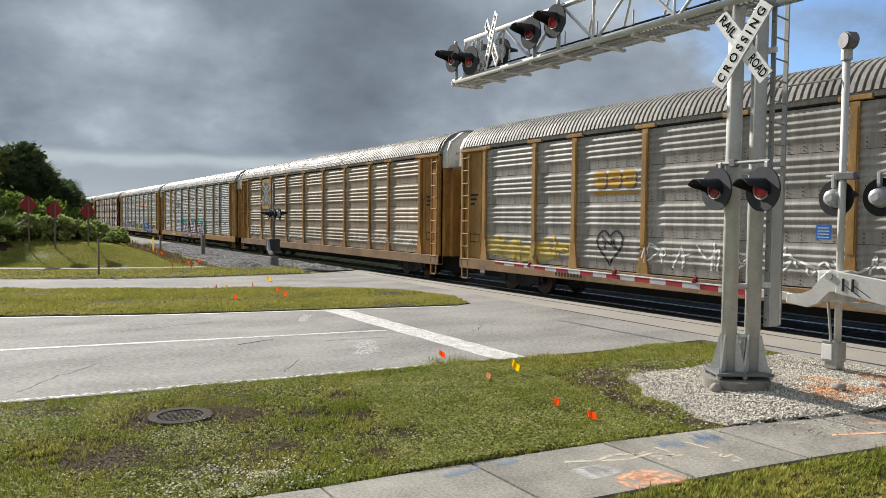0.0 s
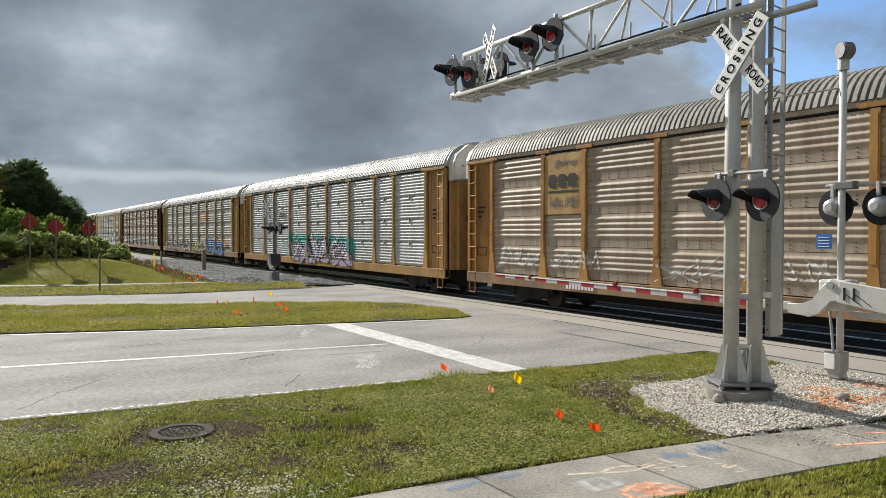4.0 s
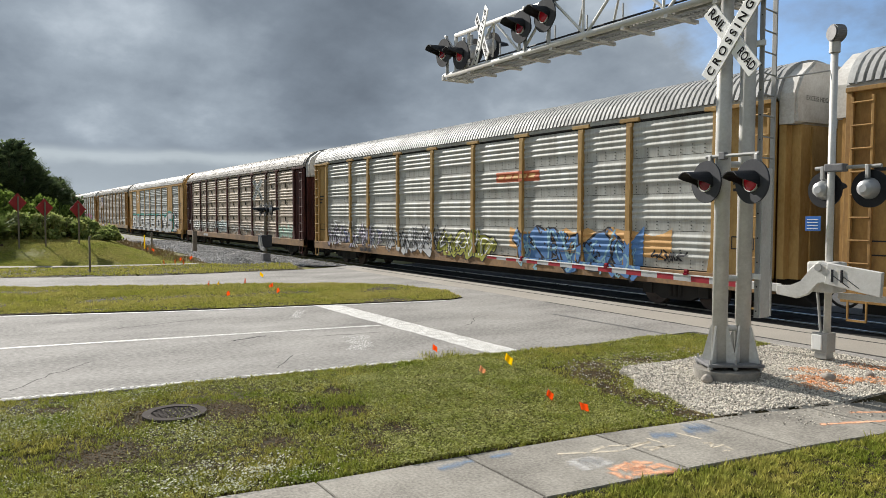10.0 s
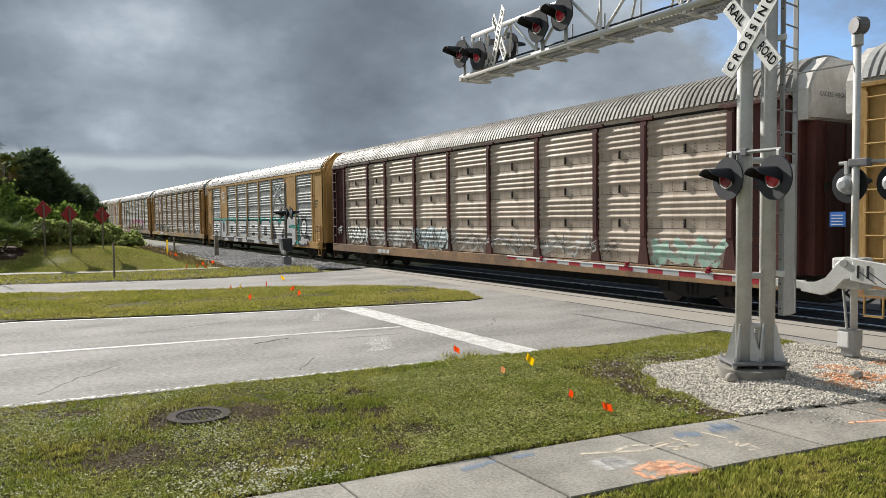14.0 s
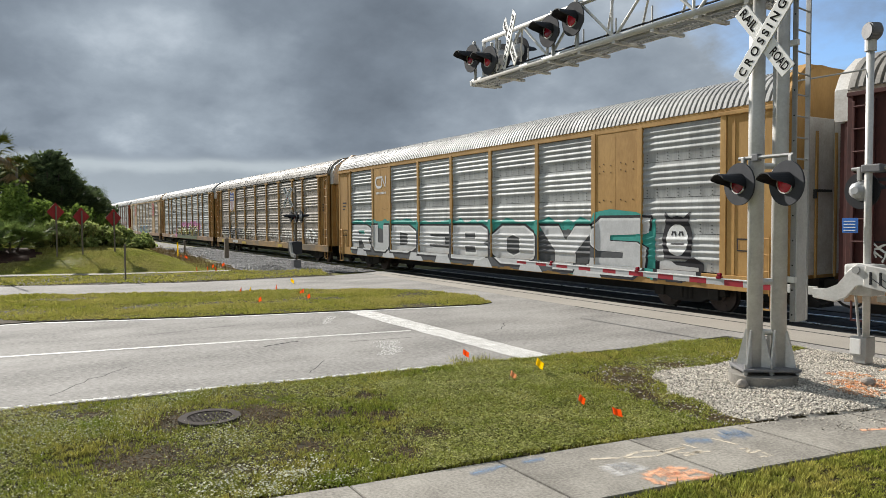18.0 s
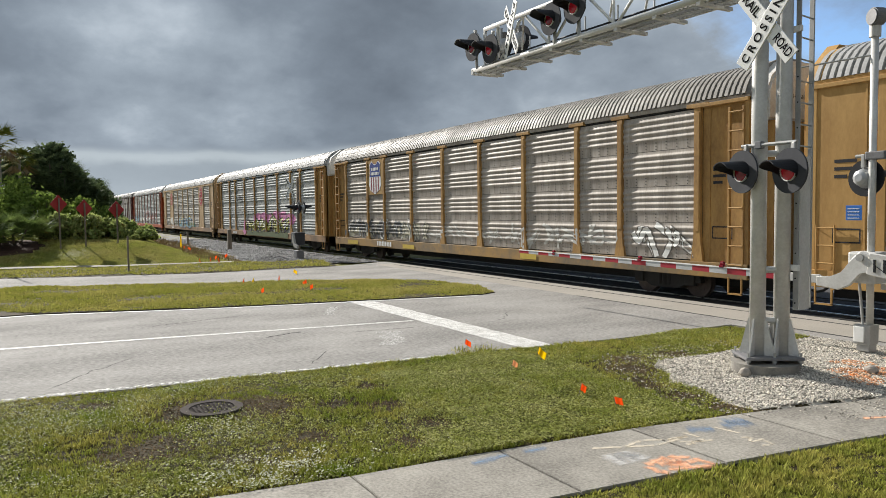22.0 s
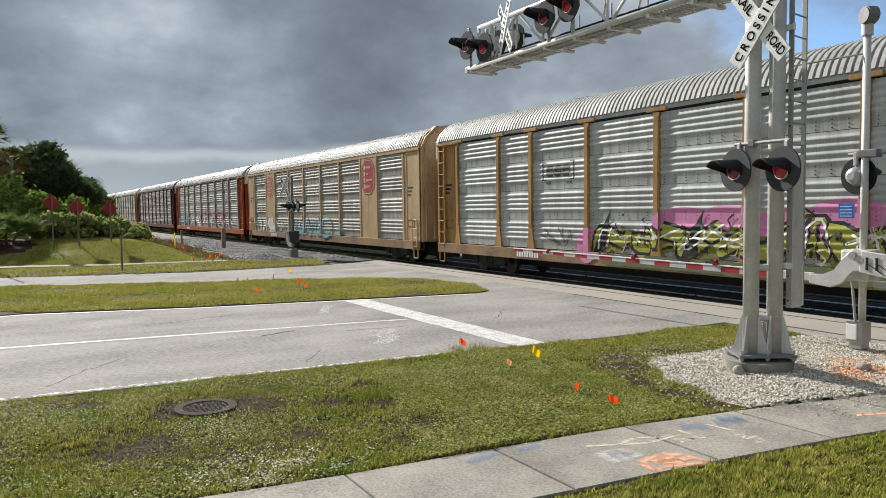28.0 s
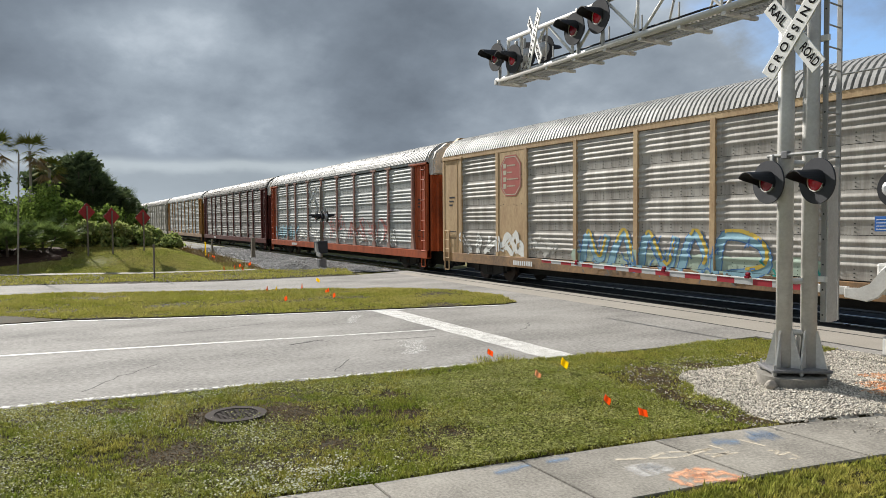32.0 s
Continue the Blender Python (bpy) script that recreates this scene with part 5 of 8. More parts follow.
def autorack(k, frame_mat, sheet_mat, roof_mat, style, pattern, label):
    """style tee: raised gold posts with caps; framed: a full painted frame with plain bays beside the end bays."""
    car = thing("car_carrier_wagon", label, "train car", "wagons of the freight train")
    framed = style == "framed"
    core = once("core", lambda: box(bmnew(), -12.95, 12.95, -1.46, 1.5, 1.0, 5.0))
    part("inner_wall", core, CORE, car)
    sill = once("sill", lambda: box(bmnew(), -13.0, 13.0, SIDE - 0.09, SIDE + 0.12, 0.66, 1.03, 0.012))
    part("side_sill", sill, SILLS.get(k, frame_mat), car)
    part("side_sill", sill, frame_mat, car).location.y = 3.06
    part("centre_sill", once("csill", lambda: box(box(bmnew(), -13.2, 13.2, -0.3, 0.3, 0.3, 1.0), -10.2, 10.2, -1.38, 1.38, 0.78, 0.99)), UNDER, car)
    rail = once("rail" + style, lambda: box(box(bmnew(), -13.0, 13.0, SIDE - (0.06 if framed else 0.03), SIDE + 0.06, 4.9 if framed else 4.96, 5.08, 0.01), -13.0, 13.0, 1.44, 1.56, 4.9, 5.08, 0.01))
    part("top_rail", rail, frame_mat if framed else sheet_mat, car)
    # near-black strip standing in for the shadow line below the top rail
    part("rail_seam", once("rail_shade", lambda: box(bmnew(), -12.9, 12.9, SIDE - 0.006, SIDE + 0.05, 4.93, 4.957)), UNDER, car)
    smooth(part("roof", roof_mesh(), roof_mat, car), False)
    # side sheets, bay by bay
    for b, (x0, x1) in enumerate(zip(POSTS, POSTS[1:])):
        mid, w = (x0 + x1) / 2, x1 - x0 - 0.16
        if framed and b in (1, 7):
            pm = once("plain_bay", lambda: box(box(bmnew(), -0.86, -0.005, -0.05, 0.03, 1.0, 4.93, 0.006), 0.005, 0.86, -0.05, 0.03, 1.0, 4.93, 0.006))
            ob = part("plain_bay", pm, frame_mat, car)
            ob.location = (mid, SIDE, 0)
            ob = tagged(part("rivet", once("bay_rivets", bay_rivets), UNDER, car), kind="stuff")
            ob.location = (mid, SIDE, 0)
            continue
        for r in range(ROWS):
            ob = part("panel", panel_mesh(pattern, w), sheet_mat, car)
            ob.location = (mid, SIDE, PZ0 + r * ROWH)
        ob = tagged(part("rivet", rivets_mesh(pattern, w), UNDER, car), kind="stuff")
        ob.location = (mid, SIDE, 0)
        if k in (2, 4):
            for r in range(1, ROWS):
                part("latch", latch_mesh(), UNDER if k == 4 else sheet_mat, car).location = (mid, SIDE, PZ0 + (r + (0.14 if k == 4 else 0.0)) * ROWH)
    for x in POSTS:
        ob = part("post", post_mesh("plain" if framed else "tee"), C_ROSE if k == 9 else frame_mat, car)
        ob.location = (x, SIDE, 0)
    ends = end_meshes()
    for s in (-1, 1):
        # plain bay, corner, ladder
        ep = once("end_bay" + style, lambda: box(box(bmnew(), 0.1, 1.5, -0.045 if framed else 0.03, 0.12, 1.0, 4.95, 0.01), 0.3, 0.34, -0.06 if framed else 0.01, 0.1, 1.05, 4.85, 0.004))
        ob = part("end_bay", ep, frame_mat, car)
        ob.location, ob.scale = (s * 11.5, SIDE, 0), (s, 1, 1)
        cp = once("corner_post", lambda: box(box(bmnew(), 1.38, 1.5, -0.06, 0.14, 0.7, 5.0, 0.01), -0.15, 1.5, -0.1, 0.1, 4.9, 4.99, 0.01))
        ob = part("corner_post", cp, frame_mat, car)
        ob.location, ob.scale = (s * 11.5, SIDE, 0), (s, 1, 1)
        ob = part("ladder", grab_irons_mesh() if framed else ladder_mesh(), frame_mat, car)
        ob.location = (s * (12.62 if framed else 12.66), SIDE - 0.04, 0)
        for key, name, m in ((("end_wall", "end_wall", frame_mat), ("end_door", "end_door", HOODW if k == 5 else frame_mat), ("end_arch", "roof_end", frame_mat)) if framed else (("door", "end_door", frame_mat), ("hood", "end_hood", HOODW), ("end_arch", "roof_end", roof_mat))):
            ob = part(name, ends[key], m, car)
            ob.location, ob.scale = (s * 12.98, 0, 0), (s, 1, 1)
        for yy in (-0.75, 0.0, 0.75):
            part("door_rib", once("door_rib", lambda: box(bmnew(), -0.02, 0.02, -0.035, 0.035, 1.05, 4.38, 0.006)), frame_mat, car).location = (s * 13.39, yy, 0)
        part("door_latch", once("door_latch", lambda: box(box(bmnew(), -0.03, 0.03, -0.3, 0.3, 3.0, 3.06, 0.005), -0.03, 0.03, -0.33, -0.27, 2.85, 3.06, 0.005)), UNDER, car).location = (s * 13.39, -0.5, 0)
        if not framed and s > 0 and k < 10:
            tx = part("letters", cached("height_words", lambda: letters("EXCESS HEIGHT CAR", 0.15)), INK, car, "small black warning words")
            tx.matrix_local = Matrix.Translation((13.405, -0.35, 5.0)) @ Matrix.Rotation(radians(90), 4, "Z") @ Matrix.Rotation(radians(90), 4, "X")
        cl = once("coupler", lambda: box(box(bmnew(), 0, 0.55, -0.12, 0.12, 0.72, 0.98, 0.03), 0.42, 0.6, -0.2, 0.16, 0.68, 1.02, 0.04))
        ob = part("coupler", cl, UNDER, car)
        ob.location, ob.scale = (s * 13.2, 0, 0), (s, 1, 1)
        hose = once("hose", lambda: tube([(0.15 * i, -0.5 - 0.02 * i, 0.75 - 0.33 * math.sin(i * math.pi / 6)) for i in range(7)], 0.03))
        ob = part("brake_hose", hose, UNDER, car)
        ob.location, ob.scale = (s * 13.0, 0, 0), (s, 1, 1)
        fr, wh = truck_meshes()
        part("truck_frame", fr, UNDER, car).location.x = s * 10.0
        for a in (-0.9, 0.9):
            ob = smooth(part("wheelset", wh, WHEEL, car), False)
            ob.location = (s * 10.0 + a, 0, 0.42)
        st = once("stirrup", lambda: box(box(box(bmnew(), -0.2, -0.17, -0.04, 0, 0.3, 0.7), 0.17, 0.2, -0.04, 0, 0.3, 0.7), -0.2, 0.2, -0.04, 0, 0.28, 0.32))
        part("step", st, frame_mat, car).location = (s * 12.66, SIDE - 0.06, 0)
    return car


def placard(car, x0, x1, z0, z1, mat, label):
    part("emblem_plate", box(bmnew(), x0, x1, SIDE - 0.062, SIDE - 0.02, z0, z1, 0.006), mat, car, label)


def spray(car, name, segs, mat, kind, label="", lift=0.004, framed=False, flat=None):
    for i, one in enumerate(segs if isinstance(segs, Shapes) else [segs]):
        me = on_side(one, kind, lift + 0.0004 * (i % 10), framed, flat) if one else None
        if me:
            ob = part(name, me, mat, car, label)
            if name in ("lettering", "emblem_line", "graffiti_line"):
                ob["kind"] = "stuff"


def pm(name, c):
    return material(name, c, [q * 0.75 for q in c], 0.7, scale=2.5, fine=20, bump=0.03, amount=0.7, spec=0.2)


P_WHITE, P_BLACK, P_TEAL, P_PURPLE = pm("white_spray", (0.72, 0.73, 0.72)), pm("black_spray", (0.03, 0.03, 0.035)), pm("teal_spray", (0.05, 0.33, 0.28)), pm("lilac_spray", (0.42, 0.37, 0.48))
P_PINK, P_YELLOW, P_BLUE, P_SKY = pm("pink_spray", (0.6, 0.23, 0.42)), pm("yellow_spray", (0.52, 0.38, 0.07)), pm("blue_spray", (0.1, 0.22, 0.46)), pm("pale_blue_spray", (0.24, 0.42, 0.5))
P_OLIVE, P_GREYW, P_DKGREY, P_GREEN = pm("olive_spray", (0.36, 0.36, 0.07)), pm("grey_white_spray", (0.76, 0.76, 0.72)), pm("dark_grey_spray", (0.09, 0.095, 0.1)), pm("pale_green_spray", (0.35, 0.52, 0.42))
P_GOLDMARK, P_SHADE, P_STRAW, P_DUST = pm("gold_mark_paint", (0.52, 0.3, 0.05)), pm("brown_grey_spray", (0.15, 0.135, 0.12)), pm("straw_spray", (0.45, 0.36, 0.13)), pm("dusty_white_spray", (0.52, 0.51, 0.47))
P_SILVER, P_ICE, P_CREAM, P_MINT = pm("silver_spray", (0.55, 0.56, 0.56)), pm("ice_blue_spray", (0.5, 0.58, 0.58)), pm("cream_spray", (0.5, 0.47, 0.36)), pm("mint_spray", (0.38, 0.47, 0.38))
P_MAROON = pm("maroon_stripe_paint", (0.2, 0.03, 0.05))
P_OLIVEDARK, P_FADEDRED = pm("dark_olive_spray", (0.2, 0.2, 0.05)), pm("faded_red_paint", (0.42, 0.12, 0.1))
P_AMBER = pm("amber_spray", (0.62, 0.36, 0.14))
P_RED, P_ORANGE, P_NAVY = pm("red_logo_paint", (0.38, 0.03, 0.045)), pm("orange_plate_paint", (0.5, 0.13, 0.06)), pm("navy_logo_paint", (0.022, 0.05, 0.22))

WAGONS = [
    (C_GOLD, SH_GREY, R_GREY, "tee", "groups", "weathered grey car-carrier wagon with gold posts and scrawled paint"),
    (C_BROWN, SH_BROWN, R_GREY, "tee", "groups", "rust-stained brown car-carrier wagon with gold placard"),
    (C_GOLD, SH_SILVER, R_WHITE, "tee", "even", "clean silver car-carrier wagon with gold posts and lilac graffiti"),
    (C_PALEGOLD, SH_BEIGE, R_WHITE, "tee", "groups", "silver-beige car-carrier wagon with red plate and blue graffiti"),
    (C_MAROON, SH_TAN, R_GREY, "tee", "groups", "brown-stained car-carrier wagon with maroon ends and pale graffiti"),
    (C_YELLOW, SH_SILVER, R_WHITE, "framed", "groups", "yellow-framed silver car-carrier wagon with large white graffiti letters"),
    (C_GOLD, SH_TAUPE, R_GREY, "tee", "groups", "brown-grey weathered car-carrier wagon with shield emblem and gold posts"),
    (C_GOLD, SH_SILVER, R_WHITE, "tee", "groups", "bright silver car-carrier wagon with pink and olive graffiti"),
    (C_TAN, SH_WARM, R_WHITE, "framed", "groups", "tan-framed silver car-carrier wagon with red octagonal emblems"),
    (C_ORANGE, SH_SILVER, R_WHITE, "tee", "groups", "silver car-carrier wagon with orange-red ends and pale graffiti"),
    (C_DARKRED, SH_DARK, R_DARK, "tee", "groups", "dark grey car-carrier wagon with dark red ends"),
    (C_BROWN, SH_SILVER, R_WHITE, "tee", "groups", "silver car-carrier wagon with brown ends"),
    (C_GREY, SH_GREY, R_GREY, "tee", "groups", "plain grey car-carrier wagon"),
    (C_GREY, SH_DARK, R_GREY, "tee", "groups", "dark weathered car-carrier wagon"),
]
CARS = [autorack(k, *w) for k, w in enumerate(WAGONS)]
rs = random.Random(11)
FR = {5, 8}


def lettering(car, x, z, n, size, mat, kind="groups", name="lettering", framed=False):
    """Stencilled marks too small to read: a row of short bars."""
    segs = []
    for i in range(n):
        segs += bar(x + i * size * 0.8, x + i * size * 0.8 + size * 0.55, z, z + size)
    spray(car, name, segs, mat, kind, lift=0.006, framed=framed)


for k, car in enumerate(CARS):
    kind = WAGONS[k][4]
    lettering(car, -7.6, 0.74, 9, 0.22 if k == 6 else 0.17, P_WHITE if k not in (0, 3) else P_BLACK, kind)
    for s in (-1, 1):
        e0 = s * 12.2
        segs = []
        for r in range(3):
            segs += bar(e0 - 0.28, e0 + 0.2 - 0.1 * r, 3.3 - 0.16 * r, 3.38 - 0.16 * r)
        for r in range(2):
            segs += bar(e0 - 0.3, e0 + 0.3, 1.6 + 0.26 * r, 1.62 + 0.26 * r)
        me = mesh_np("stencil", *[np.array(q) for q in ((lambda b: ([(x, SIDE - 0.052 if k in FR else SIDE + 0.022, z) for x0, z0, x1, z1 in b for x, z in ((x0, z0), (x1, z0), (x1, z1), (x0, z1))], [(4 * i, 4 * i + 1, 4 * i + 2, 4 * i + 3) for i in range(len(b))]))([(e0 - 0.28, 3.3 - 0.16 * r, e0 + 0.2 - 0.1 * r, 3.37 - 0.16 * r) for r in range(3)] + [(e0 - 0.3, 1.62, e0 + 0.3, 1.65), (e0 - 0.3, 1.9, e0 + 0.3, 1.93), (e0 - 0.3, 1.65, e0 - 0.27, 1.9), (e0 + 0.27, 1.65, e0 + 0.3, 1.9)]))])
        part("stencil", me, P_BLACK, car)["kind"] = "stuff"

# emblem and graffiti of each wagon
c = CARS[0]
emblem_blocks(c, -5.25, 3.62, 0.56, P_GOLDMARK, "groups", "faded gold emblem of three blocks", underline=True, shade=P_SHADE)
spray(c, "graffiti_halo", cloud(rs, -11.2, -8.0, 1.1, 1.75, 4), P_STRAW, "groups", "straw-yellow sprayed haze")
tag(c, tag_lines(rs, -11.3, -7.2, 1.12, 2.0, 6, 0.25), 0.13, P_YELLOW, None, "groups", "yellow sprayed letters")
spray(c, "graffiti_line", zigzag(rs, -11.2, -8.6, 1.1, 1.9, 10, 0.05), P_STRAW, "groups", lift=0.022)
heart = [(-5.4 + 0.5 * (math.sin(t) ** 3), 1.75 + 0.034 * (13 * math.cos(t) - 5 * math.cos(2 * t) - 2 * math.cos(3 * t) - math.cos(4 * t))) for t in [i * 0.2618 for i in range(25)]]
spray(c, "graffiti_heart", stroke(heart, 0.07), P_BLACK, "groups", "black sprayed heart")
spray(c, "graffiti_line", Shapes([stroke(p, 0.05) for p in tag_lines(rs, -5.7, -5.1, 1.62, 2.02, 2, 0.05)]), P_BLACK, "groups", lift=0.01)
spray(c, "graffiti_heart", stroke([(-4.2 + 0.1 * math.sin(t) ** 3, 1.62 + 0.0075 * (13 * math.cos(t) - 5 * math.cos(2 * t) - 2 * math.cos(3 * t) - math.cos(4 * t))) for t in [i * 0.2618 for i in range(25)]], 0.03), P_BLACK, "groups", "small black sprayed heart")
tag(c, tag_lines(rs, -3.9, 1.0, 1.15, 2.05, 6, 0.25), 0.05, P_GREYW, None, "groups", "white sprayed loops")
tag(c, tag_lines(rs, 1.5, 8.0, 1.15, 1.95, 8, 0.25), 0.05, P_GREYW, None, "groups", "white sprayed loops")

c = CARS[1]
placard(c, -8.64, -6.99, 3.0, 4.84, C_PALEGOLD, "worn gold placard")
emblem_blocks(c, -7.82, 4.02, 0.46, P_BLACK, "groups", "black emblem of three blocks on the placard", underline=True, flat=0.062)
spray(c, "emblem_line", Shapes([stroke(p, 0.035) for p in tag_lines(rs, -8.5, -7.1, 3.15, 3.6, 4, 0.08) + tag_lines(rs, -8.4, -7.2, 4.4, 4.75, 3, 0.08)]), P_SHADE, "groups", flat=0.064)
tag(c, tag_lines(rs, -11.2, -8.9, 1.15, 2.05, 3, 0.2), 0.09, P_DUST, None, "groups", "faded pale sprayed letters")
tag(c, tag_lines(rs, -8.6, -6.0, 1.15, 2.0, 4, 0.25), 0.06, P_DUST, None, "groups", "faded pale sprayed loops")
tag(c, tag_lines(rs, -4.0, 0.6, 1.15, 1.9, 5, 0.3), 0.05, P_DUST, None, "groups", "faint pale sprayed loops")
tag(c, tag_lines(rs, 5.0, 11.0, 1.15, 1.9, 6, 0.25), 0.06, P_DUST, None, "groups", "faint pale sprayed loops")

c = CARS[2]
emblem_blocks(c, -5.5, 3.5, 0.38, P_DKGREY, "even", "dark emblem in square brackets", brackets=True)
spray(c, "graffiti_halo", cloud(rs, -4.4, 4.6, 1.25, 2.4, 9), P_TEAL, "even", "teal sprayed cloud")
spray(c, "graffiti_halo", cloud(rs, -5.0, -3.4, 1.1, 1.5, 3), P_SKY, "even", "pale blue sprayed cloud", lift=0.006)
spray(c, "graffiti", ragged(rs, -3.6, 4.2, 0.72, 1.25, 0.3), P_PURPLE, "even", "lilac sprayed base of the graffiti", lift=0.009)
tag(c, tag_lines(rs, -3.9, 4.3, 0.78, 2.35, 6, 0.3, 0.16), 0.36, P_PURPLE, P_BLACK, "even", "lilac sprayed letters with black outlines", 0.13, 0.011, shine=P_WHITE)
spray(c, "graffiti_line", zigzag(rs, -3.6, 4.0, 0.9, 2.3, 26, 0.05), P_BLACK, "even", lift=0.026)
spray(c, "graffiti_line", zigzag(rs, -3.6, 4.0, 1.2, 2.3, 12, 0.06), P_OLIVE, "even", lift=0.028)

c = CARS[3]
spray(c, "red_plate", bar(2.75, 5.0, 3.5, 3.84), P_ORANGE, "groups", "faded red plate")
spray(c, "red_plate_line", Shapes([bar(2.85 + 0.4 * i, 3.15 + 0.4 * i, 3.6, 3.74, 0.06) for i in range(5)]), P_AMBER, "groups", lift=0.008)
tag(c, tag_lines(rs, -11.3, -5.6, 0.8, 2.05, 10, 0.35, 0.3), 0.12, P_PURPLE, P_BLACK, "groups", "lilac-grey sprayed letters with black outlines", 0.1, shine=P_WHITE)
spray(c, "graffiti_line", zigzag(rs, -11.2, -5.7, 0.85, 1.9, 9, 0.06), P_NAVY, "groups", lift=0.021)
spray(c, "graffiti_line", zigzag(rs, -11.2, -5.7, 0.85, 2.0, 26, 0.06), P_DKGREY, "groups", lift=0.022)
spray(c, "graffiti_line", zigzag(rs, -11.2, -5.7, 0.9, 2.1, 34, 0.05), P_WHITE, "groups", lift=0.024)
tag(c, tag_lines(rs, -5.3, -0.8, 0.8, 2.1, 5, 0.3, 0.2), 0.3, P_SILVER, P_BLACK, "groups", "silver sprayed letters with black outlines", 0.07)
spray(c, "graffiti_line", Shapes([stroke(p, 0.04) for p in tag_lines(rs, -5.6, 0.4, 0.9, 2.15, 9, 0.3, 0.2)]), P_BLACK, "groups", lift=0.022)
tag(c, tag_lines(rs, -0.9, 2.8, 0.75, 2.05, 4, 0.3, 0.15), 0.34, P_OLIVE, P_BLACK, "groups", "olive-yellow sprayed letters", 0.09, 0.01, shine=P_GREYW)
spray(c, "graffiti_halo", ragged(rs, 3.5, 10.2, 1.25, 2.12, 0.16), P_AMBER, "groups", "amber sprayed haze behind the blue letters")
tag(c, tag_lines(rs, 3.9, 9.0, 0.75, 2.0, 5, 0.18, 0.12), 0.4, P_BLUE, P_BLACK, "groups", "blue sprayed block letters with black outlines", 0.14, shine=P_SKY)
spray(c, "graffiti", loop([(8.3, 1.1), (9.3, 2.15), (9.25, 0.75)]), P_BLUE, "groups", lift=0.02)
spray(c, "graffiti_line", zigzag(rs, 3.9, 9.0, 0.72, 1.2, 14, 0.07), P_SKY, "groups", lift=0.026)
spray(c, "graffiti_line", Shapes([stroke(p, 0.05) for p in tag_lines(rs, 9.6, 10.6, 1.2, 1.65, 3, 0.08)]), P_BLACK, "groups", lift=0.012)

c = CARS[4]
tag(c, tag_lines(rs, -11.0, -8.9, 1.08, 2.0, 4, 0.1), 0.2, P_GREYW, P_BLACK, "groups", "white sprayed letters with black outlines", 0.09)
tag(c, tag_lines(rs, -8.6, -4.5, 1.05, 2.0, 4, 0.15), 0.24, P_DUST, P_SHADE, "groups", "broad pale sprayed letters", 0.06)
tag(c, tag_lines(rs, -12.6, -11.9, 1.5, 2.1, 2, 0.1), 0.04, P_GREYW, None, "groups", "small white sprayed scrawl")
spray(c, "graffiti_halo", cloud(rs, -4.2, -1.5, 1.08, 1.95, 4), P_ICE, "groups", "pale blue sprayed ground")
tag(c, tag_lines(rs, -4.2, -1.6, 1.08, 1.98, 4, 0.08), 0.26, P_ICE, P_BLACK, "groups", "pale blue sprayed letters with black outlines", 0.1)
tag(c, tag_lines(rs, -1.3, 3.6, 1.05, 1.95, 6, 0.2), 0.06, P_DUST, None, "groups", "faint white sprayed outlines")
tag(c, tag_lines(rs, 4.0, 7.2, 1.05, 1.95, 3, 0.2), 0.07, P_DUST, None, "groups", "faint white sprayed outlines")
tag(c, tag_lines(rs, 8.9, 11.3, 1.05, 1.85, 3, 0.1), 0.2, P_GREEN, P_DUST, "groups", "pale green sprayed letters", 0.06)
spray(c, "graffiti_line", Shapes([stroke(p, 0.03) for p in tag_lines(rs, -8.0, 8.0, 1.1, 1.9, 16, 0.2)]), P_SHADE, "groups", lift=0.022)

c = CARS[5]
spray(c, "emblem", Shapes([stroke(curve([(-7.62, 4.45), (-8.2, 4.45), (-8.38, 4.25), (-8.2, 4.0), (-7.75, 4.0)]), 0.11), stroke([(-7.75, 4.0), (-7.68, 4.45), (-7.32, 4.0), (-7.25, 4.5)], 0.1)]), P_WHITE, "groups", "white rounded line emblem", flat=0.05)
spray(c, "emblem_line", Shapes([bar(-8.35 + 0.14 * i, -8.26 + 0.14 * i, 3.66, 3.76) for i in range(8)]), P_WHITE, "groups", flat=0.05)
spray(c, "graffiti_halo", ragged(rs, -11.3, 9.3, 0.72, 2.5, 0.12), P_TEAL, "groups", "teal sprayed surround", framed=True)
spray(c, "graffiti_halo", loop([(6.7, 2.2), (6.95, 2.62), (7.6, 2.7), (8.7, 2.6), (9.3, 2.35), (9.2, 1.5), (8.6, 2.1)]), P_TEAL, "groups", lift=0.005, framed=True)
spray(c, "graffiti_shadow", Shapes([ragged(rs, x, x2, 0.68, z, 0.1) for x, x2, z in ((-11.2, -8.8, 1.9), (-8.8, -6.9, 2.1), (-6.9, -4.2, 2.0), (-4.2, -1.4, 2.05), (-1.4, 1.4, 2.1), (1.4, 4.2, 1.95), (4.2, 6.9, 2.15), (6.9, 8.5, 1.7))]), P_DKGREY, "groups", "dark sprayed ground behind the letters", lift=0.008, framed=True)
spray(c, "graffiti_shadow", Shapes([loop([(x, 0.68), (x + 1.3, 0.68), (x + 1.0, 1.02), (x + 0.2, 1.02)]) for x in (-10.6, -7.6, -4.9, -2.6, 0.3, 3.2, 6.0)]), P_SILVER, "groups", lift=0.011, framed=True)
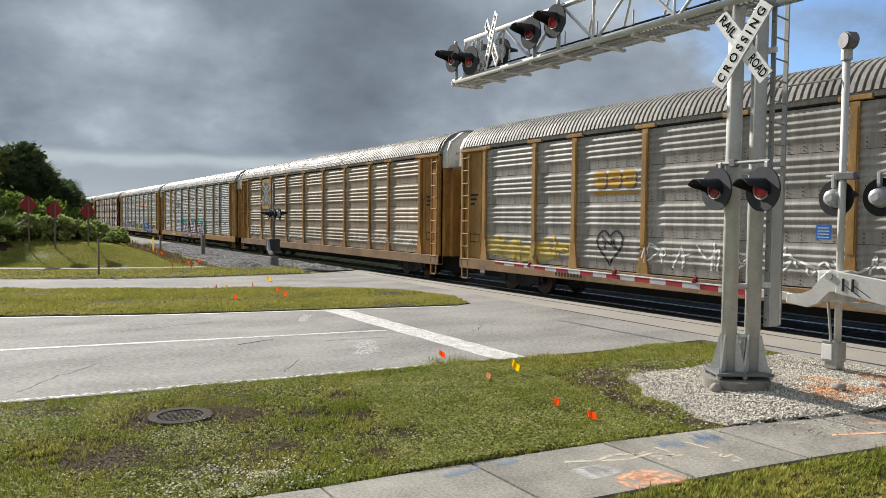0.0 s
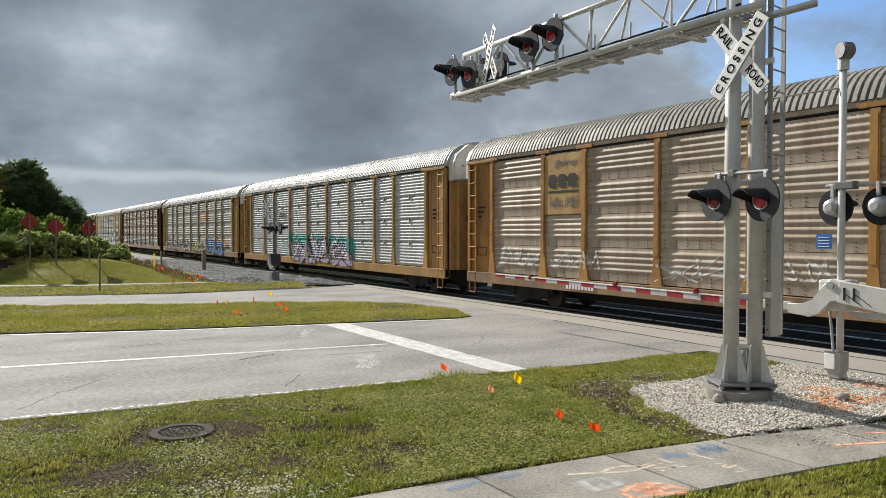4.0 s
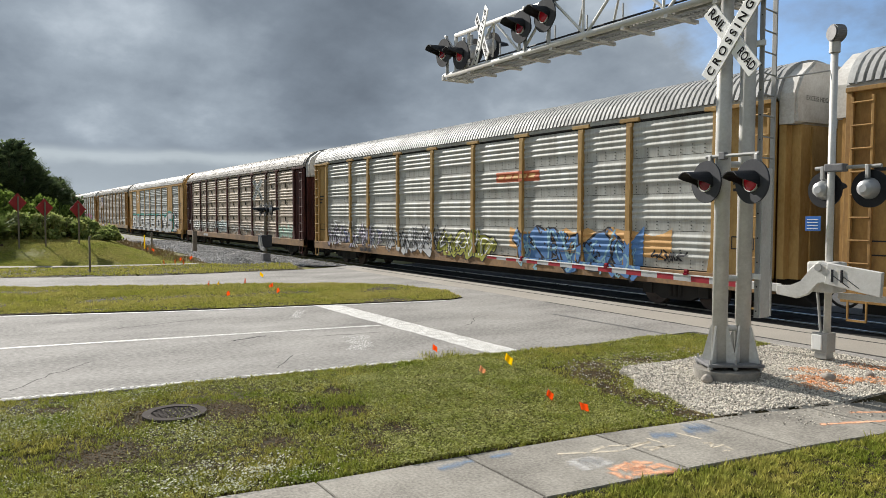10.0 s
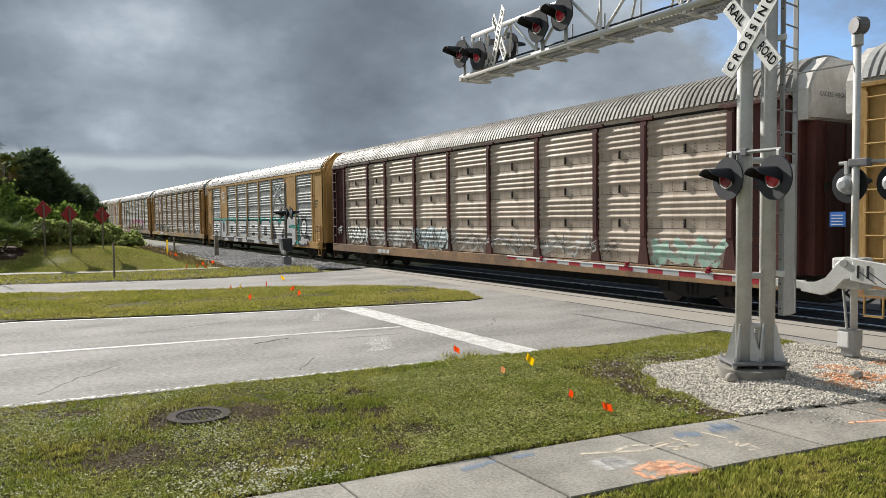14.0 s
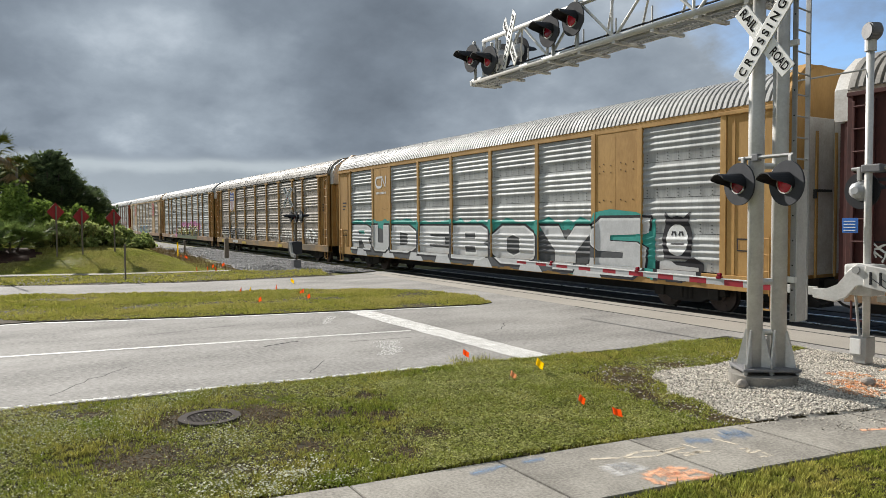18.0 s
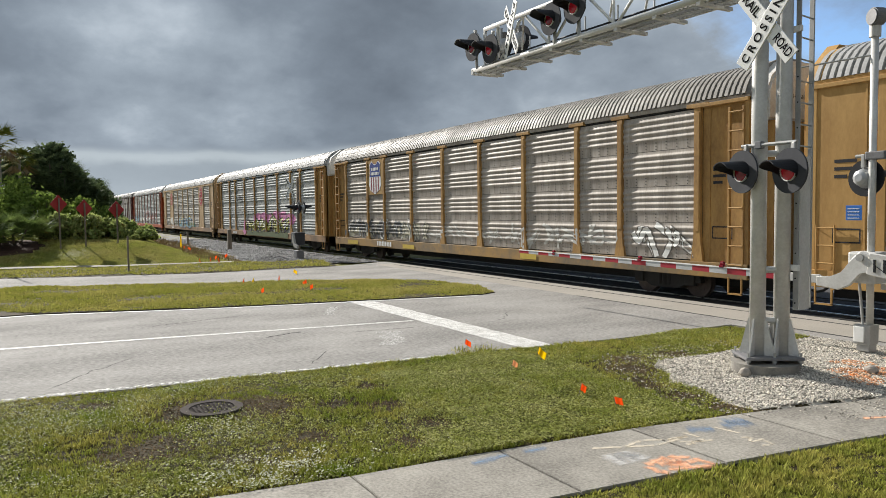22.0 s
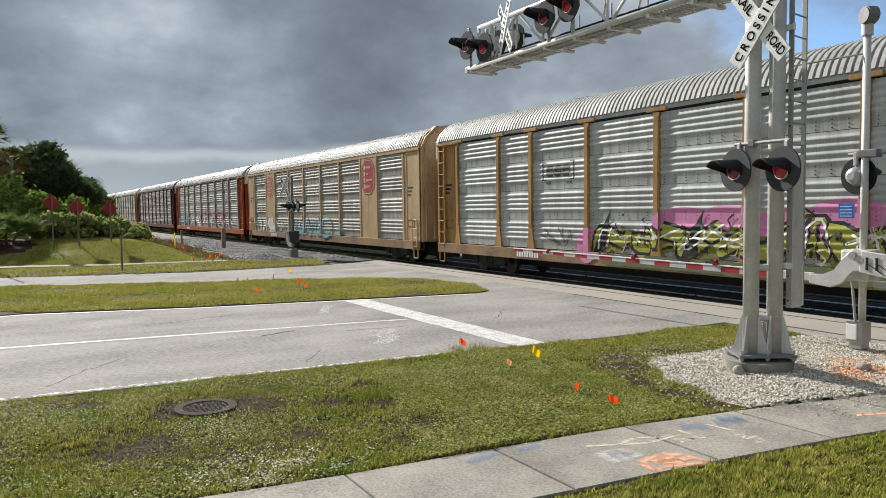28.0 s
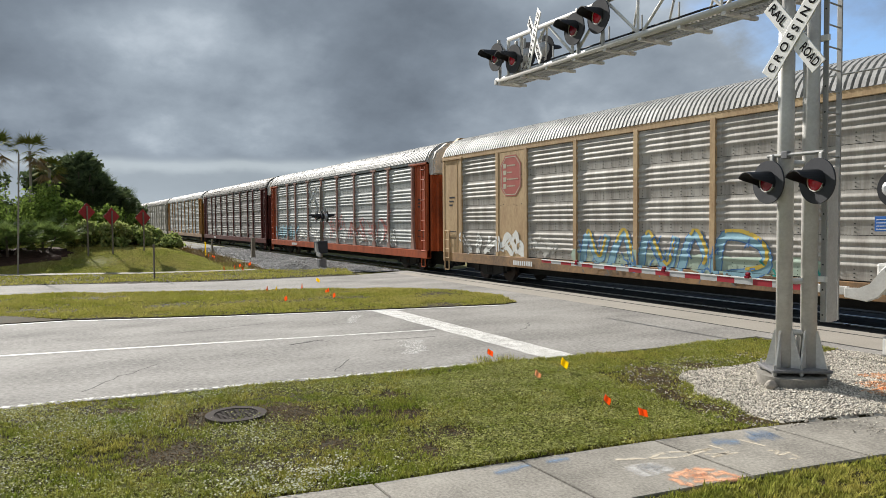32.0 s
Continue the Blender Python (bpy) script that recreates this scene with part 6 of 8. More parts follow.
FAT = {
    "R": [[(0, 0), (0, 1), (.75, 1), (1, .85), (1, .6), (.82, .45), (1, 0), (.66, 0), (.5, .38), (.34, .38), (.34, 0)], [(.34, .62), (.34, .78), (.64, .78), (.64, .62)]],
    "U": [[(0, 1), (0, .2), (.2, 0), (.8, 0), (1, .2), (1, 1), (.66, 1), (.66, .3), (.34, .3), (.34, 1)]],
    "D": [[(0, 0), (0, 1), (.7, 1), (1, .75), (1, .25), (.7, 0)], [(.34, .25), (.34, .75), (.64, .7), (.64, .3)]],
    "E": [[(0, 0), (0, 1), (1, 1), (1, .74), (.36, .74), (.36, .62), (.85, .62), (.85, .38), (.36, .38), (.36, .26), (1, .26), (1, 0)]],
    "B": [[(0, 0), (0, 1), (.8, 1), (1, .85), (1, .62), (.85, .5), (1, .38), (1, .15), (.8, 0)], [(.36, .62), (.36, .78), (.64, .78), (.64, .62)], [(.36, .22), (.36, .4), (.64, .4), (.64, .22)]],
    "O": [[(0, .25), (0, .75), (.25, 1), (.75, 1), (1, .75), (1, .25), (.75, 0), (.25, 0)], [(.36, .32), (.36, .68), (.5, .76), (.64, .68), (.64, .32), (.5, .24)]],
    "Y": [[(0, 1), (.36, 1), (.5, .68), (.64, 1), (1, 1), (.68, .42), (.68, 0), (.32, 0), (.32, .42)]],
    "S": [[(1, 1), (.15, 1), (0, .85), (0, .55), (.15, .42), (.64, .42), (.64, .28), (0, .28), (0, 0), (.85, 0), (1, .15), (1, .5), (.85, .6), (.36, .6), (.36, .74), (1, .74)]],
}
for ch, x, w0, z, h0, lean in (("R", -11.3, 2.4, 0.98, 1.2, 0), ("U", -8.75, 1.85, 0.95, 1.25, 0), ("D", -6.75, 2.5, 0.98, 1.2, 0), ("E", -4.05, 2.55, 0.96, 1.22, 0.1), ("B", -1.3, 2.6, 0.9, 1.3, 0), ("O", 1.45, 2.65, 0.86, 1.34, 0), ("Y", 4.2, 2.75, 0.82, 1.38, 0.1), ("S", 6.75, 2.25, 0.78, 1.66, 0.25)):
    for nm, grow, mat, lift in (("graffiti_rim", 0.08, P_BLACK, 0.012), ("graffiti_edge", 0.0, P_WHITE, 0.016), ("graffiti_letter", -0.07, P_SILVER, 0.019)):
        segs = []
        for n0, o in enumerate(FAT[ch]):
            g = grow if n0 == 0 else -grow * 0.8 if grow < 0 else 0.0
            xs, zs = [q[0] for q in o], [q[1] for q in o]
            mx, mz, kx, kz = (max(xs) + min(xs)) / 2, (max(zs) + min(zs)) / 2, 1 + 2 * g / (w0 * (max(xs) - min(xs))), 1 + 2 * g / (h0 * (max(zs) - min(zs)))
            o = [(mx + (px - mx) * kx, mz + (pz - mz) * kz) for px, pz in o]
            segs += loop([(x + px * w0 + lean * (pz - 0.5), z + pz * h0) for px, pz in o])
        spray(c, nm, segs, mat, "groups", {"graffiti_rim": "dark rim of a sprayed letter", "graffiti_edge": "", "graffiti_letter": "large silver-white sprayed letter"}[nm], lift=lift, framed=True)
# a small sprayed figure in the bay behind the letters
fig = curve([(9.62, 1.35), (9.55, 1.9), (9.66, 2.32), (9.62, 2.6), (9.82, 2.45), (10.05, 2.48), (10.28, 2.45), (10.48, 2.6), (10.44, 2.32), (10.55, 1.9), (10.48, 1.35)], 4)
spray(c, "graffiti_figure", loop(fig), P_BLACK, "groups", "black sprayed shape", lift=0.008)
spray(c, "graffiti_figure", loop([(10.05 + 0.36 * math.cos(a), 1.85 + 0.42 * math.sin(a)) for a in [0.3 * i for i in range(21)]]), P_WHITE, "groups", lift=0.013)
spray(c, "graffiti_line", Shapes([stroke(curve([(9.86, 1.95), (9.94, 2.1), (10.02, 1.95)]), 0.05), stroke(curve([(10.1, 1.95), (10.18, 2.1), (10.26, 1.95)]), 0.05), stroke([(9.85, 1.75), (10.28, 1.75)], 0.04)]), P_BLACK, "groups", lift=0.018)
spray(c, "graffiti_figure", ragged(rs, 9.3, 10.9, 0.74, 1.45, 0.12), P_BLACK, "groups", lift=0.01)
spray(c, "graffiti_figure", ragged(rs, 9.45, 10.75, 0.8, 1.35, 0.14), P_SILVER, "groups", lift=0.015)

c = CARS[6]
placard(c, -8.66, -6.97, 3.2, 4.9, C_PALEGOLD, "gold emblem placard")


def shield(g):
    """A waisted shield with a pointed foot, grown by g."""
    half = [(0.0, 4.62), (0.16, 4.66), (0.36, 4.78), (0.58, 4.62), (0.54, 4.45), (0.55, 4.2), (0.62, 3.9), (0.62, 3.66), (0.5, 3.46), (0.25, 3.36), (0.0, 3.26)]
    k = 1 + g / 0.62
    kz = 1 + g / 0.76
    pts = [(q * k, 4.02 + (z - 4.02) * kz) for q, z in half]
    return [(-7.82 + q, z) for q, z in pts] + [(-7.82 - q, z) for q, z in pts[-2:0:-1]]


spray(c, "emblem_border", loop(shield(0.07)), P_MAROON, "groups", flat=0.058)
spray(c, "emblem_border", loop(shield(0.05)), P_WHITE, "groups", "white border of the shield", flat=0.061)
spray(c, "emblem_field", loop([p if p[1] > 4.06 else (p[0], 4.06) for p in shield(0.0)]), P_NAVY, "groups", "navy field of the shield emblem", flat=0.064)
for i in range(9):
    x0, x1 = -8.4 + i * 1.16 / 9, -8.4 + (i + 1) * 1.16 / 9
    foot = [3.28 + 0.3 * abs((x + 7.82) / 0.6) ** 2.2 for x in (x0, x1)]
    spray(c, "emblem_stripe", loop([(x0, foot[0]), (x1, foot[1]), (x1, 4.04), (x0, 4.04)]), P_WHITE if i % 2 == 0 else P_MAROON, "groups", flat=0.065)
spray(c, "emblem_line", Shapes([bar(-8.2 + 0.16 * i, -8.08 + 0.16 * i, 4.36, 4.5) for i in range(5)] + [bar(-8.27 + 0.155 * i, -8.16 + 0.155 * i, 4.14, 4.28) for i in range(6)]), P_WHITE, "groups", flat=0.068)
spray(c, "graffiti_halo", ragged(rs, -11.3, -3.4, 1.07, 1.95, 0.25), P_CREAM, "groups", "cream sprayed ground of the letters")
tag(c, tag_lines(rs, -11.3, -8.2, 1.06, 2.0, 3, 0.15, 0.15), 0.2, P_DKGREY, P_SHADE, "groups", "dark sprayed letters on cream", 0.06)
tag(c, tag_lines(rs, -8.2, -5.4, 1.06, 2.0, 4, 0.15, 0.15), 0.18, P_DKGREY, P_SHADE, "groups", "dark sprayed letters on cream", 0.06)
tag(c, tag_lines(rs, -5.6, -2.6, 1.06, 2.1, 4, 0.2, 0.1), 0.1, P_CREAM, P_DKGREY, "groups", "cream sprayed letters with dark edges", 0.08, 0.014)
spray(c, "graffiti_line", zigzag(rs, -11.2, -3.2, 1.1, 2.0, 22, 0.045), P_GREYW, "groups", lift=0.026)
tag(c, tag_lines(rs, -2.4, 2.6, 1.06, 1.95, 5, 0.3), 0.06, P_DUST, None, "groups", "faint pale sprayed outlines")
tag(c, tag_lines(rs, 3.0, 8.4, 1.06, 2.0, 5, 0.2), 0.1, P_DUST, None, "groups", "pale sprayed letters")
tag(c, tag_lines(rs, 8.9, 11.3, 1.0, 2.05, 2, 0.1), 0.16, P_GREYW, P_SHADE, "groups", "white sprayed letters with dark edges", 0.08)
spray(c, "yellow_plate", Shapes([bar(-11.2, -9.9, 0.72, 0.92), bar(-4.9, -3.8, 0.72, 0.9), bar(4.0, 4.9, 0.72, 0.9)]), P_YELLOW, "groups", "worn yellow patch on the sill")

c = CARS[7]
emblem_blocks(c, -5.5, 3.55, 0.4, P_DKGREY, "groups", "dark emblem in square brackets", brackets=True)
spray(c, "graffiti_halo", cloud(rs, -1.2, 7.4, 1.5, 2.5, 6), P_PINK, "groups", "pink sprayed clouds")
spray(c, "graffiti_halo", cloud(rs, -4.5, -2.8, 0.75, 1.9, 2), P_PINK, "groups", "pink sprayed cloud", lift=0.006)
spray(c, "graffiti_base", ragged(rs, -3.4, 6.4, 0.68, 1.1, 0.06), pm("dull_green_spray", (0.12, 0.15, 0.08)), "groups", "dull green sprayed base", lift=0.008)
spray(c, "graffiti_shadow", ragged(rs, -3.3, 6.2, 0.98, 1.9, 0.3), P_OLIVEDARK, "groups", "dark olive sprayed ground", lift=0.009)
tag(c, tag_lines(rs, -3.6, 6.2, 0.95, 2.25, 7, 0.35, 0.16), 0.36, P_OLIVE, P_BLACK, "groups", "olive and yellow sprayed letters with black outlines", 0.16, 0.011, shine=P_GREYW)
spray(c, "graffiti", Shapes([loop([(x, 1.0), (x + 0.55, 1.15), (x + 0.75, 2.3), (x + 0.35, 1.7)]) for x in (-3.9, -0.6, 2.3, 5.2)]), P_BLACK, "groups", "black sprayed spikes", lift=0.022)
spray(c, "graffiti_line", zigzag(rs, -3.4, 6.0, 1.0, 2.2, 20, 0.05), P_BLACK, "groups", lift=0.026)
spray(c, "graffiti_line", zigzag(rs, -3.4, 6.0, 1.05, 2.2, 14, 0.04), P_CREAM, "groups", lift=0.028)
spray(c, "graffiti_line", Shapes([stroke(p, 0.035) for p in tag_lines(rs, -6.2, -4.6, 1.1, 1.8, 2, 0.1)]), P_SHADE, "groups", lift=0.012)

c = CARS[8]


def octagon(x, half, zlo, zhi):
    q = half * 0.5
    return [(x - half, zlo + q), (x - half + q, zlo), (x + half - q, zlo), (x + half, zlo + q), (x + half, zhi - q), (x + half - q, zhi), (x - half + q, zhi), (x - half, zhi - q)]


for x, half, zlo, zhi, mat in ((-7.82, 0.68, 3.25, 4.75, P_FADEDRED), (7.82, 0.72, 3.12, 4.84, P_RED)):
    spray(c, "emblem", loop(octagon(x, half, zlo, zhi)), mat, "groups", "faded red octagonal emblem", flat=0.05)
    spray(c, "emblem_border", loop(octagon(x, half - 0.05, zlo + 0.05, zhi - 0.05)) + loop(octagon(x, half - 0.08, zlo + 0.08, zhi - 0.08)), P_CREAM, "groups", "pale border line of the emblem", flat=0.054)
    h = (zhi - zlo - 0.5) / 4
    for r, n in enumerate((5, 3, 7, 5)):
        zr = zhi - 0.25 - (r + 1) * h
        spray(c, "emblem_line", Shapes([bar(x - 0.48, x - 0.28, zr + 0.04, zr + h - 0.04)] + [bar(x - 0.22 + 0.105 * i, x - 0.14 + 0.105 * i, zr + 0.1, zr + h - 0.1) for i in range(n)]), P_CREAM, "groups", flat=0.054)
tag(c, tag_lines(rs, -11.2, -8.8, 1.0, 1.9, 3, 0.1), 0.2, P_GREYW, P_SHADE, "groups", "white sprayed letters", 0.06, framed=True)
tag(c, tag_lines(rs, -8.6, -6.8, 1.0, 1.95, 2, 0.1), 0.22, P_GREYW, None, "groups", "white sprayed letters", framed=True)
tag(c, tag_lines(rs, -6.7, -5.0, 1.05, 1.85, 2, 0.15), 0.16, P_DUST, None, "groups", "faded white sprayed letters", framed=True)
spray(c, "graffiti_halo", cloud(rs, -4.2, 4.4, 0.9, 1.5, 7), P_MINT, "groups", "pale green sprayed haze", framed=True)
lines = [[(-3.8, 1.0), (-3.5, 1.95), (-3.0, 1.1), (-2.6, 1.9)], [(-2.5, 1.0), (-1.9, 2.0), (-1.45, 1.0)], [(-1.2, 1.0), (-0.9, 1.95), (-0.2, 1.0), (0.15, 1.9)], [(0.3, 1.0), (0.75, 2.0), (1.2, 1.4), (1.0, 1.0)], [(1.5, 1.0), (1.75, 1.95), (2.8, 1.75), (2.9, 1.15), (1.8, 0.95)]]
tag(c, [curve(p, 4) for p in lines], 0.24, P_SKY, P_BLUE, "groups", "blue sprayed letters with dark blue edges", 0.06, 0.01, framed=True)
tag(c, [[(x, z + 0.12) for x, z in curve(p, 4)][len(p) * 4 // 4 - 1:len(p) * 3] for p in lines], 0.1, P_YELLOW, None, "groups", "yellow sprayed fill of the letters", lift=0.018, framed=True)
spray(c, "graffiti_line", zigzag(rs, -4.0, 3.0, 0.8, 1.9, 18, 0.05), P_BLUE, "groups", lift=0.026, framed=True)
spray(c, "graffiti_line", zigzag(rs, 2.8, 4.6, 1.0, 1.7, 10, 0.05), P_TEAL, "groups", lift=0.026, framed=True)
spray(c, "graffiti_line", zigzag(rs, -4.0, 3.0, 0.7, 1.0, 14, 0.05), P_SHADE, "groups", lift=0.028, framed=True)

c = CARS[9]
tag(c, tag_lines(rs, -11.2, -6.5, 1.1, 2.2, 4, 0.15), 0.26, P_SKY, P_SHADE, "groups", "pale blue sprayed letters", 0.08)
tag(c, tag_lines(rs, -6.0, 10.0, 1.1, 2.0, 13, 0.2), 0.12, P_GREYW, P_SHADE, "groups", "pale sprayed letters", 0.05)
tag(c, tag_lines(rs, -2.0, 9.0, 1.2, 3.0, 7, 0.5), 0.06, P_FADEDRED, None, "groups", "thin red sprayed lines", lift=0.024)
for k in (10, 11, 12):
    tag(CARS[k], tag_lines(rs, -10, 6, 1.1, 1.8, 12, 0.2), 0.14, P_DUST, None, "groups", "pale sprayed letters")


# ---- signals ----
DARKGREY = material("weathered_grey_casting", (0.2, 0.2, 0.205), (0.12, 0.12, 0.125), 0.6, 0.2, scale=5, bump=0.04)
def ring_mesh(r0, r1, y):
    bm = bmnew()
    rows = [[bm.verts.new((r * math.cos(a), yy, r * math.sin(a))) for r, yy in ((r0, 0.0), (r1, 0.0), (r1, y), (r0, y))] for a in [i * math.pi / 16 for i in range(32)]]
    for i in range(32):
        for j in range(4):
            bm.faces.new((rows[i][j], rows[(i + 1) % 32][j], rows[(i + 1) % 32][(j + 1) % 4], rows[i][(j + 1) % 4]))
    return bm


def lamp_unit(name, m, parent, lit=False, back=False, hood_len=0.38):
    """A flashing-light unit looking along -y: disc, lens, hood and housing."""
    u = part("disc", once("disc", lambda: rod(bmnew(), (0, 0.02, 0), (0, -0.005, 0), 0.3, 40)), BLACK if back else TARGET, parent, "round black backing disc")
    u.matrix_local = m
    part("housing", once("housing", lambda: rod(rod(bmnew(), (0, 0.02, 0), (0, 0.17, 0), 0.17, 24, 0.12), (0, 0.17, 0), (0, 0.21, 0), 0.12, 24, 0.06)), DOME if back else BLACK, u)

    def hood():
        bm = bmnew()
        n = 18
        rows = []
        for i in range(n + 1):
            a = -0.5 + (math.pi + 1.0) * i / n
            r = 0.155
            s = min(1.0, max(0.0, (math.sin(a) + 0.35) / 0.85))
            ln = hood_len * (0.1 + 0.9 * s * s * (3 - 2 * s))
            rows.append([bm.verts.new((q * math.cos(a), y, q * math.sin(a) * (0.9 if y < -0.1 else 1) + 0.03 * min(0.0, y))) for q, y in ((r, -0.005), (r + 0.008, -ln), (r - 0.006, -ln), (r - 0.012, -0.005))])
        for p, q in zip(rows, rows[1:]):
            for j in range(4):
                bm.faces.new((p[j], q[j], q[(j + 1) % 4], p[(j + 1) % 4]))
        return bm
    part("hood", once("hood", hood), BLACK, u)

    def lens():
        bm = bmnew()
        bmesh.ops.create_uvsphere(bm, u_segments=24, v_segments=10, radius=0.128)
        for v in bm.verts:
            v.co.y = -0.012 - abs(v.co.y) * 0.25 if v.co.y < 0 else -0.006
        return bm
    part("lens", once("lens", lens), RED_LIT if lit else RED_LENS, u, "red glass lens")
    part("lens_ring", once("lens_ring", lambda: ring_mesh(0.127, 0.14, -0.03)), DARKGREY if back else ALU_PAINT, u)
    part("bracket", once("bracket", lambda: box(bmnew(), -0.03, 0.03, 0.05, 0.11, 0.16, 0.38, 0.01)), GALV, u)
    return u


def crossbuck(parent, m):
    for ang, words in ((-52, ("RAIL", "ROAD")), (52, ("CROSSING",))):
        b = part("board", once("board", lambda: box(bmnew(), -0.62, 0.62, -0.01, 0.01, -0.115, 0.115, 0.004)), WHITE, parent, "white reflective board")
        b.matrix_local = m @ Matrix.Translation((0, 0.0 if ang < 0 else -0.024, 0)) @ Matrix.Rotation(radians(-ang), 4, "Y")
        for i, w in enumerate(words):
            me = letters(w if len(words) == 2 else " ".join(w), 0.17, 0.004)
            ob = part("letters", me, INK, b)
            xs = [v.co.x for v in me.vertices]
            width = max(xs) - min(xs)
            want = 0.36 if len(words) == 2 else 1.1
            x = 0 if len(words) == 1 else (-0.4 if i == 0 else 0.4)
            ob.matrix_local = Matrix.Translation((x, -0.0145, 0)) @ Matrix.Rotation(radians(90), 4, "X") @ Matrix.Diagonal((want / width, 1, 1, 1))


gantry = thing("cantilever_signal", "silver cantilever crossing signal on two round masts over the road", "railroad signal", m=Matrix.Translation((0, 0, 0)))
MA, MB = Vector((-6.55, -5.92)), Vector((-6.37, -5.64))
gz = 0.1
part("foundation", rod(bmnew(), (-6.49, -5.83, -0.1), (-6.49, -5.83, 0.22), 0.45, 40), CONC_BASE, gantry, "round stained concrete foundation")
bm = box(bmnew(), -0.4, 0.4, -0.29, 0.29, 0.275, 0.315, 0.008)
bp = part("base_plate", bm, DARKGREY, gantry)
AX = math.degrees(math.atan2(MB.y - MA.y, MB.x - MA.x))
bp.matrix_local = pose(-6.48, -5.79, 0, 0, 0, AX)
for i in range(6):
    bm = rod(rod(bmnew(), (0, 0, 0.2), (0, 0, 0.38), 0.016, 8), (0, 0, 0.24), (0, 0, 0.276), 0.035, 6)
    ob = part("anchor_bolt", bm, GALV, gantry)
    q = Matrix.Rotation(radians(AX), 4, "Z") @ Vector(((-0.36, 0, 0.36)[i % 3], -0.25 if i < 3 else 0.25, 0))
    ob.location = (-6.48 + q.x, -5.79 + q.y, 0)
for c2, r in ((MA, 0.107), (MB, 0.107)):
    smooth(part("mast", rod(bmnew(), (c2.x, c2.y, 0.3), (c2.x, c2.y, 7.4), r, 32), ALU_PAINT, gantry, "tall round aluminium-painted mast"))
    for k in range(4):
        a = radians(AX + 45 + 90 * k)
        d = Vector((math.cos(a), math.sin(a), 0)); n = Vector((-d.y, d.x, 0)) * 0.012
        bm = bmnew()
        pts = [(r * 0.9, 0.31), (r + 0.145, 0.31), (r + 0.145, 0.34), (r + 0.02, 0.83), (r * 0.9, 0.83)]
        va = [bm.verts.new(Vector((c2.x, c2.y, z)) + d * q + n) for q, z in pts]
        vb = [bm.verts.new(Vector((c2.x, c2.y, z)) + d * q - n) for q, z in pts]
        bm.faces.new(va); bm.faces.new(vb[::-1])
        for i in range(5):
            bm.faces.new((va[i], vb[i], vb[(i + 1) % 5], va[(i + 1) % 5]))
        part("gusset", bm, ALU_PAINT, gantry)
for z in (0.8, 1.52, 3.15, 5.2):
    part("mast_tie", rod(bmnew(), (MA.x, MA.y, z), (MB.x, MB.y, z), 0.045, 12), ALU_PAINT, gantry)
# light pair with its cross arm
part("cross_arm", rod(bmnew(), (-6.74, -6.04, 3.26), (-5.9, -6.04, 3.26), 0.026, 12), GALV, gantry)
part("cross_arm_clamp", box(bmnew(), -6.52, -6.42, -6.07, -5.98, 3.21, 3.31, 0.01), DARKGREY, gantry)
lamp_unit("lamp", pose(-6.68, -6.12, 2.9, 0, 0, -12), gantry)
lamp_unit("lamp", pose(-5.95, -6.12, 2.88, 0, 0, -12), gantry, lit=True)
crossbuck(gantry, pose(-6.32, -6.1, 4.85, 0, 0, -2))
# ladder behind the masts
P1, P2 = Vector((-6.24, -5.52, 0)), Vector((-6.3, -5.13, 0))
for p in (P1, P2):
    part("ladder_rail", box(bmnew(), p.x - 0.035, p.x + 0.035, p.y - 0.012, p.y + 0.012, 0.95, 8.0, 0.003), GALV, gantry)
for k in range(22):
    part("rung", once("rung", lambda: rod(bmnew(), P1, P2, 0.012, 8)), GALV, gantry).location.z = 1.15 + 0.3 * k
for k in range(20):
    part("rail_hole", once("rail_hole", lambda: rod(bmnew(), (P1.x, P1.y - 0.0125, 0), (P1.x, P1.y - 0.0145, 0), 0.012, 8)), BLACK, gantry).location.z = 1.05 + 0.35 * k
g0 = part("ladder_guard", box(bmnew(), 0.0, 0.27, -0.01, 0.01, 0.95, 3.1, 0.004), ALU_PAINT, gantry, "flat grey climbing guard plate")
g0.matrix_local = pose(-6.2, -5.51, 0, 0, 0, 96)
for z in (1.55, 4.85):
    part("ladder_bracket", box(bmnew(), -6.38, -6.17, -5.59, -5.53, z - 0.04, z + 0.04, 0.006), WHITE, gantry)
# truss out over the road
Y0, Y1, ZL, ZT, XT = -6.08, -5.5, 5.5, 6.3, -13.65
for (y, z, x1) in ((Y0, ZL, -6.0), (Y1, ZL, -5.6), (Y0, ZT, -6.0)):
    smooth(part("chord", rod(bmnew(), (XT + (0.45 if z == ZT else 0), y, z), (x1, y, z), 0.052 if z < 6 else 0.045, 16), ALU_PAINT, gantry))
xs = np.linspace(XT + 0.1, -6.6, 9)
for i, x in enumerate(xs):
    part("cross_piece", box(bmnew(), x - 0.04, x + 0.04, Y0 - 0.03, Y1 + 0.12, ZL - 0.1, ZL - 0.045, 0.006), ALU_PAINT, gantry)
    part("handrail_post", rod(bmnew(), (x + 0.3, Y1, ZL), (x + 0.3, Y1, ZL + 0.55), 0.016, 8), GALV, gantry)
    if i < len(xs) - 1:
        nx = xs[i + 1]
        up = i % 2 == 1
        part("brace", rod(bmnew(), (x, Y0, ZL if up else ZT), (nx, Y0, ZT if up else ZL), 0.026, 10), ALU_PAINT, gantry)
        if up:
            part("brace", rod(bmnew(), (x - 0.06, Y0, ZL), (x - 0.06, Y0, ZT), 0.024, 10), ALU_PAINT, gantry)
        part("brace", rod(bmnew(), (x, Y1, ZL), (nx, Y0, ZT), 0.02, 10), ALU_PAINT, gantry)
